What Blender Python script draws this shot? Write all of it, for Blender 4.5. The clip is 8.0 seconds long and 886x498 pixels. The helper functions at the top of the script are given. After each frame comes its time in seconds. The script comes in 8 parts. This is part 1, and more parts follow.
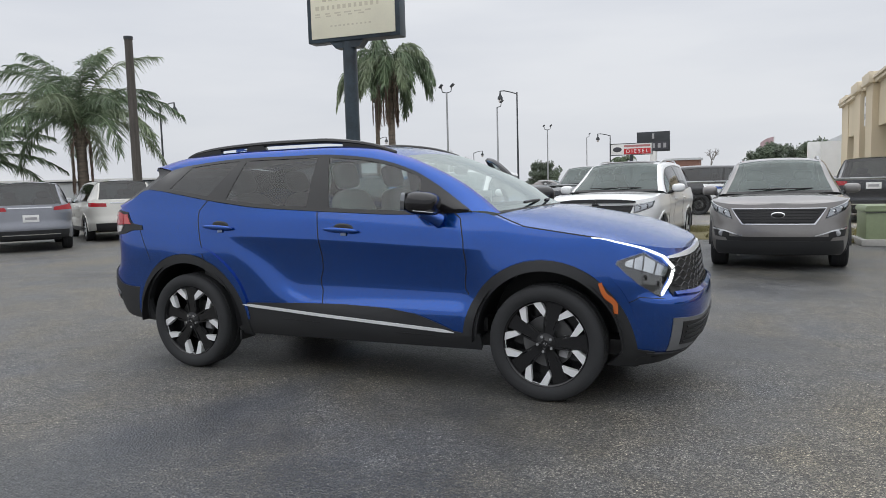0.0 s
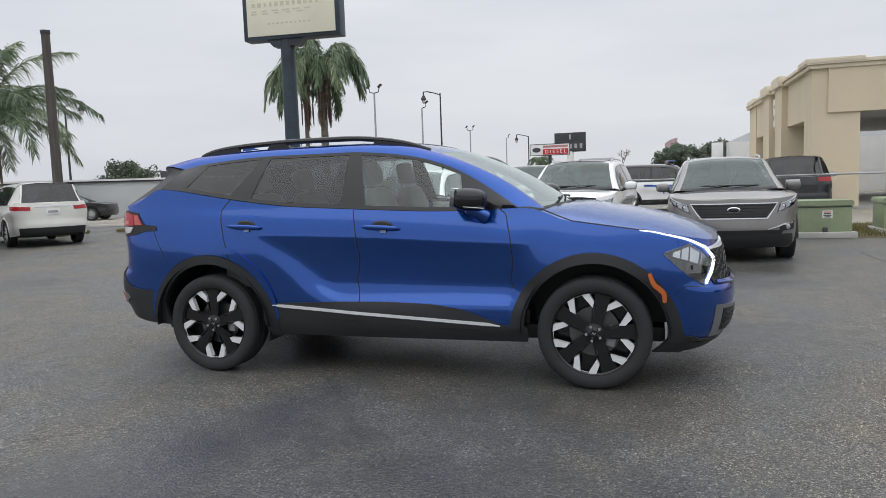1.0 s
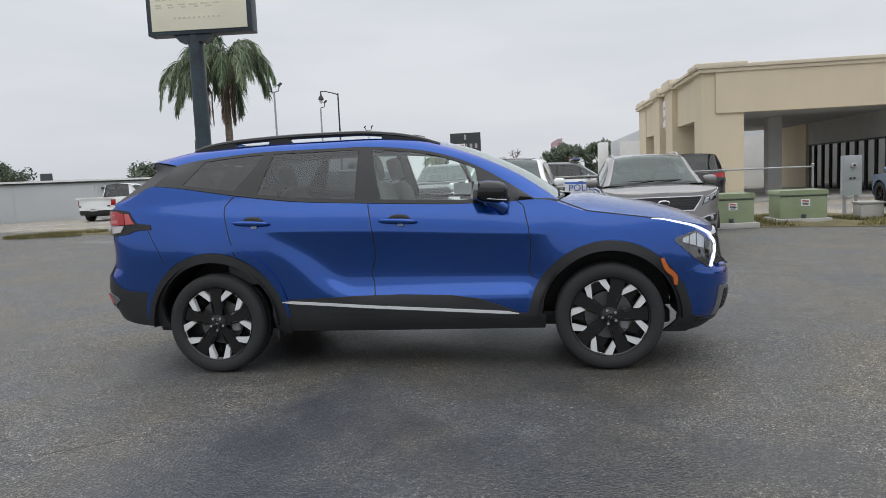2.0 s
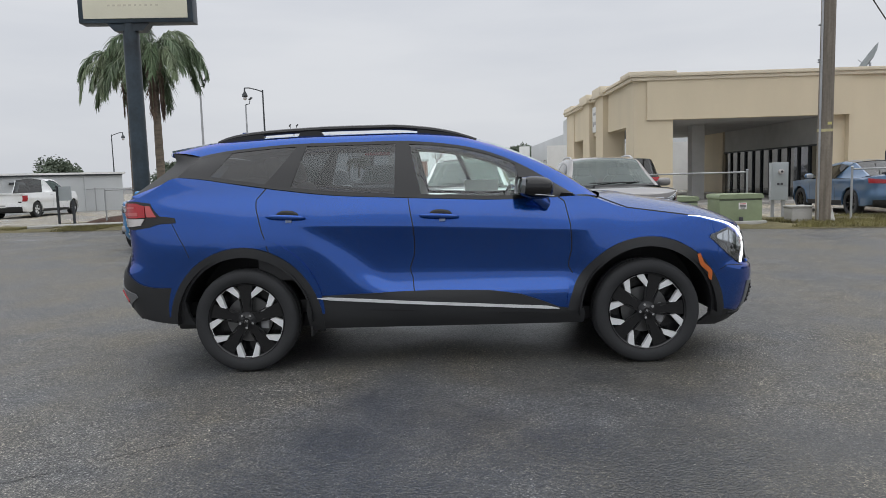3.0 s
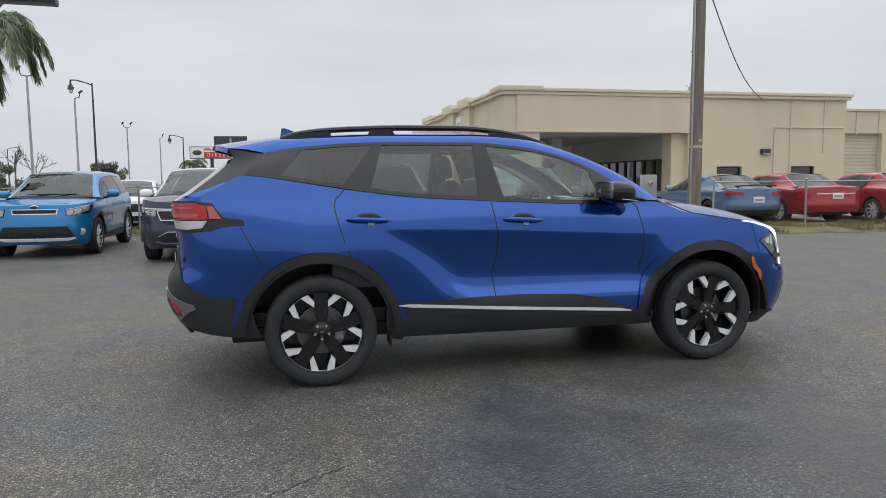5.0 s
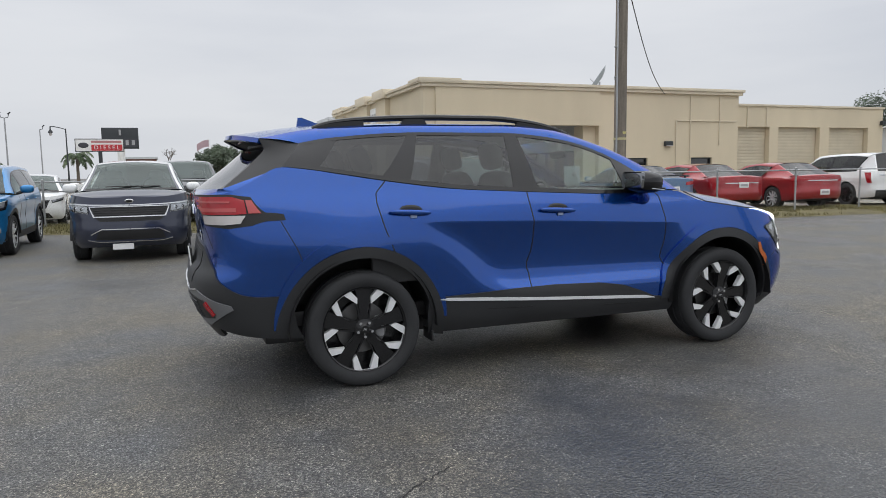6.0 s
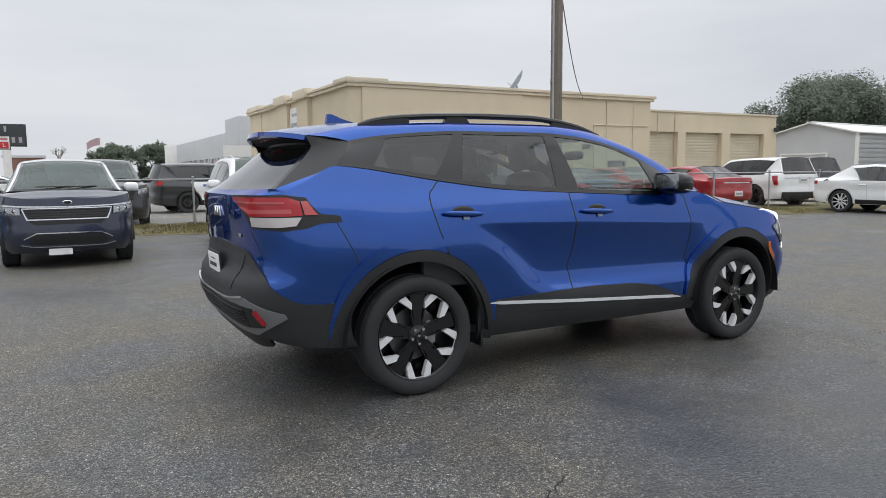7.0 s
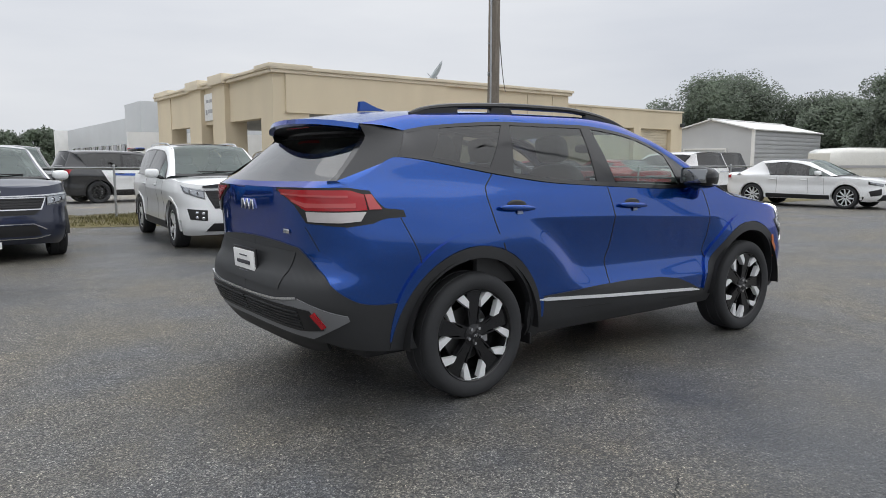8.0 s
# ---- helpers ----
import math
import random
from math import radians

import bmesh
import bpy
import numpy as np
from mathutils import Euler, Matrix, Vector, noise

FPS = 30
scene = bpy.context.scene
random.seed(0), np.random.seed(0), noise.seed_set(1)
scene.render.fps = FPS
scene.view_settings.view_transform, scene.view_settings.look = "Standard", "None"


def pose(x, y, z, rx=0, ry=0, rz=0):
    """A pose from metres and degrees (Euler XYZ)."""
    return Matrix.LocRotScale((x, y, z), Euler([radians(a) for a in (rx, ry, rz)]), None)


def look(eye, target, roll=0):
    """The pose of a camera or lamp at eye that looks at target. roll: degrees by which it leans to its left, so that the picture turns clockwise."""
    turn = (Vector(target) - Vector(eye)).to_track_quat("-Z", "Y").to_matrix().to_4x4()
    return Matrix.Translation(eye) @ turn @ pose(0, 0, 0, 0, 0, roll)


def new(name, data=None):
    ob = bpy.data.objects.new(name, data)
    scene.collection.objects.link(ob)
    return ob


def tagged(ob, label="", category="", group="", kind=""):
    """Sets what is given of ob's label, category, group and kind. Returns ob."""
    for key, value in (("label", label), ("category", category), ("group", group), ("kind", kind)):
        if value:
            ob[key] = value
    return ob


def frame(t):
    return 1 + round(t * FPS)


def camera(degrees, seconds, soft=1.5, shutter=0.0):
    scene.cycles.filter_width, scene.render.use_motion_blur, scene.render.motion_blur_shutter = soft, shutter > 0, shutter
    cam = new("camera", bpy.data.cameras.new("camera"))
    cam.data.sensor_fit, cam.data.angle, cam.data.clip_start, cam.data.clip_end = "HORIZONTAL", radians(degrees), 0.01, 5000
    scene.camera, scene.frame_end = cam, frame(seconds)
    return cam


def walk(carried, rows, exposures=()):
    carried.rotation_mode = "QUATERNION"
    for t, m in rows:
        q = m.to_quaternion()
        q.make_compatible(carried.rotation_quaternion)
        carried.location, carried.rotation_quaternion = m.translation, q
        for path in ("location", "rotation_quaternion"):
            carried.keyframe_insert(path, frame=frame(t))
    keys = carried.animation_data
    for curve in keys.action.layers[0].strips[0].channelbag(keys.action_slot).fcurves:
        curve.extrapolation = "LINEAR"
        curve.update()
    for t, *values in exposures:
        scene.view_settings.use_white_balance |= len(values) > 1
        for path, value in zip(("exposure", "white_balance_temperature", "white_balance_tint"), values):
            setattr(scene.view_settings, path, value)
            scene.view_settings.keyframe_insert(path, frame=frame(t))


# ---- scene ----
cam = camera(64.4, 8.0, soft=0.6)
PATH = [
    (0, (2.494, -4.97, 1.336), (1.7, -3.144, 1.153), -1.6),
    (0.5, (2.14, -5.182, 1.34), (1.464, -3.31, 1.147), -1.9),
    (1, (1.733, -5.319, 1.335), (1.163, -3.412, 1.147), -2.0),
    (1.5, (1.336, -5.49, 1.329), (0.915, -3.544, 1.138), -2.3),
    (3, (0.078, -5.661, 1.305), (0.043, -3.672, 1.103), -1.7),
    (3.5, (-0.341, -5.645, 1.307), (-0.292, -3.655, 1.12), -0.7),
    (4, (-0.776, -5.622, 1.312), (-0.617, -3.639, 1.104), -1.5),
    (4.5, (-1.176, -5.518, 1.309), (-0.883, -3.549, 1.111), -1.0),
    (6, (-2.451, -5.037, 1.309), (-1.736, -3.181, 1.093), -0.9),
    (6.5, (-2.841, -4.804, 1.313), (-2.012, -2.998, 1.082), -1.1),
    (7, (-3.211, -4.531, 1.311), (-2.252, -2.789, 1.096), -0.6),
    (7.5, (-3.551, -4.231, 1.313), (-2.467, -2.566, 1.08), -0.6),
    (8, (-3.841, -3.909, 1.323), (-2.657, -2.315, 1.081), -0.0),
]
walk(cam, [(t, look(eye, target, roll)) for t, eye, target, roll in PATH],
     [(0.0, 0.18), (1.5, 0.15), (3.0, 0.06), (4.5, 0.08), (6.0, 0.12), (8.0, 0.2)])


# ---- world, sun ----
def build_world():
    """An overcast sky, brighter overhead than at the horizon, with a trace of clear-sky colour behind the cloud."""
    world = bpy.data.worlds.new("overcast")
    scene.world = world
    world.use_nodes = True
    nt = world.node_tree
    nt.nodes.clear()
    N, L = nt.nodes.new, nt.links.new
    out, bg = N("ShaderNodeOutputWorld"), N("ShaderNodeBackground")
    co = N("ShaderNodeTexCoord")
    sep = N("ShaderNodeSeparateXYZ")
    L(co.outputs["Generated"], sep.inputs[0])
    up = N("ShaderNodeMath"); up.operation = "MAXIMUM"; up.inputs[1].default_value = 0.0
    L(sep.outputs["Z"], up.inputs[0])
    sq = N("ShaderNodeMath"); sq.operation = "POWER"; sq.inputs[1].default_value = 1.7
    L(up.outputs[0], sq.inputs[0])
    grad = N("ShaderNodeMath"); grad.operation = "MULTIPLY_ADD"; grad.inputs[1].default_value = 0.55; grad.inputs[2].default_value = 0.66
    L(sq.outputs[0], grad.inputs[0])
    mp = N("ShaderNodeMapping"); mp.inputs["Scale"].default_value = (1.0, 1.0, 5.0)
    L(co.outputs["Generated"], mp.inputs[0])
    cloud = N("ShaderNodeTexNoise"); cloud.inputs["Scale"].default_value = 1.6; cloud.inputs["Detail"].default_value = 6; cloud.inputs["Roughness"].default_value = 0.5
    L(mp.outputs[0], cloud.inputs["Vector"])
    ramp = N("ShaderNodeValToRGB")
    ramp.color_ramp.elements[0].position, ramp.color_ramp.elements[0].color = 0.32, (0.822, 0.86, 0.94, 1)
    ramp.color_ramp.elements[1].position, ramp.color_ramp.elements[1].color = 0.68, (1.01, 1.035, 1.085, 1)
    L(cloud.outputs["Fac"], ramp.inputs[0])
    mul = N("ShaderNodeVectorMath"); mul.operation = "SCALE"
    L(ramp.outputs[0], mul.inputs[0]); L(grad.outputs[0], mul.inputs["Scale"])
    sky = N("ShaderNodeTexSky"); sky.sky_type = "NISHITA"; sky.sun_disc = False
    sky.sun_elevation, sky.sun_rotation = radians(80), radians(158)
    dim = N("ShaderNodeVectorMath"); dim.operation = "SCALE"; dim.inputs["Scale"].default_value = 0.08
    L(sky.outputs[0], dim.inputs[0])
    mix = N("ShaderNodeMix"); mix.data_type = "RGBA"; mix.inputs["Factor"].default_value = 0.05
    L(mul.outputs[0], mix.inputs["A"]); L(dim.outputs[0], mix.inputs["B"])
    L(mix.outputs["Result"], bg.inputs[0]); bg.inputs[1].default_value = 1.0
    L(bg.outputs[0], out.inputs[0])


build_world()
sun = new("sun", bpy.data.lights.new("sun", "SUN"))
sun.data.energy, sun.data.angle, sun.data.color = 1.3, radians(120), (0.98, 0.97, 0.95)
sun.matrix_world = look((0, 0, 30), (-1, 2.5, 8))


# ---- materials ----
def nodes_of(name):
    m = bpy.data.materials.new(name)
    m.use_nodes = True
    nt = m.node_tree
    return m, nt, nt.nodes["Principled BSDF"]


def noise_node(nt, scale, detail=4.0, coords="Object", rough=0.55, stretch=None):
    co = nt.nodes.new("ShaderNodeTexCoord")
    n = nt.nodes.new("ShaderNodeTexNoise")
    n.inputs["Scale"].default_value, n.inputs["Detail"].default_value, n.inputs["Roughness"].default_value = scale, detail, rough
    if stretch:
        mp = nt.nodes.new("ShaderNodeMapping")
        mp.inputs["Scale"].default_value = stretch
        nt.links.new(co.outputs[coords], mp.inputs[0])
        nt.links.new(mp.outputs[0], n.inputs["Vector"])
    else:
        nt.links.new(co.outputs[coords], n.inputs["Vector"])
    return n


def ramp_node(nt, src, stops):
    r = nt.nodes.new("ShaderNodeValToRGB")
    el = r.color_ramp.elements
    while len(el) < len(stops):
        el.new(0.5)
    for e, (p, c) in zip(el, stops):
        e.position, e.color = p, (*c, 1) if len(c) == 3 else c
    nt.links.new(src, r.inputs[0])
    return r


def mixed(nt, a, b, fac, mode="MIX"):
    m = nt.nodes.new("ShaderNodeMix")
    m.data_type, m.blend_type = "RGBA", mode
    for sock, v in (("A", a), ("B", b)):
        if isinstance(v, tuple):
            m.inputs[sock].default_value = (*v, 1)
        else:
            nt.links.new(v, m.inputs[sock])
    if isinstance(fac, float):
        m.inputs["Factor"].default_value = fac
    else:
        nt.links.new(fac, m.inputs["Factor"])
    return m.outputs["Result"]


def bump(nt, bsdf, height, strength, distance=0.01, socket="Normal"):
    b = nt.nodes.new("ShaderNodeBump")
    b.inputs["Strength"].default_value, b.inputs["Distance"].default_value = strength, distance
    nt.links.new(height, b.inputs["Height"])
    nt.links.new(b.outputs[0], bsdf.inputs[socket])
    return b


def tint(c, k):
    return tuple(max(0.0, min(1.0, v * k)) for v in c)


def surface(name, colour, rough=0.6, metal=0.0, vary=0.15, big=1.2, small=30.0, relief=0.15, coat=0.0, depth=0.004, stretch=None):
    """A worn surface: stains at one scale, grain at another, and fine relief."""
    m, nt, b = nodes_of(name)
    n1, n2 = noise_node(nt, big, 5, stretch=stretch), noise_node(nt, small, 3)
    c1 = ramp_node(nt, n1.outputs["Fac"], [(0.3, tint(colour, 1 - vary)), (0.7, tint(colour, 1 + vary))])
    c2 = ramp_node(nt, n2.outputs["Fac"], [(0.3, (1 - vary * 0.6,) * 3), (0.7, (1.0, 1.0, 1.0))])
    nt.links.new(mixed(nt, c1.outputs[0], c2.outputs[0], 1.0, "MULTIPLY"), b.inputs["Base Color"])
    r = ramp_node(nt, n1.outputs["Fac"], [(0.2, (max(0.02, rough - 0.08),) * 3), (0.8, (min(1, rough + 0.08),) * 3)])
    nt.links.new(r.outputs[0], b.inputs["Roughness"])
    b.inputs["Metallic"].default_value = metal
    b.inputs["Coat Weight"].default_value = coat
    if relief:
        bump(nt, b, n2.outputs["Fac"], relief, depth)
    return m


def plain(name, colour, rough=0.4, metal=0.0, coat=0.0, glow=0.0):
    m, nt, b = nodes_of(name)
    n = noise_node(nt, 9.0, 4)
    c = ramp_node(nt, n.outputs["Fac"], [(0.3, tint(colour, 0.93)), (0.7, tint(colour, 1.05))])
    nt.links.new(c.outputs[0], b.inputs["Base Color"])
    b.inputs["Roughness"].default_value, b.inputs["Metallic"].default_value, b.inputs["Coat Weight"].default_value = rough, metal, coat
    if glow:
        b.inputs["Emission Color"].default_value, b.inputs["Emission Strength"].default_value = (*colour, 1), glow
    return m


def paint(name, colour, metal=0.45, rough=0.38, drops=False, coat=1.0, rim=None):
    """Car paint: a base with fine flakes under a clear coat, with rain drops where it is wet."""
    m, nt, b = nodes_of(name)
    flake = noise_node(nt, 900.0, 1)
    soil = noise_node(nt, 2.2, 5)
    c = ramp_node(nt, flake.outputs["Fac"], [(0.35, tint(colour, 0.86)), (0.65, tint(colour, 1.16))])
    s = ramp_node(nt, soil.outputs["Fac"], [(0.3, (0.94, 0.94, 0.94)), (0.7, (1.0, 1.0, 1.0))])
    nt.links.new(mixed(nt, c.outputs[0], s.outputs[0], 1.0, "MULTIPLY"), b.inputs["Base Color"])
    b.inputs["Metallic"].default_value, b.inputs["Roughness"].default_value = metal, rough
    b.inputs["Coat Weight"].default_value, b.inputs["Coat Roughness"].default_value = coat, 0.015
    b.inputs["Coat IOR"].default_value = 1.54
    if rim:
        b.inputs["Specular Tint"].default_value = (*rim, 1)
    if drops:
        co = nt.nodes.new("ShaderNodeTexCoord")
        v = nt.nodes.new("ShaderNodeTexVoronoi")
        v.inputs["Scale"].default_value, v.inputs["Randomness"].default_value = 85.0, 1.0
        nt.links.new(co.outputs["Object"], v.inputs["Vector"])
        bead = ramp_node(nt, v.outputs["Distance"], [(0.0, (1, 1, 1)), (0.36, (0.0, 0.0, 0.0))])
        bead.color_ramp.interpolation = "EASE"
        drop = bump(nt, b, bead.outputs[0], 1.0, 0.008, "Coat Normal")
        nt.links.new(drop.outputs[0], b.inputs["Normal"])
        wet = ramp_node(nt, v.outputs["Distance"], [(0.2, (0.02,) * 3), (0.4, (0.12,) * 3)])
        nt.links.new(wet.outputs[0], b.inputs["Coat Roughness"])
    return m


def glass(name, colour, gloss=0.045, shine=(1.0, 1.0, 1.0)):
    """A thin pane: tinted see-through with mirror gloss that grows towards grazing angles."""
    m = bpy.data.materials.new(name)
    m.use_nodes = True
    nt = m.node_tree
    nt.nodes.clear()
    out, mix = nt.nodes.new("ShaderNodeOutputMaterial"), nt.nodes.new("ShaderNodeMixShader")
    tr, gl, lw = nt.nodes.new("ShaderNodeBsdfTransparent"), nt.nodes.new("ShaderNodeBsdfGlossy"), nt.nodes.new("ShaderNodeLayerWeight")
    tr.inputs["Color"].default_value = (*colour, 1)
    gl.inputs["Roughness"].default_value = 0.03
    gl.inputs["Color"].default_value = (*shine, 1)
    lw.inputs["Blend"].default_value = 0.5
    p5, fit_ = nt.nodes.new("ShaderNodeMath"), nt.nodes.new("ShaderNodeMath")
    p5.operation, fit_.operation = "POWER", "MULTIPLY_ADD"
    p5.inputs[1].default_value = 5.0
    fit_.inputs[1].default_value, fit_.inputs[2].default_value = 1.0 - gloss, gloss
    nt.links.new(lw.outputs["Facing"], p5.inputs[0])
    nt.links.new(p5.outputs[0], fit_.inputs[0])
    nt.links.new(fit_.outputs[0], mix.inputs[0])
    nt.links.new(tr.outputs[0], mix.inputs[1])
    nt.links.new(gl.outputs[0], mix.inputs[2])
    nt.links.new(mix.outputs[0], out.inputs[0])
    return m


def asphalt(name, dark, light, wet):
    """Worn asphalt: aggregate, damp and dry stretches, and a thin film of water in places."""
    m, nt, b = nodes_of(name)
    co = nt.nodes.new("ShaderNodeTexCoord")
    stone = nt.nodes.new("ShaderNodeTexVoronoi")
    stone.inputs["Scale"].default_value = 170.0
    nt.links.new(co.outputs["Object"], stone.inputs["Vector"])
    grit = noise_node(nt, 60.0, 5)
    mid = noise_node(nt, 5.0, 6)
    damp = noise_node(nt, 0.33, 7, rough=0.62)
    hue = noise_node(nt, 0.9, 4)
    # shifts the mask across x: darker and smoother near x = 0.6, less beyond
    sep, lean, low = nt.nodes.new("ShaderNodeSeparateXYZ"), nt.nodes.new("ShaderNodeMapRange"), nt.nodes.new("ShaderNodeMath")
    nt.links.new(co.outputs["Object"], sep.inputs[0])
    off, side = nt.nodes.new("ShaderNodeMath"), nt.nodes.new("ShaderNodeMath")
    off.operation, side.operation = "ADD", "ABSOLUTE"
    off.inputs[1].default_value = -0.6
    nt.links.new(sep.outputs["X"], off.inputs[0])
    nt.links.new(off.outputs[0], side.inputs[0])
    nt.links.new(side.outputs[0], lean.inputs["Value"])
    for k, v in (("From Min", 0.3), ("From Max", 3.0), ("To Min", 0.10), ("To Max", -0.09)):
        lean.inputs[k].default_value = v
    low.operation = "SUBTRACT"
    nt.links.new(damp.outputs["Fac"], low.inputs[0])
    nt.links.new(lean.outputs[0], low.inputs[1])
    chip = ramp_node(nt, stone.outputs["Color"], [(0.1, tint(dark, 0.4)), (0.45, dark), (0.72, light), (0.88, tint(light, 2.0)), (0.97, tint(light, 3.4))])
    warm = ramp_node(nt, hue.outputs["Fac"], [(0.36, (0.97, 0.99, 1.03)), (0.64, (1.24, 1.12, 0.90))])
    big_stone = nt.nodes.new("ShaderNodeTexVoronoi")
    big_stone.inputs["Scale"].default_value = 75.0
    nt.links.new(co.outputs["Object"], big_stone.inputs["Vector"])
    fleck = ramp_node(nt, big_stone.outputs["Color"], [(0.12, (0.55,) * 3), (0.5, (0.95,) * 3), (0.8, (1.2,) * 3), (0.95, (1.8, 1.78, 1.65))])
    c = mixed(nt, chip.outputs[0], fleck.outputs[0], 1.0, "MULTIPLY")
    c = mixed(nt, c, warm.outputs[0], 1.0, "MULTIPLY")
    g = ramp_node(nt, grit.outputs["Fac"], [(0.35, (0.62,) * 3), (0.65, (1.3,) * 3)])
    c = mixed(nt, c, g.outputs[0], 1.0, "MULTIPLY")
    p = ramp_node(nt, mid.outputs["Fac"], [(0.3, (0.82,) * 3), (0.72, (1.14,) * 3)])
    c = mixed(nt, c, p.outputs[0], 1.0, "MULTIPLY")
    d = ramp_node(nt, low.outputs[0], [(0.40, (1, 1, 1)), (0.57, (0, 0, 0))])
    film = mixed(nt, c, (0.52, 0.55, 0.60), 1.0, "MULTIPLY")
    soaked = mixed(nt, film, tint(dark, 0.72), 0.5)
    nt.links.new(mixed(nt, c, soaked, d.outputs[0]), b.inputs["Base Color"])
    r = ramp_node(nt, low.outputs[0], [(0.40, (wet,) * 3), (0.57, (min(1.0, wet + 0.30),) * 3)])
    nt.links.new(r.outputs[0], b.inputs["Roughness"])
    b.inputs["Specular IOR Level"].default_value = 0.5
    bump(nt, b, big_stone.outputs["Distance"], 0.6, 0.006)
    return m


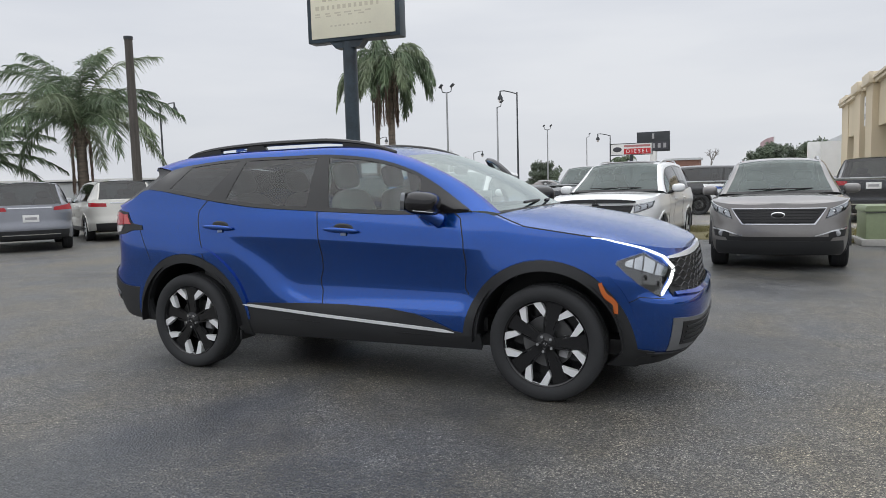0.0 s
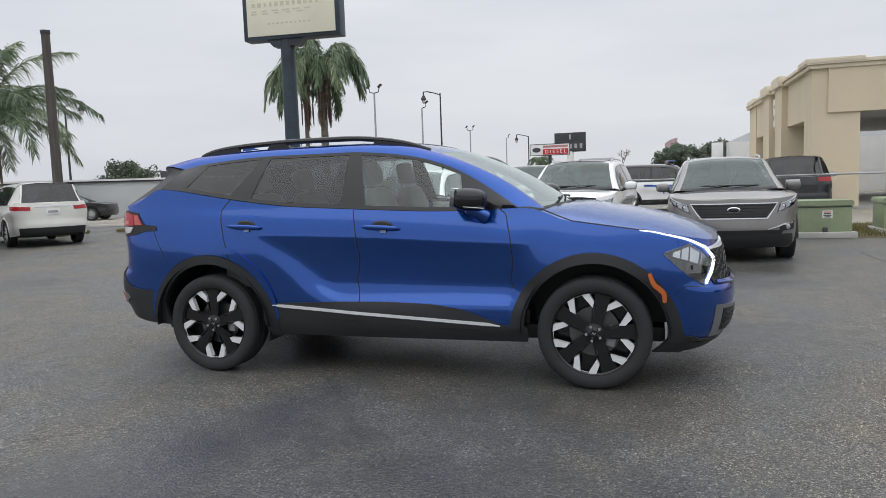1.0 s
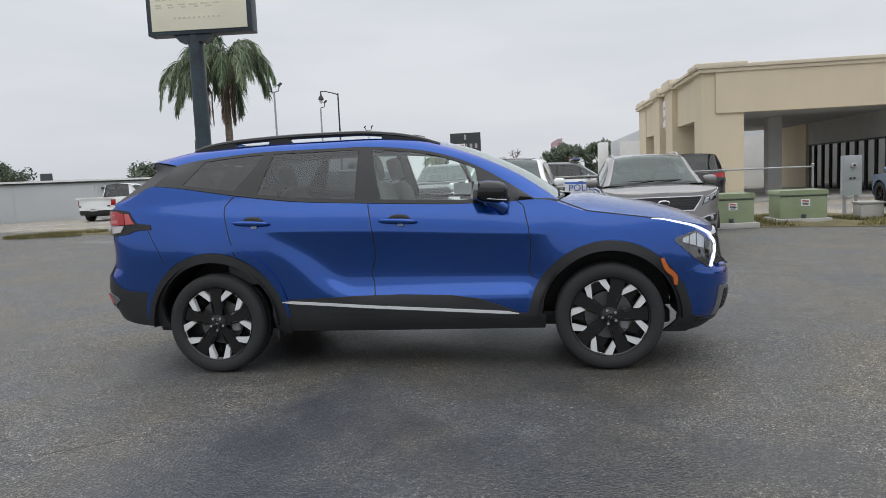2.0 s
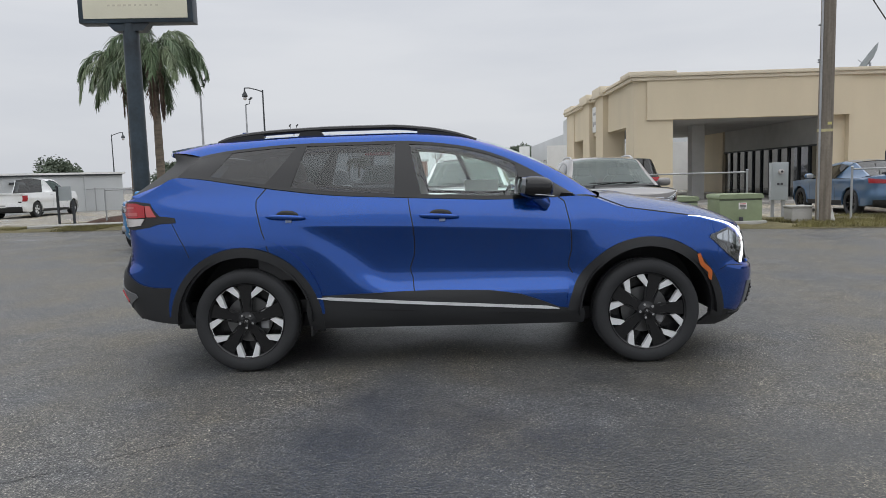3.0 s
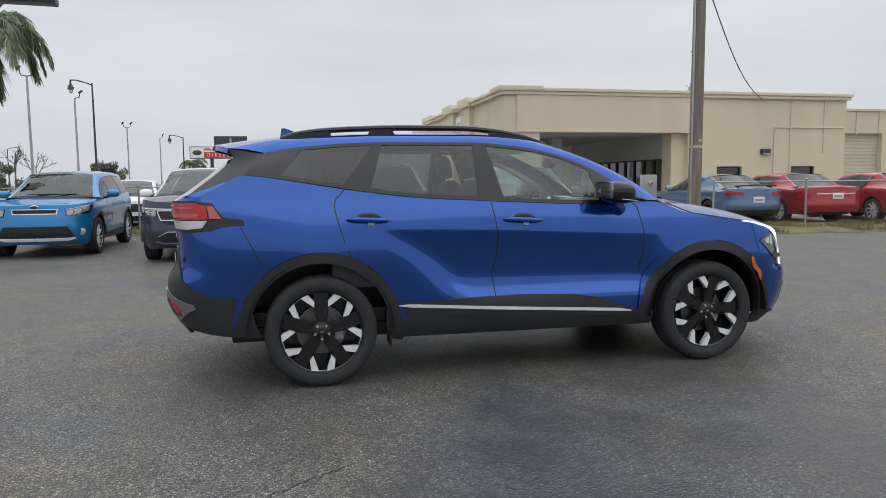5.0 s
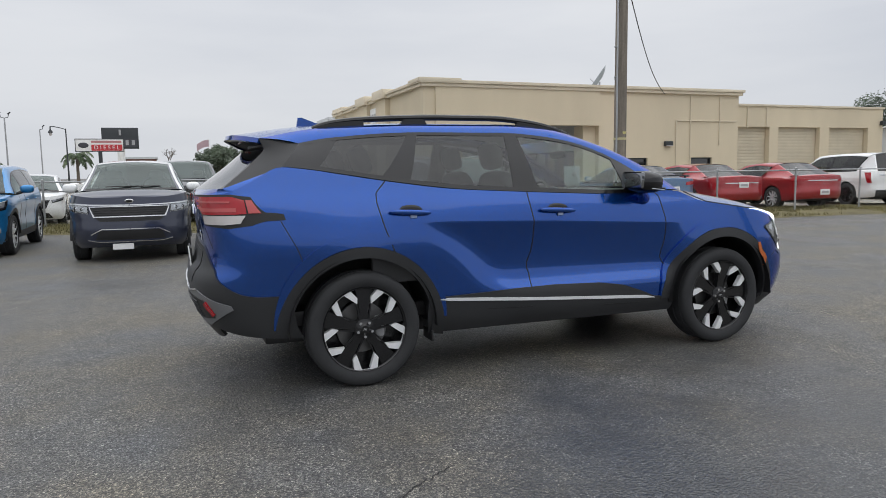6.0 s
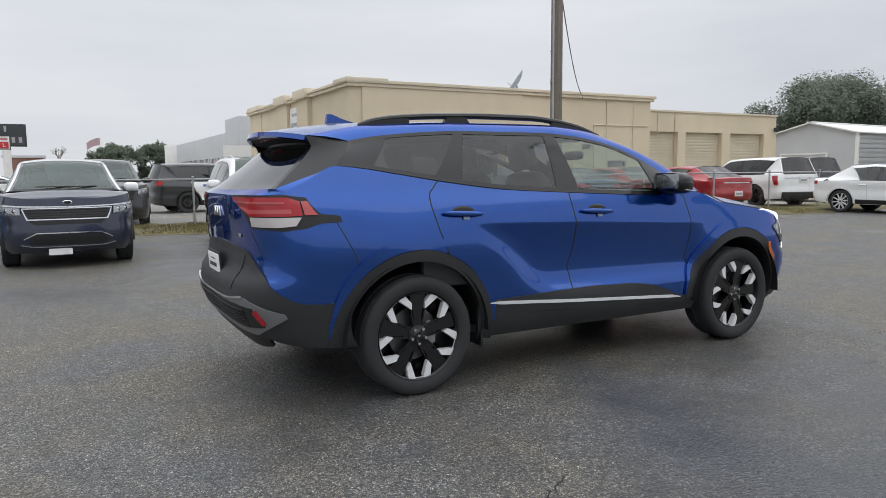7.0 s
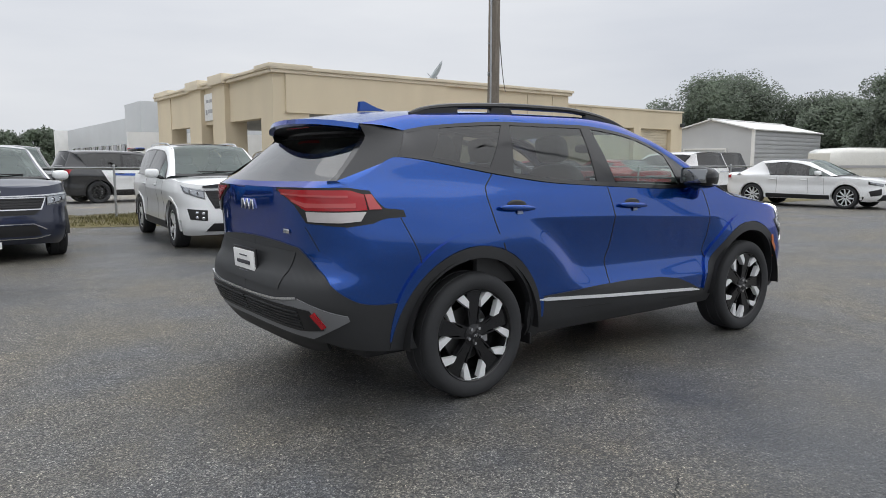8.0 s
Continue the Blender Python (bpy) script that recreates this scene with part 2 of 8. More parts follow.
M = {
    "asphalt": asphalt("wet_asphalt", (0.070, 0.073, 0.077), (0.150, 0.148, 0.138), 0.30),
    "road": asphalt("old_asphalt", (0.26, 0.25, 0.235), (0.38, 0.37, 0.34), 0.6),
    "concrete": surface("concrete", (0.42, 0.41, 0.39), 0.75, vary=0.2, big=0.9, small=40, relief=0.3),
    "stucco": surface("tan_stucco", (0.66, 0.57, 0.415), 0.85, vary=0.09, big=0.35, small=60, relief=0.35, stretch=(1, 1, 0.35)),
    "stucco_trim": surface("pale_tan_stucco", (0.70, 0.62, 0.48), 0.85, vary=0.1, big=0.6, small=60, relief=0.3, stretch=(1, 1, 0.4)),
    "soffit": surface("grey_soffit", (0.46, 0.46, 0.45), 0.8, vary=0.1),
    "grey_wall": surface("pale_grey_metal_wall", (0.52, 0.54, 0.55), 0.5, vary=0.06, big=0.3),
    "shed": surface("grey_siding", (0.50, 0.51, 0.52), 0.6, vary=0.08, big=0.4),
    "white_trim": surface("white_trim", (0.78, 0.78, 0.76), 0.5, vary=0.05),
    "shutter": surface("tan_steel_shutter", (0.60, 0.53, 0.40), 0.6, vary=0.08),
    "wood": surface("weathered_pole_wood", (0.22, 0.19, 0.155), 0.85, vary=0.35, big=1.6, small=24, relief=0.6, depth=0.012, stretch=(7, 7, 0.5)),
    "old_pole": surface("dark_old_pole_wood", (0.095, 0.085, 0.075), 0.9, vary=0.3, big=1.6, small=24, relief=0.6, depth=0.012, stretch=(7, 7, 0.5)),
    "bark": surface("palm_bark", (0.17, 0.14, 0.11), 0.9, vary=0.3, big=3, small=18, relief=0.7, depth=0.03, stretch=(1, 1, 5)),
    "steel": surface("galvanised_steel", (0.42, 0.43, 0.44), 0.45, metal=0.7, vary=0.15),
    "green_steel": surface("green_enamel", (0.25, 0.30, 0.18), 0.5, vary=0.12, big=2.0, small=20, relief=0.05),
    "grey_enamel": surface("grey_enamel", (0.36, 0.39, 0.40), 0.5, vary=0.08),
    "sign_pole": surface("dark_teal_enamel", (0.028, 0.045, 0.06), 0.45, vary=0.5, big=1.3, small=12, relief=0.1),
    "sign_face": surface("faded_sign_face", (0.80, 0.76, 0.60), 0.5, vary=0.06, big=0.7),
    "lamp_black": surface("dark_lamp_paint", (0.035, 0.04, 0.045), 0.5, vary=0.2),
    "black": surface("black_plastic", (0.012, 0.012, 0.013), 0.5, vary=0.2, small=220, relief=0.1, depth=0.001),
    "cladding": surface("grained_dark_cladding", (0.022, 0.023, 0.025), 0.52, vary=0.12, small=260, relief=0.22, depth=0.001),
    "gloss_black": plain("gloss_black", (0.008, 0.008, 0.009), 0.12),
    "rubber": surface("tyre_rubber", (0.024, 0.025, 0.027), 0.8, vary=0.18, big=7, small=90, relief=0.25, depth=0.002),
    "chrome": plain("satin_chrome", (0.72, 0.73, 0.74), 0.22, metal=1.0),
    "silver": plain("machined_alloy", (0.66, 0.67, 0.69), 0.3, metal=0.75),
    "grey_bar": plain("grey_bar", (0.35, 0.35, 0.36), 0.5),
    "alloy_dark": plain("dark_alloy", (0.008, 0.008, 0.009), 0.22),
    "disc": plain("brake_disc", (0.15, 0.15, 0.15), 0.4, metal=0.9),
    "pane_clear": glass("clear_pane", (0.82, 0.94, 0.89), 0.07),
    "pane_tint": glass("privacy_pane", (0.34, 0.37, 0.38), 0.06),
    "pane_tail": glass("raked_tail_pane", (0.20, 0.22, 0.23), 0.13),
    "pane_quarter": glass("dark_privacy_pane", (0.13, 0.145, 0.15), 0.06),
    "pane_far": glass("windscreen_pane", (0.30, 0.36, 0.34), 0.09, (0.90, 1.0, 0.97)),
    "pane_screen": glass("raked_windscreen_pane", (0.82, 0.90, 0.86), 0.36, (0.92, 1.0, 0.97)),
    "machined": plain("bright_machined_metal", (0.80, 0.81, 0.82), 0.3, metal=0.25),
    "mirror": plain("mirror_silver", (0.26, 0.27, 0.28), 0.03, metal=1.0),
    "headliner": surface("pale_headliner", (0.62, 0.61, 0.58), 0.9, vary=0.06, small=120),
    "lining": surface("dark_door_lining", (0.07, 0.07, 0.072), 0.7, vary=0.1, small=150),
    "lamp_grey": plain("lamp_bowl", (0.42, 0.43, 0.45), 0.2, metal=0.6),
    "dark_grey": surface("matt_dark_grey", (0.15, 0.154, 0.16), 0.5, vary=0.1, small=200, relief=0.1, depth=0.001),
    "worn_print": plain("worn_print", (0.62, 0.57, 0.44), 0.6),
    "pane_dark": plain("dark_pane", (0.012, 0.014, 0.016), 0.05, coat=1.0),
    "lens": glass("lamp_lens", (0.92, 0.94, 0.95), 0.12),
    "red_lens": plain("red_lens", (0.36, 0.010, 0.016), 0.15, coat=0.25),
    "pink_lens": plain("pale_red_lens", (0.46, 0.08, 0.08), 0.2, coat=0.25),
    "clear_lens": plain("white_lens", (0.50, 0.47, 0.46), 0.12, coat=1.0),
    "amber": plain("amber_lens", (0.58, 0.14, 0.03), 0.2, coat=0.8),
    "drl": plain("lit_lamp_strip", (1.0, 1.0, 1.0), 0.3, glow=1.3),
    "reflector": plain("lamp_reflector", (0.7, 0.71, 0.73), 0.16, metal=0.9),
    "fabric": surface("seat_fabric", (0.19, 0.195, 0.195), 0.85, vary=0.2, small=150),
    "white": plain("white_card", (0.78, 0.78, 0.77), 0.6),
    "ink": plain("dark_print", (0.05, 0.05, 0.06), 0.6),
    "red_print": plain("red_print", (0.50, 0.03, 0.04), 0.5),
    "blue_print": plain("blue_print", (0.03, 0.10, 0.42), 0.5),
    "pale_blue": plain("pale_blue_film", (0.30, 0.36, 0.52), 0.3),
    "shirt_blue": plain("blue_cover", (0.10, 0.30, 0.62), 0.7),
    "mulch": surface("red_mulch", (0.07, 0.035, 0.022), 0.95, vary=0.4, big=3, small=25, relief=0.8, depth=0.03),
    "turf": surface("thin_turf_soil", (0.15, 0.13, 0.06), 0.95, vary=0.4, big=1.1, small=18, relief=0.8, depth=0.03),
    "frond": surface("palm_frond", (0.13, 0.185, 0.10), 0.55, vary=0.45, big=1.2, small=9, relief=0),
    "frond_pale": surface("pale_palm_frond", (0.23, 0.28, 0.17), 0.55, vary=0.4, big=1.2, small=9, relief=0),
    "frond_dry": surface("dry_palm_frond", (0.20, 0.14, 0.11), 0.8, vary=0.35, big=1.5, small=9, relief=0),
    "leaf": surface("oak_leaf", (0.095, 0.125, 0.08), 0.6, vary=0.45, big=0.35, small=3, relief=0),
    "twig": surface("bare_twigs", (0.13, 0.11, 0.09), 0.9, vary=0.2),
    "blue": paint("deep_blue_paint", (0.006, 0.068, 0.33), 0.78, 0.19, rim=(0.10, 0.30, 0.75)),
    "blue_wet": paint("wet_deep_blue_paint", (0.006, 0.068, 0.33), 0.78, 0.19, drops=True, coat=1.0, rim=(0.45, 0.62, 0.9)),
    "p_grey": paint("mineral_grey_paint", (0.215, 0.205, 0.198), 0.4, 0.35),
    "p_white": paint("white_paint", (0.85, 0.86, 0.86), 0.0, 0.4),
    "p_pearl": paint("pearl_white_paint", (0.70, 0.69, 0.64), 0.1, 0.4),
    "p_navy": paint("dark_navy_paint", (0.022, 0.028, 0.055), 0.4, 0.35),
    "p_sky": paint("bright_blue_paint", (0.015, 0.21, 0.50), 0.5, 0.35),
    "p_slate": paint("slate_blue_paint", (0.085, 0.17, 0.30), 0.4, 0.35),
    "p_red": paint("dark_red_paint", (0.36, 0.016, 0.022), 0.3, 0.35),
    "p_silver": paint("silver_grey_paint", (0.24, 0.25, 0.28), 0.6, 0.35),
    "p_dark": paint("dark_grey_paint", (0.035, 0.037, 0.042), 0.4, 0.35),
    "p_black": paint("black_paint", (0.010, 0.011, 0.014), 0.2, 0.3),
}


# ---- mesh helpers ----
def part(name, geo, material, parent=None, label="", angle=38.0, centre=None):
    """Link (vertices, faces) as one mesh object. centre: faces are turned to look away from it."""
    if isinstance(geo, bpy.types.Mesh):
        mesh = geo
    else:
        verts, faces = geo
        mesh = bpy.data.meshes.new(name)
        mesh.from_pydata([tuple(v) for v in verts], [], [tuple(f) for f in faces])
        if centre is not None:
            c, s = Vector(centre), 0.0
            for p in mesh.polygons:
                s += p.normal.dot((p.center - c).normalized()) * p.area
            if s < 0:
                mesh.flip_normals()
        mesh.shade_smooth()
        mesh.set_sharp_from_angle(angle=radians(angle))
        if material:
            mesh.materials.append(material)
    ob = new(name, mesh)
    if parent:
        ob.parent = parent
    if label:
        tagged(ob, label)
    return ob


def thing(name, label, category, m=None, group="", kind=""):
    ob = new(name)
    ob.empty_display_size = 0.2
    tagged(ob, label, category, group, kind)
    if m is not None:
        ob.matrix_basis = m
    return ob


def joined(*geos):
    verts, faces = [], []
    for v, f in geos:
        k = len(verts)
        verts += list(v)
        faces += [tuple(i + k for i in q) for q in f]
    return verts, faces


def moved(geo, m):
    return [tuple(m @ Vector(v)) for v in geo[0]], geo[1]


def mirrored(geo):
    return [(v[0], -v[1], v[2]) for v in geo[0]], [tuple(reversed(f)) for f in geo[1]]


def grid(f, nu, nv, wrap=False):
    verts = [tuple(f(i / nu, j / nv)) for i in range(nu + (0 if wrap else 1)) for j in range(nv + 1)]
    w = nv + 1
    n = nu + (0 if wrap else 1)
    faces = [(i * w + j, ((i + 1) % n) * w + j, ((i + 1) % n) * w + j + 1, i * w + j + 1) for i in range(nu) for j in range(nv)]
    return verts, faces


def sheet(f, nu, nv, off=0.0, thick=0.0, away=(0, 0, 0.6)):
    """A patch of a surface f(a, b), lifted by off, with rims that go down by thick."""
    e, pts, nor = 1e-3, [], []
    c = Vector(away)
    for i in range(nu + 1):
        for j in range(nv + 1):
            a, b = i / nu, j / nv
            p = Vector(f(a, b))
            da = Vector(f(min(1, a + e), b)) - Vector(f(max(0, a - e), b))
            db = Vector(f(a, min(1, b + e))) - Vector(f(a, max(0, b - e)))
            n = da.cross(db)
            n = n.normalized() if n.length > 1e-12 else (nor[-1].copy() if nor else Vector((0, 0, 1)))
            pts.append(p)
            nor.append(n)
    mid = len(pts) // 2
    if nor[mid].dot(pts[mid] - c) < 0:
        nor = [-n for n in nor]
    verts = [tuple(p + n * off) for p, n in zip(pts, nor)]
    w = nv + 1
    faces = [(i * w + j, (i + 1) * w + j, (i + 1) * w + j + 1, i * w + j + 1) for i in range(nu) for j in range(nv)]
    if thick:
        ring = [i * w for i in range(nu)] + [nu * w + j for j in range(nv)] + [i * w + nv for i in range(nu, 0, -1)] + [j for j in range(nv, 0, -1)]
        k = len(verts)
        verts += [tuple(pts[r] + nor[r] * (off - thick)) for r in ring]
        n = len(ring)
        faces += [(ring[q], ring[(q + 1) % n], k + (q + 1) % n, k + q) for q in range(n)]
    return verts, faces


def box(cx, cy, cz, sx, sy, sz, bevel=0.0):
    bm = bmesh.new()
    bmesh.ops.create_cube(bm, size=1.0, matrix=Matrix.Translation((cx, cy, cz)) @ Matrix.Diagonal((sx, sy, sz, 1)))
    if bevel:
        bmesh.ops.bevel(bm, geom=bm.edges[:], offset=bevel, segments=2, profile=0.6, affect="EDGES")
    bm.verts.index_update()
    geo = [tuple(v.co) for v in bm.verts], [tuple(v.index for v in f.verts) for f in bm.faces]
    bm.free()
    return geo


def blob(cx, cy, cz, sx, sy, sz, n=4.0, nu=20, nv=12):
    """A cushion-like rounded block."""
    def p(a, b):
        t, q = a * 2 * math.pi, (b - 0.5) * math.pi
        k = lambda v: math.copysign(abs(v) ** (2 / n), v)
        return cx + sx / 2 * k(math.cos(q)) * k(math.cos(t)), cy + sy / 2 * k(math.cos(q)) * k(math.sin(t)), cz + sz / 2 * k(math.sin(q))
    return grid(p, nu, nv, wrap=True)


def tube(pts, r, n=8, caps=True):
    """A round bar along points; r is one radius or one for each point."""
    pts = [Vector(p) for p in pts]
    rs = [r] * len(pts) if isinstance(r, (int, float)) else list(r)
    verts, faces, last = [], [], None
    for i, p in enumerate(pts):
        d = (pts[min(i + 1, len(pts) - 1)] - pts[max(i - 1, 0)]).normalized()
        ref = last if last is not None else (Vector((0, 0, 1)) if abs(d.z) < 0.9 else Vector((1, 0, 0)))
        x = (ref - d * ref.dot(d)).normalized()
        y = d.cross(x)
        last = x
        for k in range(n):
            t = 2 * math.pi * k / n
            verts.append(tuple(p + (x * math.cos(t) + y * math.sin(t)) * rs[i]))
    for i in range(len(pts) - 1):
        for k in range(n):
            faces.append((i * n + k, i * n + (k + 1) % n, (i + 1) * n + (k + 1) % n, (i + 1) * n + k))
    if caps:
        faces += [tuple(reversed(range(n))), tuple(range((len(pts) - 1) * n, len(pts) * n))]
    return verts, faces


def spun(profile, n=40):
    """A profile of (radius, y) turned round the y axis."""
    return grid(lambda a, b: (lambda r, y: (r * math.cos(2 * math.pi * a), y, r * math.sin(2 * math.pi * a)))(*profile[round(b * (len(profile) - 1))]), n, len(profile) - 1, wrap=True)


def slab(poly, y0, y1):
    """A flat polygon of (x, z) given depth from y0 to y1."""
    n = len(poly)
    verts = [(x, y0, z) for x, z in poly] + [(x, y1, z) for x, z in poly]
    return verts, [tuple(range(n)), tuple(range(2 * n - 1, n - 1, -1))] + [(i, i + n, (i + 1) % n + n, (i + 1) % n) for i in range(n)]


def curve_of(pts):
    """A smooth function through (x, y) points that does not overshoot."""
    xs, ys = np.array([p[0] for p in pts], float), np.array([p[1] for p in pts], float)
    if len(xs) == 1:
        return lambda x: float(ys[0])
    h, d = np.diff(xs), np.diff(ys) / np.diff(xs)
    m = np.zeros(len(xs))
    m[0], m[-1] = d[0], d[-1]
    for i in range(1, len(xs) - 1):
        if d[i - 1] * d[i] > 0:
            w1, w2 = 2 * h[i] + h[i - 1], h[i] + 2 * h[i - 1]
            m[i] = (w1 + w2) / (w1 / d[i - 1] + w2 / d[i])
    xl, yl, ml, hl = xs.tolist(), ys.tolist(), m.tolist(), h.tolist()
    last = len(xl) - 1

    def f(x):
        if x <= xl[0]:
            return yl[0]
        if x >= xl[last]:
            return yl[last]
        i = 0
        while x > xl[i + 1]:
            i += 1
        t = (x - xl[i]) / hl[i]
        a = 1 - t
        return yl[i] * (1 + 2 * t) * a * a + ml[i] * hl[i] * t * a * a + yl[i + 1] * t * t * (3 - 2 * t) - ml[i + 1] * hl[i] * t * t * a
    return f


def path_of(pts):
    """A smooth curve through points of any dimension, by index 0 to n - 1."""
    fs = [curve_of([(i, p[k]) for i, p in enumerate(pts)]) for k in range(len(pts[0]))]
    return lambda s: tuple(f(s) for f in fs)


def polyline(pts):
    """Points by even steps of index, 0 to 1, in straight runs."""
    n = len(pts) - 1

    def f(a):
        s = min(max(a, 0.0), 1.0) * n
        i = min(int(s), n - 1)
        t = s - i
        return tuple(p + (q - p) * t for p, q in zip(pts[i], pts[i + 1]))
    return f


def step(a, b, x):
    t = min(1.0, max(0.0, (x - a) / (b - a)))
    return t * t * (3 - 2 * t)


# ---- cars ----
class Shape:
    """The skin of a car: level outlines with rounded ends, a glasshouse on its belt line, and a roof."""

    def __init__(self, s):
        self.s = s
        self.xr, self.xf = curve_of(s["xr"]), curve_of(s["xf"])
        self.prof, self.prof_end = curve_of(s["prof"]), curve_of(s.get("prof_end", s["prof"]))
        self.plan = curve_of(s["plan"])
        self.ztop, self.zbot, self.zcrease = curve_of(s["ztop"]), curve_of(s["zbot"]), curve_of(s["crease"])
        self.Lr, self.Lf, self.nr, self.nf = s["Lr"], s["Lf"], s["nr"], s["nf"]
        self.door = s["door"]
        self.rail, self.edge, self.mid = path_of(s["rail"]), path_of(s["edge"]), path_of(s["mid"])
        r = sorted(s["rail"])
        self.rail_y, self.rail_z = curve_of([(p[0], p[1]) for p in r]), curve_of([(p[0], p[2]) for p in r])
        self.flares = s.get("flares", ())

    def half(self, x, z):
        a, b, c, d = self.door
        z = z - (self.zcrease(x) - self.s["crease_ref"]) * step(0.55, 0.8, z)
        k = self.s.get("sweep", 0.0) * max(0.0, self.s["crease_ref"] - z)
        w = step(a + k, b + k, x) * (1 - step(c, d, x))
        h = self.prof(z) * w + self.prof_end(z) * (1 - w)
        for fx, fz, sx, sz, k in self.flares:
            h += k * math.exp(-((x - fx) / sx) ** 2 - ((z - fz) / sz) ** 2)
        return h * self.plan(x)

    def at(self, u, z):
        xr, xf = self.xr(z), self.xf(z)
        if u < 1:
            t = max(u, 0.0) * math.pi / 2
            x = xr + self.Lr - self.Lr * math.cos(t) ** (2 / self.nr)
            return Vector((x, self.half(x, z) * math.sin(t) ** (2 / self.nr), z))
        if u > 2:
            t = max(0.0, 3 - u) * math.pi / 2
            x = xf - self.Lf + self.Lf * math.cos(t) ** (2 / self.nf)
            return Vector((x, self.half(x, z) * math.sin(t) ** (2 / self.nf), z))
        x = (xr + self.Lr) * (2 - u) + (xf - self.Lf) * (u - 1)
        return Vector((x, self.half(x, z), z))

    def ux(self, x, z):
        """The outline's place at x on the side."""
        a, b = self.xr(z) + self.Lr, self.xf(z) - self.Lf
        if x < a:
            c = min(1.0, (a - x) / self.Lr) ** (self.nr / 2)
            return math.acos(c) / (math.pi / 2)
        if x > b:
            c = min(1.0, (x - b) / self.Lf) ** (self.nf / 2)
            return 3 - math.acos(c) / (math.pi / 2)
        return 1 + (x - a) / (b - a)

    def uy(self, y, z, end):
        """The outline's place at y on the front ("f") or the rear ("r")."""
        lo, hi = (2.0, 3.0) if end == "f" else (1.0, 0.0)
        for _ in range(24):
            m = (lo + hi) / 2
            if self.at(m, z).y > abs(y):
                lo = m
            else:
                hi = m
        return (lo + hi) / 2

    def on(self, where, q, z):
        """A point of the skin: where is s (side, q is x), f or r (front or rear, q is y) or u (the outline itself)."""
        if where == "s":
            return self.at(self.ux(q, z), z)
        if where == "u":
            return self.at(q, z)
        p = self.at(self.uy(q, z, where), z)
        return Vector((p.x, math.copysign(p.y, q), p.z))

    def span(self, where, q, z):
        """A place on the skin as a signed step along the outline, for quick interpolation."""
        if where == "s":
            return self.ux(q, z)
        if where == "u":
            return q
        u = self.uy(q, z, where)
        return math.copysign(3 - u if where == "f" else u, q)

    def spot(self, where, s, z):
        if where in "su":
            return self.at(s, z)
        p = self.at(3 - abs(s) if where == "f" else abs(s), z)
        return Vector((p.x, math.copysign(p.y, s), p.z))

    def levels(self, u, n1, n2):
        x = self.at(u, 0.8).x
        b, c, t = self.zbot(x), self.zcrease(x), self.ztop(x)
        c = min(c, t - 0.03)
        d = 0.009
        return [b + (c - d - b) * i / n1 for i in range(n1)] + [c - d, c] + [c + d + (t - c - d) * i / n2 for i in range(n2 + 1)]

    def hull(self, counts, n1, n2, hubs, arch, gap=None):
        us = [i / counts[0] for i in range(counts[0])] + [1 + i / counts[1] for i in range(counts[1])] + [2 + i / counts[2] for i in range(counts[2] + 1)]
        verts, faces = [], []
        self.top_row = []
        for u in us:
            zs = self.levels(u, n1, n2)
            for z in zs:
                verts.append(tuple(self.at(u, z)))
            self.top_row.append((u, Vector(verts[-1])))
        w = n1 + n2 + 3
        for i in range(len(us) - 1):
            for j in range(w - 1):
                f = (i * w + j, (i + 1) * w + j, (i + 1) * w + j + 1, i * w + j + 1)
                hole = False
                for k in f:
                    x, y, z = verts[k]
                    if y > 0.3 and any(math.hypot(x - hx, z - hz) < arch for hx, hz in hubs):
                        hole = True
                if not hole:
                    faces.append(f)
        g = (verts, faces)
        left = faces
        if gap:
            # the doorway of a door that stands open on the left
            x0, x1, z0 = gap
            left = [f for f in faces if not all(x0 < verts[k][0] < x1 and verts[k][2] > z0 for k in f)]
        return joined((verts, left), mirrored(g))

    def lid(self, x0, x1, crown, n=14, shift=lambda x: 0.0, side_drop=3.0):
        """A bonnet or boot lid over the hull's top edge from x0 to x1."""
        rows = [p for u, p in self.top_row if x0 <= p.x <= x1]
        def f(a, b):
            s = a * (len(rows) - 1)
            i = min(int(s), len(rows) - 2)
            p = rows[i].lerp(rows[i + 1], s - i)
            t = 2 * b - 1
            k = 1 - abs(t) ** side_drop
            return p.x + shift(p.x) * (1 - t * t), p.y * t, p.z + max(0.0, crown(p.x) - p.z) * k
        return grid(f, len(rows) - 1, n)

    def top(self, s, t):
        e, c = self.edge(s), self.mid(s)
        return c[0] + (e[0] - c[0]) * t * t, e[1] * t, c[1] + (e[2] - c[1]) * abs(t) ** 2.4

    def side_glass(self, x, b, m=0.0):
        zb, zr = self.ztop(x) + m, self.rail_z(x) - m
        z = zb + (max(zr, zb) - zb) * b
        yb, yr = self.half(x, self.ztop(x)), self.rail_y(x)
        return x, yb + (yr - yb) * b + 0.015 * math.sin(math.pi * b), z


def both(f):
    """The same patch on the left and on the right."""
    return f, (lambda a, b: (lambda p: (p[0], -p[1], p[2]))(f(a, b)))


def loft(shape, where, low, high):
    """A patch of the skin between two lines of (q, z)."""
    conv = lambda p: (shape.span(where, p[0], p[1]), p[1])
    lo, hi = polyline([conv(p) for p in low]), polyline([conv(p) for p in high])

    def f(a, b):
        p, q = lo(a), hi(a)
        return tuple(shape.spot(where, p[0] + (q[0] - p[0]) * b, p[1] + (q[1] - p[1]) * b))
    return f


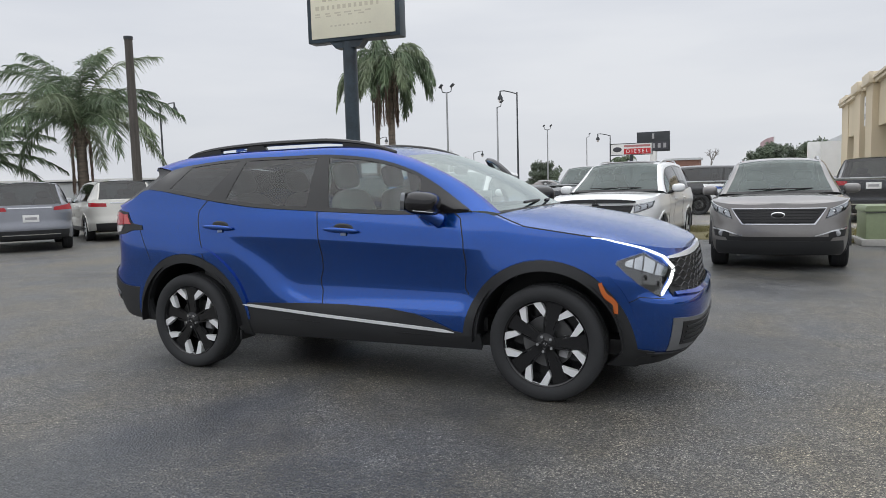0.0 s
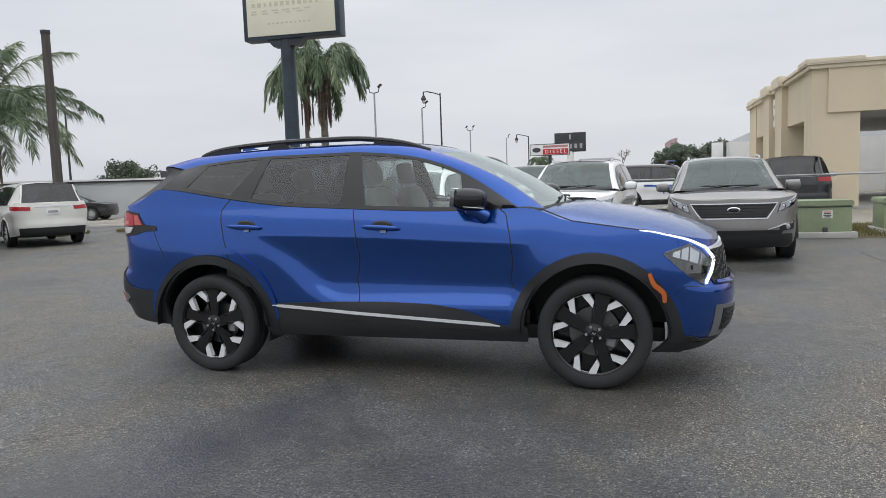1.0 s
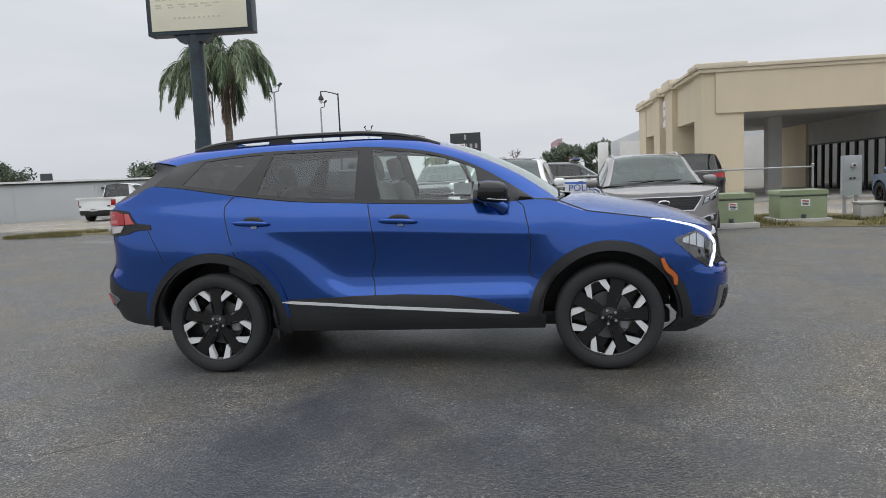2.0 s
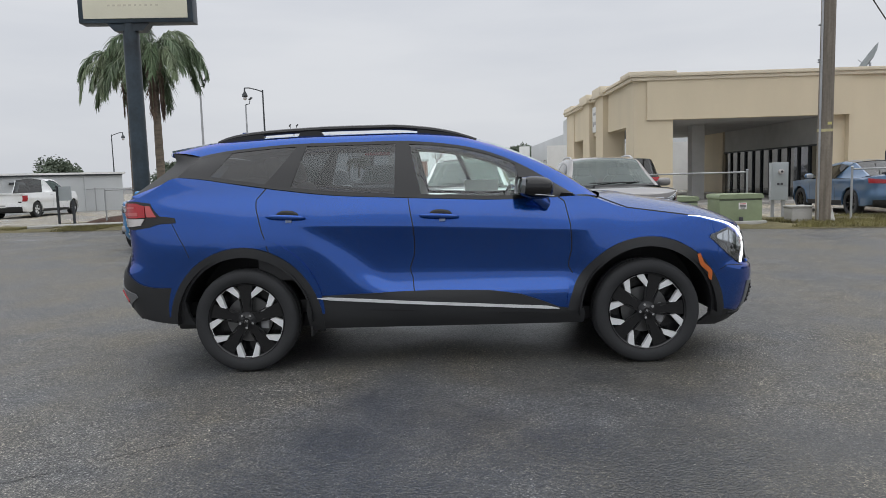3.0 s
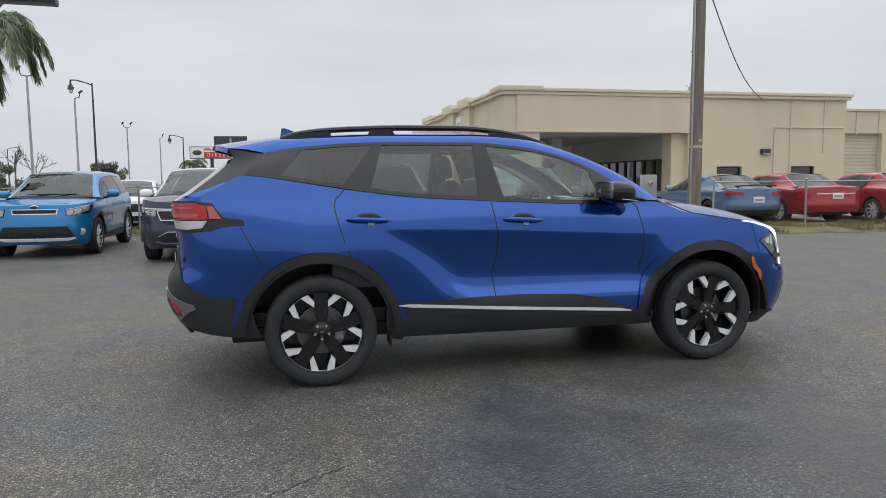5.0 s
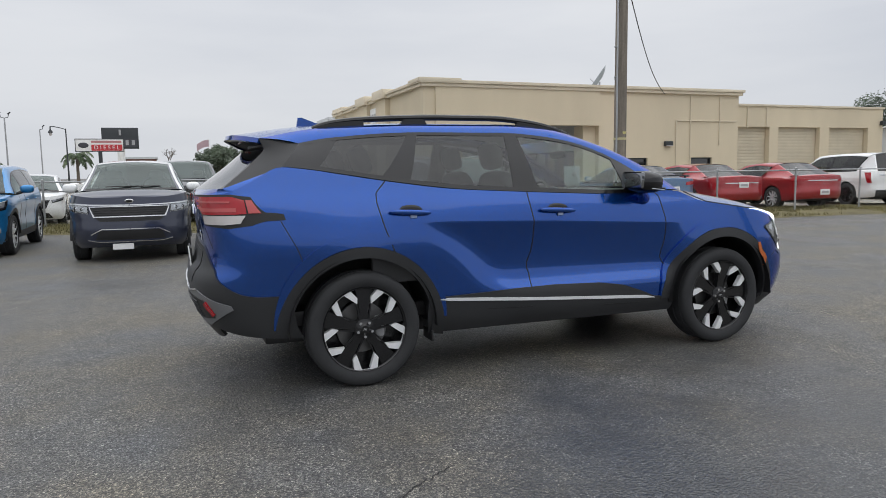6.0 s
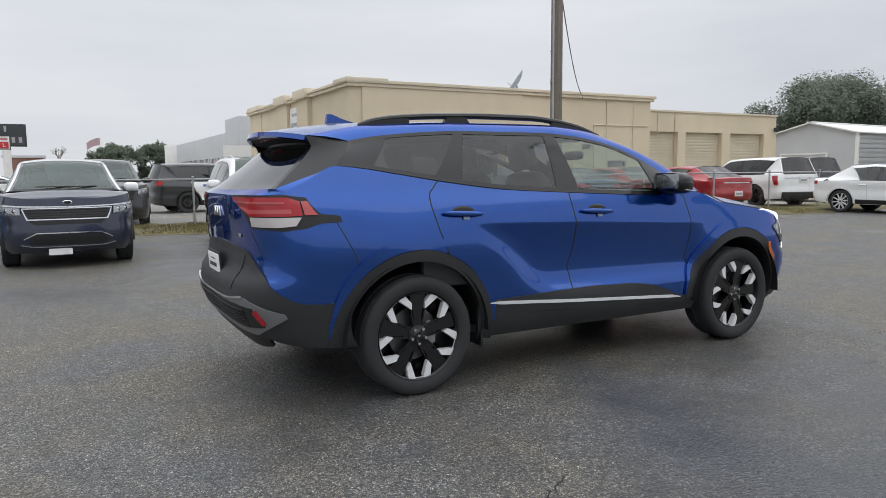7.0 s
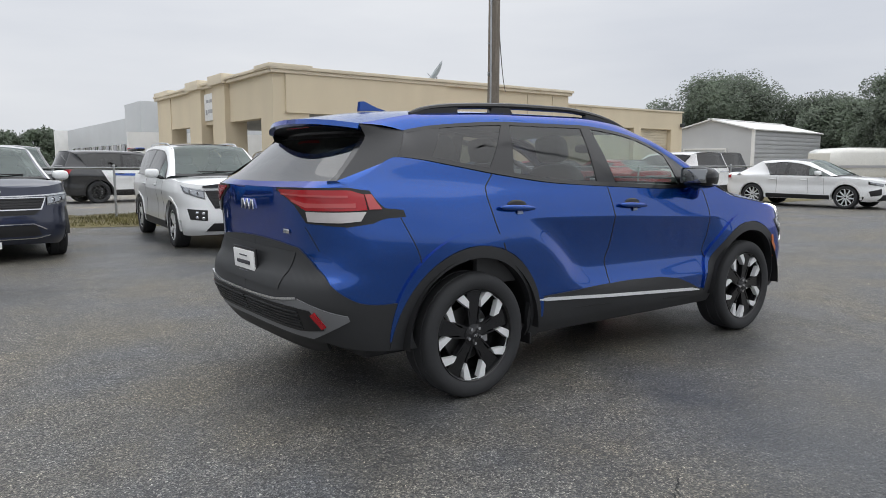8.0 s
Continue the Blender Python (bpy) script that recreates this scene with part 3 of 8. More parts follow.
def plate_geo(w, h, x, y, z, tilt=0.0):
    """A number plate with a frame, facing +x."""
    m = pose(x, y, z, 0, tilt, 0)
    return moved(box(0, 0, 0, 0.012, w, h, 0.004), m)


WHEELS = {}


def wheel_meshes(style, r, rim, width):
    """Meshes of a wheel that turns about y, its outer face at -y: rim with spokes, tyre, bright facets, brake."""
    key = (style, r, rim, width)
    if key in WHEELS:
        return WHEELS[key]
    hw = width / 2
    tyre = spun([(rim * 0.97, -hw * 0.80), (rim * 1.03, -hw * 0.93), (rim * 1.09, -hw * 0.985), (r * 0.86, -hw * 1.02), (r * 0.93, -hw * 0.99), (r * 0.972, -hw * 0.90),
                 (r * 0.99, -hw * 0.78), (r * 0.997, -hw * 0.62), (r * 0.985, -hw * 0.60), (r * 0.985, -hw * 0.56), (r, -hw * 0.54), (r, -hw * 0.12), (r * 0.985, -hw * 0.1), (r * 0.985, hw * 0.1),
                 (r, hw * 0.12), (r, hw * 0.6), (r * 0.97, hw * 0.9), (r * 0.88, hw), (rim, hw * 0.85)], 56)
    barrel = spun([(rim * 0.99, -hw * 0.84), (rim * 0.955, -hw * 0.80), (rim * 0.93, -hw * 0.6), (rim * 0.9, hw * 0.1), (rim * 0.9, hw * 0.8)], 48)
    back = spun([(rim * 0.9, hw * 0.2), (rim * 0.3, hw * 0.25), (0.001, hw * 0.25)], 32)
    lip = spun([(rim * 1.0, -hw * 0.86), (rim * 0.985, -hw * 0.9), (rim * 0.965, -hw * 0.86)], 56)
    face = -hw * 0.80
    spokes, bright = [], []

    def wedge(pts, y0, y1, ang):
        ca, sa = math.cos(ang), math.sin(ang)
        return slab([(px * ca - pz * sa, px * sa + pz * ca) for px, pz in pts], y0, y1)
    n = {"blade": 5, "ten": 10, "five": 5, "mesh": 9}[style]
    for k in range(n):
        a = math.pi / 2 + 2 * math.pi * k / n
        if style == "blade":
            h = rim
            spokes.append(wedge([(0.10 * h, -0.15 * h), (0.40 * h, -0.085 * h), (0.62 * h, -0.13 * h), (0.965 * h, -0.20 * h), (0.965 * h, 0.20 * h), (0.62 * h, 0.13 * h), (0.40 * h, 0.085 * h), (0.10 * h, 0.15 * h)], face + 0.012, face + 0.06, a))
            for sg in (1, -1):
                pol = lambda rr, dg: (rr * h * math.cos(radians(dg) * sg), rr * h * math.sin(radians(dg) * sg))
                pts = [pol(0.62, 15.6), pol(0.758, 12.2), pol(0.972, 19.5), pol(0.972, 25), pol(0.968, 30.5)]
                bright.append(wedge(pts if sg > 0 else pts[::-1], face - 0.002, face + 0.035, a))
                edge = [pol(0.968, 29), pol(0.968, 33), pol(0.968, 36.3), pol(0.945, 36.3), pol(0.945, 33), pol(0.945, 28)]
                bright.append(wedge(edge if sg > 0 else edge[::-1], face + 0.002, face + 0.03, a))
                rib = [pol(0.25, 30), pol(0.60, 17), pol(0.60, 14.5), pol(0.25, 20)]
                spokes.append(wedge(rib if sg > 0 else rib[::-1], face + 0.008, face + 0.03, a))
        else:
            h, w0, w1 = rim, {"ten": 0.05, "five": 0.13, "mesh": 0.05}[style], {"ten": 0.055, "five": 0.19, "mesh": 0.06}[style]
            bright.append(wedge([(0.1 * h, -w0 * h), (0.96 * h, -w1 * h), (0.96 * h, w1 * h), (0.1 * h, w0 * h)], face, face + 0.045, a))
    hub = spun([(0.001, face - 0.004), (rim * 0.09, face - 0.004), (rim * 0.115, face + 0.002), (rim * 0.24, face + 0.008), (rim * 0.26, face + 0.05)], 28)
    mesh = {}

    def keep(name, geo, material):
        me = bpy.data.meshes.new(name)
        me.from_pydata([tuple(v) for v in geo[0]], [], [tuple(f) for f in geo[1]])
        me.shade_smooth()
        me.set_sharp_from_angle(angle=radians(35))
        me.materials.append(material)
        mesh[name] = me
    keep("wheel", joined(barrel, back, hub, *spokes), M["alloy_dark"])
    keep("tyre", tyre, M["rubber"])
    if style == "blade":
        keep("rim_lip", lip, M["alloy_dark"])
        for k, g in enumerate(bright):
            keep("rim_facet%d" % k, g, M["machined"])
    else:
        dark = style == "mesh"
        keep("rim_lip", lip, M["alloy_dark"] if dark else M["machined"])
        for k, g in enumerate(bright):
            keep("spoke%d" % k, g, M["alloy_dark"] if dark else M["machined"])
    keep("brake_disc", spun([(rim * 0.62, -hw * 0.05), (rim * 0.62, hw * 0.05), (rim * 0.3, hw * 0.05)], 32) if style != "blade" else joined(spun([(rim * 0.2, -hw * 0.12), (rim * 0.6, -hw * 0.12), (rim * 0.6, hw * 0.05)], 32)), M["disc"])
    keep("caliper", box(rim * 0.42, -hw * 0.1, 0.0, rim * 0.22, hw * 0.5, rim * 0.5, 0.012), M["grey_bar"])
    if style == "blade":
        keep("wheel_nut", spun([(0.001, -0.012), (0.009, -0.012), (0.011, 0.01)], 8), M["chrome"])
        keep("hub_mark", joined(*[moved(box(0, 0, 0, 0.003, 0.006, 0.017, 0.001), pose(dx, face - 0.006, 0, 0, an, 0)) for dx, an in ((-0.008, 20), (0.0, -20), (0.008, 20))]), M["chrome"])
    mesh["span"], mesh["plane"] = rim, face + 0.002
    WHEELS[key] = mesh
    return mesh


def add_wheel(car, meshes, x, y, z, turn=0.0):
    """Set a wheel on a car; its outer face looks away from the middle."""
    w = part("wheel", meshes["wheel"], None, car)
    w.matrix_basis = pose(x, y, z, 0, 0, 0 if y < 0 else 180) @ pose(0, 0, 0, 0, turn, 0)
    for n, me in meshes.items():
        if n == "wheel_nut":
            for k in range(5):
                a = math.pi / 2 + 2 * math.pi * (k + 0.5) / 5
                r = meshes["span"] * 0.175
                part(n, me, None, w).matrix_basis = pose(r * math.cos(a), meshes["plane"], r * math.sin(a))
        elif n not in ("wheel", "span", "plane"):
            part(n.rstrip("0123456789"), me, None, w)
    return w


def build_body(car, s, colour, fine=False, hood_mat=None):
    """The parts that all cars share: skin, bonnet, roof, pillars, panes, wheels and wells."""
    shape = Shape(s)
    hubs = [(s["hubs"][0], s["hub_z"]), (s["hubs"][1], s["hub_z"])]
    counts, n1, n2 = ((26, 92, 30), 32, 9) if fine else ((12, 84, 12), 22, 4)
    mid = (0, 0, 0.6)
    body = part("body", shape.hull(counts, n1, n2, hubs, s["arch"], s.get("gap")), colour, car, centre=mid)
    hood = part("bonnet", shape.lid(s["cowl"], 9, curve_of(s["crown"]), 26 if fine else 12, s.get("hood_shift", lambda x: 0.0)), hood_mat or colour, car, centre=(1.4, 0, 0.3))
    if "deck" in s:
        part("boot_lid", shape.lid(-9, s["deck"], curve_of(s["deck_crown"]), 12), colour, car, centre=(-1.5, 0, 0.3))
    # roof, pillars and screens
    e, k = len(s["edge"]) - 1, s["screen"]
    nr, nt = (30, 24) if fine else (12, 12)
    part("roof", grid(lambda a, b: shape.top(a * (k + 0.12), 2 * b - 1), nr, nt), s.get("roof_mat") or hood_mat or colour, car, centre=(0, 0, 0.8))
    pil = lambda a, b: shape.top(k + a * (e - k), 0.955 + 0.045 * b)
    for f in both(pil):
        part("pillar", grid(f, 12, 2), colour, car, centre=mid)
    cant = lambda a, b: (lambda r, q: (r[0] + (q[0] - r[0]) * b, r[1] + (q[1] - r[1]) * b + 0.012 * math.sin(math.pi * b), r[2] + (q[2] - r[2]) * b + 0.008 * math.sin(math.pi * b)))(shape.rail(a * e), shape.edge(a * e))
    for f in both(cant):
        part("roof_rail_panel", grid(f, 40 if fine else 16, 4), s.get("cant_mat") or colour, car, centre=mid)
    screen = part("windscreen", grid(lambda a, b: shape.top(k + 0.12 + a * (e - k - 0.24), (2 * b - 1) * 0.955), 14, 18), s.get("screen_mat") or s["pane_front"], car, centre=mid)
    band = grid(lambda a, b: shape.top(e - 0.14 + a * 0.14, 2 * b - 1), 2, 14)
    part("cowl", band, M["black"], car, centre=mid)
    # rear screen
    re, rm = path_of(s["rear_edge"]), path_of(s["rear_mid"])
    nre = len(s["rear_edge"]) - 1

    def rear(q, t):
        a, c = re(q), rm(q)
        return c[0] + (a[0] - c[0]) * t * t, a[1] * t, c[1] + (a[2] - c[1]) * t * t
    part("rear_screen", grid(lambda a, b: rear(a * nre, (2 * b - 1) * 0.94), 10, 16), s["pane_rear"], car, centre=mid)
    for f in both(lambda a, b: rear(a * nre, 0.94 + 0.06 * b)):
        part("rear_pillar", grid(f, 8, 2), s.get("rear_pillar_mat") or colour, car, centre=mid)
    # panel between the side panes and the rear screen
    d0, d1 = polyline(s["d_front"]), polyline(s["d_rear"])
    for f in both(lambda a, b: tuple(p + (q - p) * b for p, q in zip(d0(a), d1(a)))):
        part("quarter_panel", grid(f, 10, 6), s.get("d_mat") or colour, car, centre=mid)
    def shelf(a, b):
        t = 2 * a - 1
        p = Vector(rear(nre, t))
        x = shape.at(shape.uy(abs(t) * s["shelf"], 1.0, "r"), 0.8).x
        q = shape.on("r", t * s["shelf"] if t else 0.001, shape.ztop(x))
        return tuple(p.lerp(q, b))
    if "shelf" in s:
        part("tail_shelf", grid(shelf, 24, 3), colour, car, centre=mid)
    # side panes and the dark posts between them
    for name, mat_, b0, b1, t0, t1, off in s["panes"]:
        f = lambda a, b, q=(b0, b1, t0, t1): shape.side_glass((q[0] + (q[1] - q[0]) * a) * (1 - b) + (q[2] + (q[3] - q[2]) * a) * b, b, 0.0)
        for g in (both(f)[1:] if "gap" in s and name in ("front_door_pane", "mirror_triangle") else both(f)):
            part(name, sheet(g, 10, 8, off, 0.0 if "pane" in name else 0.01, mid), mat_, car, centre=mid)
    x0, x1 = s["belt_range"]
    for lo, hi, m in ((0.0, 0.028, 0), (0.0, 0.024, 1)):
        def trim(a, b, m=m, hi=hi):
            start = max(x0, min(r[0] for r in s["rail"])) if m else x0
            x = start + (x1 - start) * a
            p = shape.side_glass(x, 1.0 if m else 0.0)
            q = shape.side_glass(x, 0.5)
            d = Vector(q) - Vector(p)
            d = d.normalized() if d.length > 1e-6 else Vector((0, 0, 1))
            return tuple(Vector(p) + d * hi * b)
        for g in both(trim):
            part("window_trim", sheet(g, 30, 1, 0.004, 0.012, mid), s.get("trim_mat") or M["gloss_black"], car, centre=mid)
    # floor, wheel wells
    xr, xf = s["xr"][0][1] + 0.25, s["xf"][0][1] - 0.25
    part("underbody", box((xr + xf) / 2, 0, 0.31, xf - xr, 1.30, 0.10, 0.02), M["black"], car)
    for hx, hz in hubs:
        for sg in (1, -1):
            r = s["arch"] + 0.012
            y0, y1 = s["track"] + 0.13, s["track"] - 0.32
            arc = lambda a, b: (hx - r * math.cos(math.pi * (a * 1.02 - 0.01)), sg * (y0 + (y1 - y0) * b), hz + r * math.sin(math.pi * (a * 1.02 - 0.01)))
            well = grid(arc, 20, 2)
            cap = slab([(hx - r * math.cos(math.pi * i / 16), hz + r * math.sin(math.pi * i / 16)) for i in range(17)], sg * y1, sg * (y1 - 0.02))
            part("wheel_well", joined(well, cap), M["black"], car)
    meshes = wheel_meshes(s["wheel"], s["tyre_r"], s["rim_r"], s["tyre_w"])
    for i, (hx, hz) in enumerate(hubs):
        for sg in (1, -1):
            add_wheel(car, meshes, hx, sg * s["track"], s["tyre_r"], s.get("wheel_turn", (0, 14))[i] if sg < 0 else 31)
    return shape, body


def ribbon(shape, where, pts, widths, off=0.002, thick=0.004, n=24):
    """A strip that follows a line of (q, z) on the skin."""
    line, wid = polyline([(shape.span(where, q, z), z) for q, z in pts]), polyline([(w,) for w in widths])

    def centre(a):
        q, z = line(a)
        return Vector(shape.spot(where, q, z))

    def normal(a):
        q, z = line(a)
        e = 0.01
        d1 = Vector(shape.spot(where, q + e, z)) - Vector(shape.spot(where, q - e, z))
        d2 = Vector(shape.spot(where, q, z + e)) - Vector(shape.spot(where, q, z - e))
        nn = d1.cross(d2).normalized()
        return nn if nn.dot(centre(a) - Vector((0, 0, 0.6))) > 0 else -nn

    verts, faces = [], []
    for i in range(n + 1):
        a, e = i / n, 1e-3
        c, up = centre(a), normal(a)
        t = (centre(min(1, a + e)) - centre(max(0, a - e))).normalized()
        side = up.cross(t).normalized() * wid(a)[0] / 2
        verts += [tuple(c - side + up * (off - thick)), tuple(c - side + up * off), tuple(c + side + up * off), tuple(c + side + up * (off - thick))]
    for i in range(n):
        k = 4 * i
        faces += [(k + j, k + 4 + j, k + 5 + j, k + 1 + j) for j in range(3)]
    faces += [(0, 1, 2, 3), (4 * n + 3, 4 * n + 2, 4 * n + 1, 4 * n)]
    return verts, faces


def strips(name, shape, where, pts, widths, material, car, off=0.002, thick=0.004, n=24, label=""):
    geo = ribbon(shape, where, pts, widths, off, thick, n)
    for g in (geo, mirrored(geo)):
        part(name, g, material, car, label)


def panels(name, shape, where, low, high, material, car, off=0.004, thick=0.01, nu=16, nv=6, label="", pair=True):
    f = loft(shape, where, low, high)
    return [part(name, sheet(g, nu, nv, off, thick), material, car, label, centre=(0, 0, 0.6)) for g in (both(f) if pair else (f,))]


def even(pts, n):
    """A line cut into n even points."""
    f = polyline(pts)
    return [f(i / (n - 1)) for i in range(n)]


# ---- the blue car ----
BLUE = dict(
    xr=[(0.30, -2.20), (0.40, -2.28), (0.50, -2.32), (0.61, -2.355), (0.70, -2.345), (0.77, -2.300), (0.88, -2.285), (1.0, -2.295), (1.10, -2.305), (1.20, -2.310), (1.36, -2.30)],
    xf=[(0.20, 2.06), (0.28, 2.17), (0.36, 2.225), (0.47, 2.255), (0.56, 2.270), (0.62, 2.262), (0.68, 2.205), (0.82, 2.185), (0.95, 2.155), (1.16, 2.12)],
    prof=[(0.25, 0.82), (0.30, 0.845), (0.38, 0.880), (0.50, 0.888), (0.545, 0.873), (0.60, 0.852), (0.63, 0.845), (0.66, 0.841), (0.70, 0.844), (0.77, 0.854), (0.88, 0.878), (0.955, 0.8993), (0.965, 0.9015), (0.975, 0.9000), (1.08, 0.877), (1.17, 0.850), (1.25, 0.832), (1.36, 0.805)],
    prof_end=[(0.25, 0.81), (0.35, 0.862), (0.5, 0.884), (0.62, 0.894), (0.72, 0.902), (0.81, 0.906), (0.88, 0.904), (0.95, 0.897), (1.0, 0.890), (1.08, 0.874), (1.17, 0.848), (1.25, 0.828), (1.36, 0.80)],
    plan=[(-2.3, 0.935), (-1.8, 0.982), (-1.0, 1.0), (1.0, 1.0), (1.7, 0.99), (2.2, 0.95)],
    flares=[(-1.3775, 0.80, 0.50, 0.20, 0.022), (1.3775, 0.80, 0.50, 0.20, 0.022)],
    door=(-1.08, -0.80, 0.82, 1.08), sweep=1.15, Lr=0.40, Lf=0.45, nr=4.0, nf=2.9,
    ztop=[(-2.34, 1.195), (-2.16, 1.205), (-2.02, 1.26), (-1.83, 1.355), (-1.67, 1.34), (-1.48, 1.31), (-1.1, 1.25), (-0.71, 1.203), (-0.33, 1.18), (0.06, 1.16), (0.45, 1.145), (0.76, 1.15), (0.88, 1.16),
          (1.05, 1.15), (1.16, 1.11), (1.25, 1.075), (1.62, 1.02), (1.9, 0.972), (2.1, 0.925), (2.28, 0.885)],
    zbot=[(-2.33, 0.44), (-2.1, 0.40), (-1.85, 0.32), (-0.9, 0.29), (0.9, 0.285), (1.8, 0.235), (2.1, 0.23), (2.3, 0.26)],
    crease=[(-2.3, 1.03), (-0.86, 1.0), (-0.2, 0.98), (0.9, 0.93), (1.4, 0.92), (2.3, 0.80)], crease_ref=0.965,
    hubs=(-1.3775, 1.3775), hub_z=0.358, arch=0.452, track=0.80, tyre_r=0.358, rim_r=0.266, tyre_w=0.235, wheel="blade", wheel_turn=(0, 14),
    rail=[(-1.70, 0.665, 1.50), (-1.53, 0.668, 1.53), (-0.9, 0.668, 1.57), (-0.33, 0.668, 1.57), (-0.05, 0.668, 1.55), (0.20, 0.675, 1.51), (0.42, 0.695, 1.44), (0.62, 0.74, 1.34), (0.77, 0.785, 1.245), (0.90, 0.838, 1.162)],
    edge=[(-1.93, 0.585, 1.535), (-1.54, 0.60, 1.60), (-0.9, 0.60, 1.628), (-0.33, 0.60, 1.63), (0.05, 0.60, 1.605), (0.30, 0.61, 1.545), (0.55, 0.662, 1.452), (0.78, 0.712, 1.340), (0.95, 0.762, 1.230), (1.06, 0.80, 1.148)],
    mid=[(-2.08, 1.575), (-1.6, 1.635), (-0.9, 1.66), (-0.33, 1.655), (0.08, 1.628), (0.36, 1.570), (0.61, 1.472), (0.84, 1.360), (1.02, 1.245), (1.14, 1.158)],
    screen=5, cowl=1.05, crown=[(1.05, 1.165), (1.17, 1.165), (1.36, 1.145), (1.57, 1.115), (1.79, 1.072), (1.96, 1.02), (2.13, 0.95), (2.28, 0.885)],
    hood_shift=lambda x: 0.13 * (1 - step(1.05, 1.6, x)),
    rear_edge=[(-1.90, 0.60, 1.465), (-2.0, 0.665, 1.37), (-2.12, 0.74, 1.265), (-2.17, 0.77, 1.235)],
    rear_mid=[(-1.98, 1.465), (-2.10, 1.365), (-2.25, 1.255), (-2.295, 1.225)],
    d_front=[(-1.70, 0.665, 1.50), (-1.765, 0.725, 1.43), (-1.83, 0.785, 1.36), (-2.02, 0.775, 1.262)],
    d_rear=[(-1.93, 0.585, 1.532), (-1.90, 0.602, 1.465), (-2.0, 0.667, 1.37), (-2.17, 0.77, 1.235)],
    gap=(-0.22, 0.87, 0.47), screen_mat=M["pane_screen"], shelf=0.81, belt_range=(-1.80, 0.885), pane_front=M["pane_clear"], pane_rear=M["pane_tail"], d_mat=M["black"], rear_pillar_mat=M["gloss_black"],
    panes=[("rear_post", M["gloss_black"], -1.83, -1.63, -1.70, -1.46, 0.002), ("quarter_pane", M["pane_quarter"], -1.63, -1.24, -1.46, -1.0, 0.0), ("door_post", M["gloss_black"], -1.24, -1.05, -1.0, -0.94, 0.003),
           ("rear_door_pane", M["pane_tint"], -1.05, -0.33, -0.94, -0.32, 0.0), ("centre_post", M["gloss_black"], -0.33, -0.14, -0.32, -0.23, 0.003), ("front_door_pane", M["pane_clear"], -0.14, 0.56, -0.23, 0.50, 0.0),
           ("mirror_triangle", M["gloss_black"], 0.56, 0.90, 0.50, 0.90, 0.003)],
)


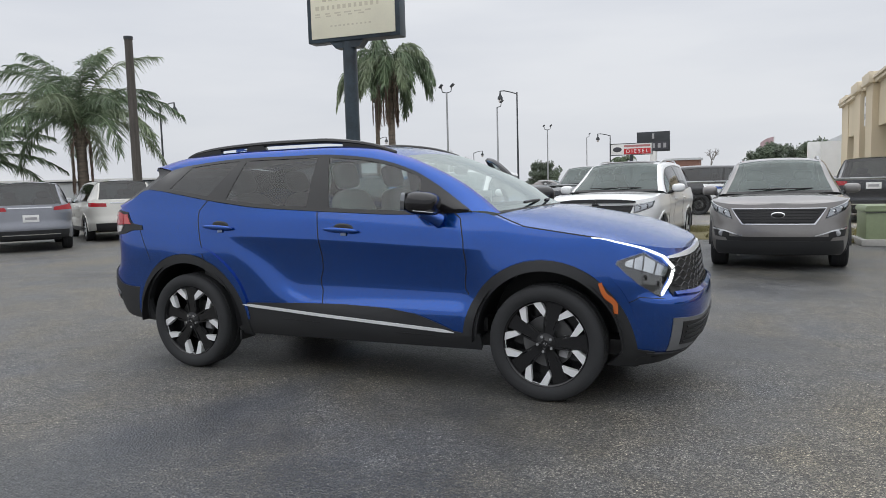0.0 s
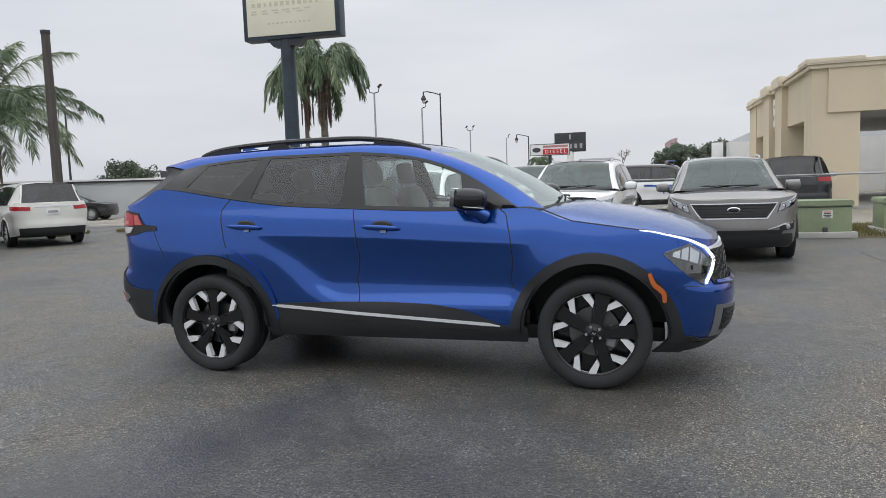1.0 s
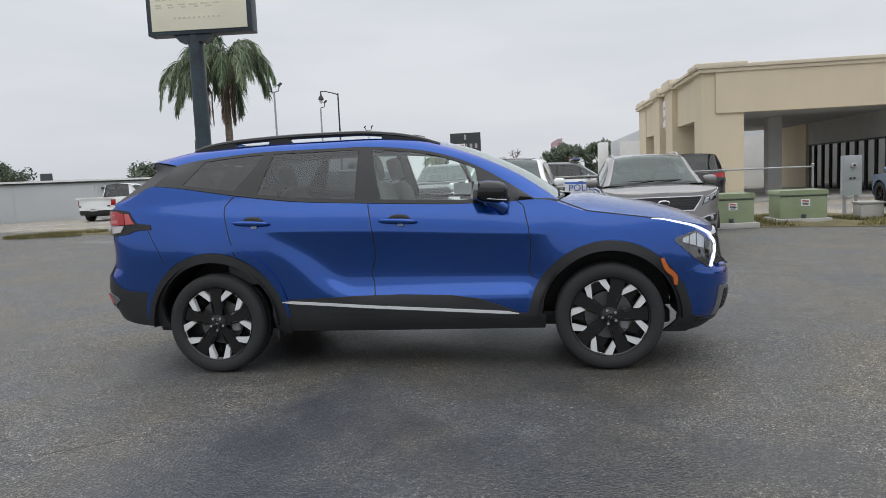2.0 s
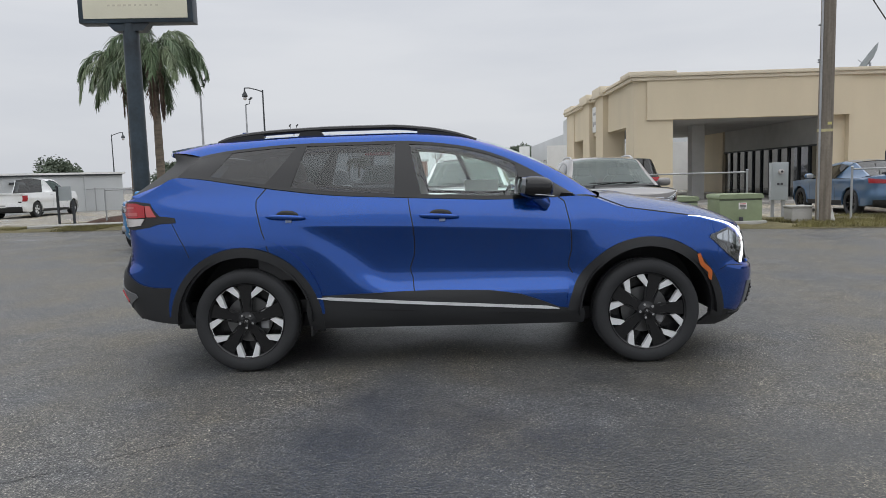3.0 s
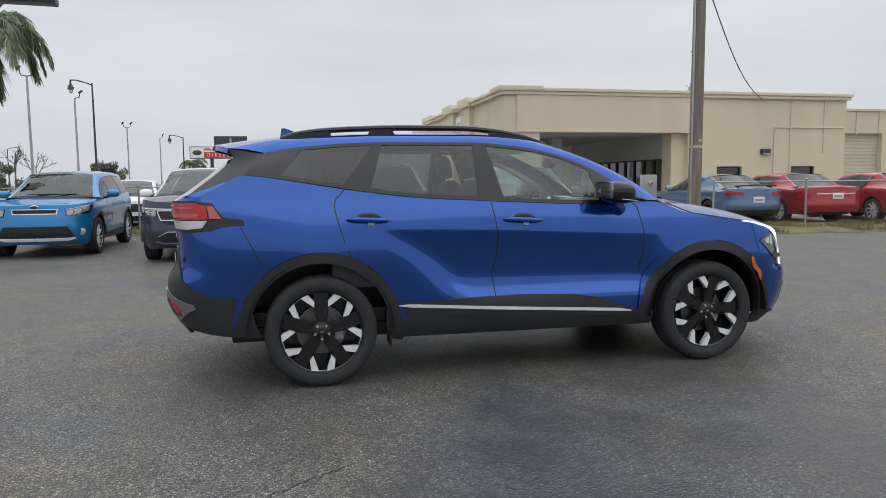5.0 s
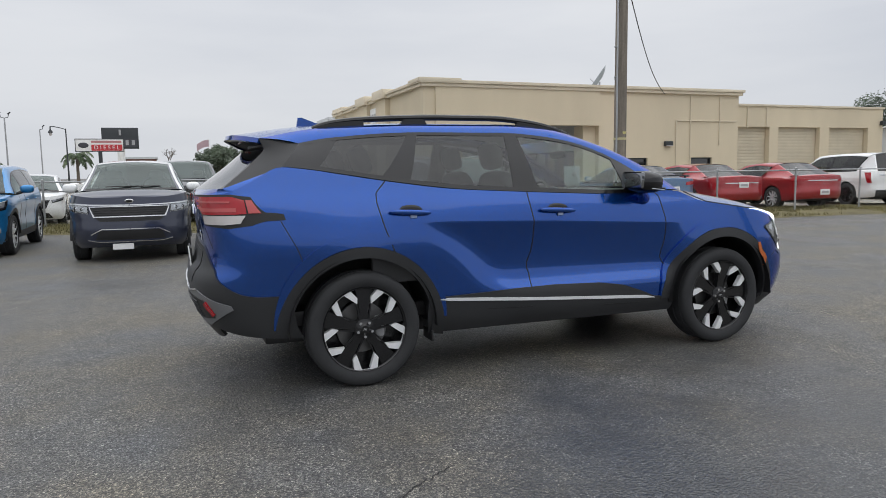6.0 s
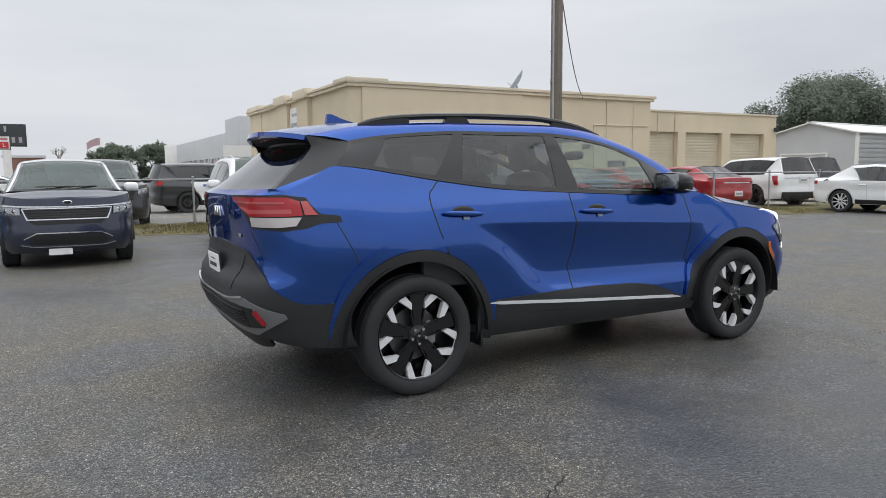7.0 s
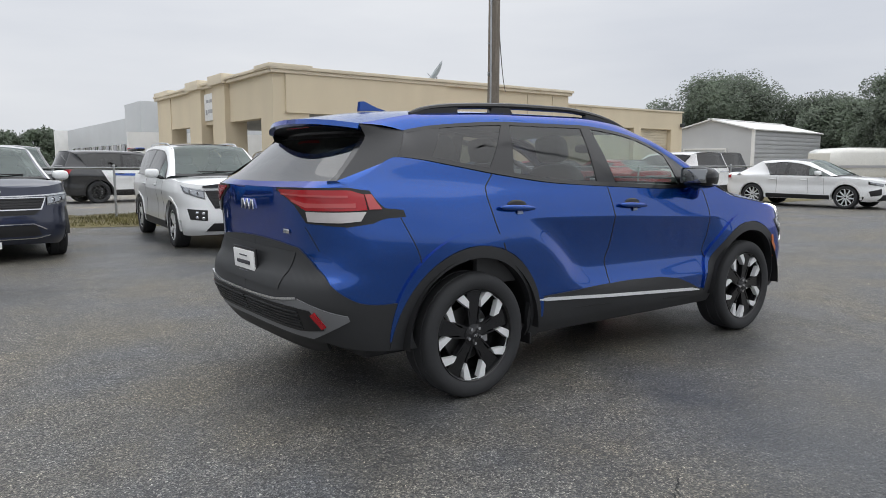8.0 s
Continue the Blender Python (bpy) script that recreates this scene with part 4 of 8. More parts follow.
def build_blue_car():
    car = thing("suv", "deep blue five-door SUV with black cladding standing on wet asphalt", "car", pose(0, 0, 0))
    S = BLUE
    skin = Shape(S)
    S["d_front"] = [skin.side_glass(-1.70 - 0.13 * k / 3, 1 - k / 3) for k in range(4)]
    shape, body = build_body(car, S, M["blue"], True, M["blue_wet"])
    # painted corners between the side panes, the tail lamps and the rear screen
    p2, tip = Vector(S["d_front"][3]), Vector(S["d_rear"][3])
    rim = polyline([tuple(p2)] + [tuple(skin.at(skin.ux(x, skin.ztop(x)), skin.ztop(x))) for x in (-1.93, -2.02, -2.10)] + [tuple(skin.on("r", S["shelf"], skin.ztop(-2.25)))])
    seamline = polyline([tuple(p2), tuple(p2.lerp(tip, 0.5)), tuple(tip), tuple(tip), tuple(tip)])
    for f in both(lambda a, b: tuple(Vector(seamline(a)).lerp(Vector(rim(a)), b))):
        part("tail_corner", grid(f, 24, 4), M["blue"], car, centre=(0, 0, 0.6))
    mid = (0, 0, 0.6)
    uv = lambda where, q, z: (shape.ux(q, z) if where == "s" else shape.uy(q, z, where), z)
    # wheel arch trims
    for hx in S["hubs"]:
        def arch(a, b):
            t = radians(-9 + 190 * a if hx < 0 else -6 + 184 * a)
            wide = 0.064 + 0.03 * abs(2 * a - 1) ** 3
            r = 0.446 + wide * b
            x, z = hx + r * math.cos(t), S["hub_z"] + r * math.sin(t)
            return tuple(shape.on("s", x, max(z, 0.27)) + Vector((0, 0.0, 0)))
        for g in both(arch):
            part("wheel_arch_trim", sheet(g, 40, 3, 0.016, 0.05, mid), M["cladding"], car, "grained dark wheel arch trim", centre=mid)
        def lip(a, b, hx=hx):
            t = radians(4 + 172 * a)
            r = 0.515 + (0.03 + 0.045 * math.sin(math.pi * a)) * b
            return tuple(shape.on("s", hx + r * math.cos(t), S["hub_z"] + r * math.sin(t)))
        for g in both(lip):
            part("arch_lip", sheet(g, 40, 3, 0.014, 0.016, mid), M["blue"], car, centre=mid)
    # sills with the bright strip
    hi = [(-0.95, 0.515), (-0.65, 0.525), (-0.34, 0.532), (-0.03, 0.536), (0.31, 0.525), (0.51, 0.50), (0.66, 0.45), (0.78, 0.40), (0.95, 0.385)]
    panels("sill_trim", shape, "s", even([(-0.95, 0.288), (0.95, 0.285)], 9), hi, M["cladding"], car, 0.010, 0.03, 40, 6, "grained dark sill trim")
    strips("bright_strip", shape, "s", [(-0.88, 0.505), (-0.80, 0.500), (-0.2, 0.457), (0.70, 0.402), (0.78, 0.392)], [0.004, 0.02, 0.02, 0.02, 0.004], M["machined"], car, 0.017, 0.014, 40, "satin chrome side strip")
    strips("sill_groove", shape, "s", [(-0.55, 0.415), (-0.21, 0.405)], [0.005, 0.005], M["black"], car, 0.0115, 0.004, 10)
    strips("sill_groove", shape, "s", [(0.36, 0.372), (0.66, 0.365)], [0.005, 0.005], M["black"], car, 0.0115, 0.004, 10)
    # rear lower trim, wrapping round
    low = [(uv("s", x, 0.42)[0], z) for x, z in ((-1.80, 0.335), (-1.95, 0.345), (-2.08, 0.365))] + [uv("r", y, 0.41) for y in (0.72, 0.6, 0.45, 0.25, 0.002)]
    high = [(uv("s", x, 0.55)[0], z) for x, z in ((-1.80, 0.60), (-1.95, 0.60), (-2.08, 0.62))] + [uv("r", 0.81, 0.69), uv("r", 0.69, 0.79), uv("r", 0.53, 0.885), uv("r", 0.25, 0.905), uv("r", 0.002, 0.91)]
    panels("rear_bumper_trim", shape, "u", low, high, M["cladding"], car, 0.010, 0.03, 42, 14, "grained dark lower rear bumper")
    # tailgate plate recess, plate and marks
    panels("plate_recess", shape, "r", [(-0.44, 0.66), (0.44, 0.66)], [(-0.52, 0.86), (0.52, 0.86)], M["cladding"], car, 0.014, 0.02, 16, 6, "", False)
    x0 = shape.on("r", 0.0, 0.75).x
    part("number_plate", plate_geo(0.31, 0.165, x0 - 0.035, 0.04, 0.745, -4), M["white"], car, "white dealer plate in a dark frame", centre=None)
    part("plate_frame", joined(plate_geo(0.34, 0.195, x0 - 0.028, 0.04, 0.745, -4)), M["black"], car)
    bars = [plate_geo(w, h, x0 - 0.042, 0.04 + dy, 0.745 + dz, -4) for w, h, dy, dz in ((0.19, 0.022, 0.0, 0.012), (0.14, 0.008, 0.0, -0.04), (0.12, 0.008, 0.0, 0.05))]
    part("plate_print", joined(*bars), M["ink"], car)
    # badge: three plain bright strokes
    xb = shape.on("r", 0.12, 1.09).x - 0.006
    strokes = []
    for y, lean in ((0.20, 14), (0.165, -30), (0.135, 26), (0.105, -26), (0.072, 26), (0.04, -14)):
        strokes.append(moved(box(0, 0, 0, 0.012, 0.017, 0.062, 0.003), pose(xb, y - 0.06, 1.09, lean, 0, 0)))
    part("badge", joined(*strokes), M["chrome"], car, "chrome badge on the tailgate")
    xg = shape.on("r", -0.42, 0.965).x - 0.004
    part("model_mark", box(xg, -0.42, 0.965, 0.006, 0.075, 0.024, 0.004), M["chrome"], car)
    # rear bumper insert: grey frame, grille bars, reflectors, skid plate
    panels("bumper_frame", shape, "r", [(-0.83, 0.535), (-0.66, 0.43), (-0.3, 0.435), (0.3, 0.435), (0.66, 0.43), (0.83, 0.535)], [(-0.83, 0.56), (-0.62, 0.635), (-0.3, 0.60), (0.3, 0.60), (0.62, 0.635), (0.83, 0.56)], M["dark_grey"], car, 0.018, 0.02, 40, 4, "matt dark grey bumper frame", False)
    panels("bumper_grille", shape, "r", [(-0.74, 0.485), (-0.58, 0.465), (0.58, 0.465), (0.74, 0.485)], [(-0.70, 0.585), (-0.58, 0.592), (0.58, 0.592), (0.70, 0.585)], M["black"], car, 0.021, 0.01, 40, 2, "", False)
    strips("bumper_bright_line", shape, "r", [(0.005, 0.606), (0.40, 0.612), (0.62, 0.638)], [0.012, 0.012, 0.012], M["chrome"], car, 0.024, 0.01, 20)
    for z in (0.482, 0.500, 0.518, 0.536, 0.554, 0.572):
        strips("grille_bar", shape, "r", [(0.01, z), (0.62, z)], [0.007, 0.007], M["cladding"], car, 0.027, 0.008, 20)
    strips("rear_reflector", shape, "r", [(0.715, 0.575), (0.745, 0.50)], [0.034, 0.026], M["red_lens"], car, 0.028, 0.01, 6, "red bumper reflector")
    panels("rear_valance", shape, "r", [(-0.70, 0.36), (-0.55, 0.335), (0.55, 0.335), (0.70, 0.36)], [(-0.72, 0.44), (-0.55, 0.445), (0.55, 0.445), (0.72, 0.44)], M["black"], car, 0.006, 0.02, 30, 4, "", False)
    for y in (-0.32, 0.0, 0.32):
        part("skid_fin", blob(-2.20, y, 0.40, 0.13, 0.08, 0.10, 3, 12, 8), M["black"], car)
    # tail lamps
    panels("lamp_surround", shape, "u", [uv("r", 0.36, 1.180), uv("r", 0.53, 1.11), uv("r", 0.62, 1.02), uv("s", -2.14, 1.005), uv("s", -2.02, 1.02), uv("s", -1.93, 1.045), uv("s", -1.83, 1.048)],
           [uv("r", 0.36, 1.197), uv("r", 0.53, 1.20), uv("r", 0.66, 1.20), uv("s", -2.12, 1.20), uv("s", -2.02, 1.185), uv("s", -1.945, 1.095), uv("s", -1.84, 1.082)], M["black"], car, 0.006, 0.02, 30, 6)
    panels("tail_lamp", shape, "u", [uv("r", 0.40, 1.178), uv("r", 0.53, 1.125), uv("r", 0.63, 1.085), uv("s", -2.12, 1.085), uv("s", -2.045, 1.088)],
           [uv("r", 0.40, 1.188), uv("r", 0.53, 1.188), uv("r", 0.66, 1.188), uv("s", -2.12, 1.186), uv("s", -2.055, 1.165)], M["red_lens"], car, 0.013, 0.012, 26, 6, "red wedge tail lamp")
    panels("lamp_inset", shape, "u", [uv("r", 0.52, 1.128), uv("r", 0.63, 1.10), uv("s", -2.10, 1.10)], [uv("r", 0.52, 1.14), uv("r", 0.63, 1.122), uv("s", -2.10, 1.122)], M["pink_lens"], car, 0.016, 0.008, 8, 3)
    strips("lamp_line", shape, "u", [uv("r", 0.42, 1.165), uv("r", 0.60, 1.160), uv("s", -2.13, 1.155)], [0.008, 0.010, 0.010], M["pink_lens"], car, 0.017, 0.006, 12)
    panels("lamp_wing", shape, "u", [uv("s", -2.035, 1.09), uv("s", -1.965, 1.09)], [uv("s", -2.05, 1.165), uv("s", -2.015, 1.165)], M["pink_lens"], car, 0.014, 0.01, 6, 4, "pale red lamp wing")
    panels("reversing_lamp", shape, "u", [uv("r", 0.64, 1.028), uv("s", -2.16, 1.026), uv("s", -2.08, 1.034)], [uv("r", 0.63, 1.079), uv("s", -2.12, 1.079), uv("s", -2.05, 1.079)], M["clear_lens"], car, 0.012, 0.012, 16, 4, "white reversing lamp lens")
    strips("tailgate_seam", shape, "r", [(0.60, 1.0), (0.69, 0.88)], [0.005, 0.005], M["black"], car, 0.001, 0.003, 10)
    strips("bumper_seam", shape, "s", [(-1.86, 1.045), (-1.80, 0.93), (-1.745, 0.80)], [0.005] * 3, M["black"], car, 0.001, 0.003, 14)
    # spoiler and the dark hollow under it
    e0 = lambda t: Vector(shape.top(0.0, t))
    re, rm = S["rear_edge"][0], S["rear_mid"][0]
    g0 = lambda t: Vector((rm[0] + (re[0] - rm[0]) * t * t, re[1] * t, rm[1]))
    part("spoiler_lip", sheet(lambda a, b: tuple(e0(2 * a - 1) + Vector((-0.010 * b, 0, -0.028 * b))), 30, 1, 0.0, 0.03, (-1.5, 0, 1.5)), M["blue"], car)
    def hollow(a, b):
        t = (2 * a - 1) * 0.985
        p = e0(t) + Vector((0.02, 0, -0.026))
        q = p.lerp(g0(t), b)
        return tuple(q + Vector((0.09 * math.sin(math.pi * b), 0, 0)))
    part("spoiler_underside", grid(hollow, 30, 6), M["black"], car)
    part("stop_lamp", box(-1.985, 0.05, 1.535, 0.02, 0.30, 0.014, 0.004), M["red_lens"], car)
    part("aerial_fin", joined(slab([(-1.60, 1.645), (-1.40, 1.655), (-1.47, 1.672), (-1.565, 1.708), (-1.59, 1.706)], -0.015, 0.015)), M["blue"], car)
    # roof rails
    for sg in (-1, 1):
        y = sg * 0.575
        top_pts = [(-1.60, 1.598), (-1.50, 1.628), (-1.32, 1.652), (-1.05, 1.667), (-0.73, 1.675), (-0.38, 1.674), (-0.14, 1.656), (0.06, 1.623), (0.25, 1.566)]
        f = path_of(top_pts)
        pts = [(f(i / 5)[0], y, f(i / 5)[1]) for i in range(41)]
        part("roof_rail", tube(pts, [0.012 + 0.008 * math.sin(math.pi * i / 40) ** 0.5 for i in range(41)], 8), M["gloss_black"], car, "black roof rail")
        part("rail_foot", slab([(-1.60, 1.585), (-1.60, 1.60), (-1.50, 1.63), (-1.33, 1.655), (-1.27, 1.648), (-1.27, 1.605)], y - 0.016, y + 0.016), M["gloss_black"], car)
        part("rail_foot", slab([(-1.03, 1.615), (-1.0, 1.665), (-0.87, 1.672), (-0.83, 1.62)], y - 0.016, y + 0.016), M["gloss_black"], car)
        part("rail_foot", slab([(-0.17, 1.61), (-0.17, 1.655), (0.06, 1.62), (0.25, 1.566), (0.22, 1.55)], y - 0.016, y + 0.016), M["gloss_black"], car)
    # door seams
    seam = [0.007]
    strips("door_seam", shape, "s", [(-0.235, 1.17), (-0.205, 0.98), (-0.21, 0.45)], seam * 3, M["black"], car, 0.0012, 0.004, 30)
    strips("door_seam", shape, "s", [(0.79, 1.15), (0.83, 1.12), (0.86, 0.97), (0.87, 0.8), (0.855, 0.42)], seam * 5, M["black"], car, 0.0012, 0.004, 30)
    strips("door_seam", shape, "s", [(-1.21, 1.262), (-1.275, 1.19), (-1.275, 1.13), (-1.235, 0.97), (-1.19, 0.84)], seam * 5, M["black"], car, 0.0012, 0.004, 30)
    strips("door_seam", shape, "s", [(-1.203, 0.875), (-1.19, 0.84), (-1.165, 0.79)], seam * 3, M["black"], car, 0.0155, 0.006, 10)
    strips("bonnet_seam", shape, "s", [(1.06, 1.145), (1.16, 1.103), (1.25, 1.068), (1.62, 1.012), (1.72, 0.998)], seam * 5, M["black"], car, 0.0012, 0.004, 30)
    strips("bumper_seam", shape, "s", [(1.83, 0.62), (1.93, 0.66), (2.06, 0.645)], [0.004] * 3, M["black"], car, 0.0012, 0.003, 14)
    # door handles
    for x, z, slope in ((-1.07, 1.072, -0.06), (-0.025, 1.052, -0.06)):
        for sg in ((-1, 1) if x < -0.5 else (-1,)):
            y = shape.half(x, z)
            grip = moved(blob(0, 0, 0, 0.275, 0.030, 0.034, 2.6, 22, 8), pose(x, sg * (y + 0.022), z - 0.004, 0, 3, 0))
            part("door_handle", grip, M["blue"], car)
            # shade of the body-coloured cup, put in as a black pad; no recess cut
            cup = moved(blob(0.01, 0, 0.004, 0.155, 0.02, 0.075, 2.3, 20, 8), pose(x, sg * (y - 0.003), z, 0, 3, 0))
            part("handle_cup_shade", cup, M["gloss_black"], car)
            part("handle_tag", box(x + 0.02, sg * (y + 0.016), z - 0.032, 0.042, 0.006, 0.018, 0.002), M["pale_blue"], car, "pale protective film under the handle")
    # mirrors; the left one swings with the open door
    swing = pose(0.855, 0.875, 0) @ pose(0, 0, 0, 0, 0, -58) @ pose(-0.855, -0.875, 0)
    open_door = part("open_front_door", moved(sheet(lambda a, b: tuple(shape.on("s", -0.205 + 1.055 * a, 0.46 + (shape.ztop(-0.205 + 1.055 * a) - 0.46) * b)), 24, 14, 0.0, 0.07, (0, 0, 0.6)), swing), M["blue"], car, "driver's door standing wide open")
    part("door_lining", moved(grid(lambda a, b: (-0.19 + 1.02 * a, shape.half(-0.19 + 1.02 * a, 0.8) - 0.09 - 0.02 * b, 0.48 + 0.66 * b), 8, 6), swing), M["lining"], open_door)
    sash = [Vector(shape.side_glass(0.84 - 1.05 * i / 20, 1.0)) for i in range(21)] + [Vector(shape.side_glass(-0.205, 1 - k / 5)) for k in range(1, 6)]
    part("window_sash", tube([tuple(swing @ p) for p in sash], 0.024, 8), M["gloss_black"], open_door, "black window sash")
    part("window_pane", moved(grid(lambda a, b: shape.side_glass(-0.19 + 0.95 * a, b), 14, 8), swing), M["pane_clear"], open_door)
    part("door_handle", moved(blob(-0.025, 0.895, 1.048, 0.275, 0.030, 0.034, 2.6, 22, 8), swing), M["blue"], open_door)
    for sg in (-1, 1):
        turn_ = swing if sg > 0 else pose(0, 0, 0)
        shell = moved(blob(0, 0, 0, 0.225, 0.24, 0.15, 2.8, 24, 14), turn_ @ pose(0.62, sg * 0.965, 1.222, 0, 6, -sg * 10))
        mir = part("door_mirror", shell, M["gloss_black"], car, "gloss black mirror housing", centre=tuple(turn_ @ Vector((0.62, sg * 0.965, 1.222))))
        part("mirror_glass", moved(box(-0.105, 0, 0.004, 0.014, 0.18, 0.11, 0.02), turn_ @ pose(0.62, sg * 0.965, 1.222, 0, 6, -sg * 10)), M["mirror"], mir)
        part("mirror_repeater", moved(box(0.035, sg * 0.01, -0.046, 0.13, 0.20, 0.006, 0.002), turn_ @ pose(0.62, sg * 0.965, 1.222, 0, 6, -sg * 10)), M["chrome"], mir)
        stalk = tube([(0.60, sg * 0.945, 1.165), (0.65, sg * 0.905, 1.135), (0.69, sg * 0.86, 1.105)], [0.035, 0.038, 0.05], 12)
        part("mirror_stalk", moved(stalk, turn_), M["blue"], mir)
    # headlamps and light strip
    panels("headlamp_hollow", shape, "s", even([(1.80, 0.850), (1.925, 0.735), (2.04, 0.655)], 5), even([(1.81, 0.868), (1.945, 0.912), (2.083, 0.80)], 5), M["gloss_black"], car, 0.004, 0.01, 18, 8)
    low_, high_ = polyline([(1.845, 0.842), (1.94, 0.812), (2.055, 0.765)]), polyline([(1.85, 0.864), (1.945, 0.897), (2.073, 0.808)])
    for k in range(4):
        a, b = k / 4 + 0.02, (k + 1) / 4 - 0.02
        panels("headlamp_reflector", shape, "s", [low_(a), low_((a + b) / 2), low_(b)], [high_(a), high_((a + b) / 2), high_(b)], M["reflector"] if k % 2 else M["chrome"], car, 0.007, 0.008, 5, 3)
    for x, z, r in ((1.945, 0.772, 0.026), (2.01, 0.735, 0.024)):
        for sg in (-1, 1):
            p = shape.on("s", x, z)
            part("headlamp_bowl", blob(p.x, sg * (p.y + 0.002), z, r * 2, 0.02, r * 1.7, 2.2, 14, 8), M["gloss_black"], car)
    panels("headlamp_lens", shape, "s", even([(1.795, 0.850), (1.925, 0.73), (2.04, 0.65)], 5), even([(1.805, 0.872), (1.945, 0.916), (2.085, 0.80)], 5), M["lens"], car, 0.014, 0.0, 18, 8)
    strips("light_strip", shape, "s", [(1.66, 1.000), (1.80, 0.975), (1.935, 0.938), (2.04, 0.882), (2.092, 0.808), (2.075, 0.735), (2.045, 0.662)], [0.004, 0.008, 0.010, 0.013, 0.017, 0.017, 0.013], M["drl"], car, 0.014, 0.012, 44, "lit white boomerang light strip")
    strips("side_marker", shape, "s", [(1.715, 0.745), (1.768, 0.655), (1.80, 0.565)], [0.022, 0.032, 0.024], M["amber"], car, 0.022, 0.01, 12, "amber side marker")
    # grille with its mesh of small bars
    panels("grille", shape, "f", even([(-0.735, 0.655), (0.735, 0.655)], 3), even([(-0.70, 0.87), (0.70, 0.87)], 3), M["black"], car, 0.003, 0.01, 30, 6, "", False)
    for i, z in enumerate((0.675, 0.71, 0.745, 0.78, 0.815, 0.85)):
        n = 29
        pts = [tuple(shape.on("f", -0.705 + 1.41 * k / (n - 1), z + (0.011 if (k + i) % 2 else -0.011)) + Vector((0.016, 0, 0))) for k in range(n)]
        part("grille_bar", tube(pts, 0.0042, 5), M["alloy_dark"], car)
    strips("grille_surround", shape, "f", [(0.002, 0.645), (0.50, 0.645), (0.72, 0.66)], [0.03, 0.03, 0.02], M["blue"], car, 0.02, 0.02, 20)
    strips("bonnet_lip", shape, "f", [(0.002, 0.882), (0.42, 0.88), (0.70, 0.874)], [0.032, 0.032, 0.016], M["machined"], car, 0.012, 0.02, 20)
    # lower intakes with grey surrounds
    panels("intake_surround", shape, "f", [(-0.72, 0.325), (-0.40, 0.30), (0.40, 0.30), (0.72, 0.325)], [(-0.76, 0.53), (-0.45, 0.505), (0.45, 0.505), (0.76, 0.53)], M["dark_grey"], car, 0.006, 0.02, 34, 5, "", False)
    panels("intake", shape, "f", [(-0.66, 0.36), (-0.40, 0.335), (0.40, 0.335), (0.66, 0.36)], [(-0.69, 0.50), (-0.45, 0.482), (0.45, 0.482), (0.69, 0.50)], M["black"], car, 0.011, 0.01, 34, 5, "", False)
    for z in (0.375, 0.405, 0.435, 0.465):
        strips("intake_bar", shape, "f", [(0.005, z), (0.65, z)], [0.012, 0.012], M["cladding"], car, 0.018, 0.012, 16)
    strips("skid_edge", shape, "f", [(0.005, 0.292), (0.50, 0.29), (0.80, 0.32)], [0.028, 0.028, 0.014], M["cladding"], car, 0.012, 0.012, 16)
    lowf = [uv("s", 1.80, 0.30), uv("s", 1.98, 0.30), uv("f", 0.8, 0.30), uv("f", 0.4, 0.30), uv("f", 0.002, 0.30)]
    panels("front_lower_trim", shape, "u", [(u, z) for (u, _), z in zip(lowf, (0.235, 0.23, 0.235, 0.25, 0.255))], [(u, z) for (u, _), z in zip(lowf, (0.36, 0.33, 0.30, 0.285, 0.28))], M["cladding"], car, 0.008, 0.02, 24, 3)
    # wipers
    for y0, y1 in ((-0.52, 0.12), (0.05, 0.62)):
        pts = [tuple(Vector(shape.top(8.72, y0 + (y1 - y0) * i / 8)) + Vector((0.03 - 0.06 * i / 8, 0, 0.022))) for i in range(9)]
        part("wiper", tube(pts, 0.009, 6), M["black"], car)
    # mud flaps
    for x, sg in ((-0.93, -1), (-0.93, 1)):
        part("mud_flap", box(x, sg * 0.80, 0.27, 0.015, 0.16, 0.07, 0.004), M["black"], car)
    # inside
    part("headliner", grid(lambda a, b: tuple(Vector(shape.top(0.3 + a * 4.7, (2 * b - 1) * 0.97)) - Vector((0, 0, 0.03))), 16, 10), M["headliner"], car, "pale grey headliner")
    part("dashboard", blob(0.92, 0, 1.02, 0.5, 1.42, 0.28, 4), M["black"], car)
    part("cabin_floor", box(-0.5, 0, 0.42, 2.9, 1.42, 0.10, 0.02), M["black"], car)
    for sg in (-1, 1):
        part("door_lining", box(-0.25 if sg < 0 else -0.75, sg * 0.79, 0.88, 2.1 if sg < 0 else 0.95, 0.05, 0.52, 0.02), M["lining"], car)
        for x, tilt in ((0.05, 14), (-0.85, 20)):
            seat = part("seat", blob(x + 0.12, sg * 0.38, 0.70, 0.52, 0.52, 0.18, 4), M["fabric"], car)
            part("backrest", moved(blob(0, 0, 0.28, 0.15, 0.50, 0.62, 4), pose(x - 0.16, sg * 0.38, 0.74, 0, -tilt, 0)), M["fabric"], seat)
            part("headrest", moved(blob(0, 0, 0.70, 0.10, 0.27, 0.19, 3.5), pose(x - 0.16, sg * 0.38, 0.74, 0, -tilt, 0)), M["fabric"], seat)
    ring = [(0.50 + 0.06 * math.cos(t), 0.38 + 0.18 * math.sin(t), 1.05 + 0.17 * math.cos(t)) for t in [i * math.pi / 12 for i in range(25)]]
    part("steering_wheel", tube(ring, 0.014, 8), M["black"], car)
    part("inside_mirror", blob(0.50, 0, 1.44, 0.04, 0.24, 0.07, 3), M["black"], car)
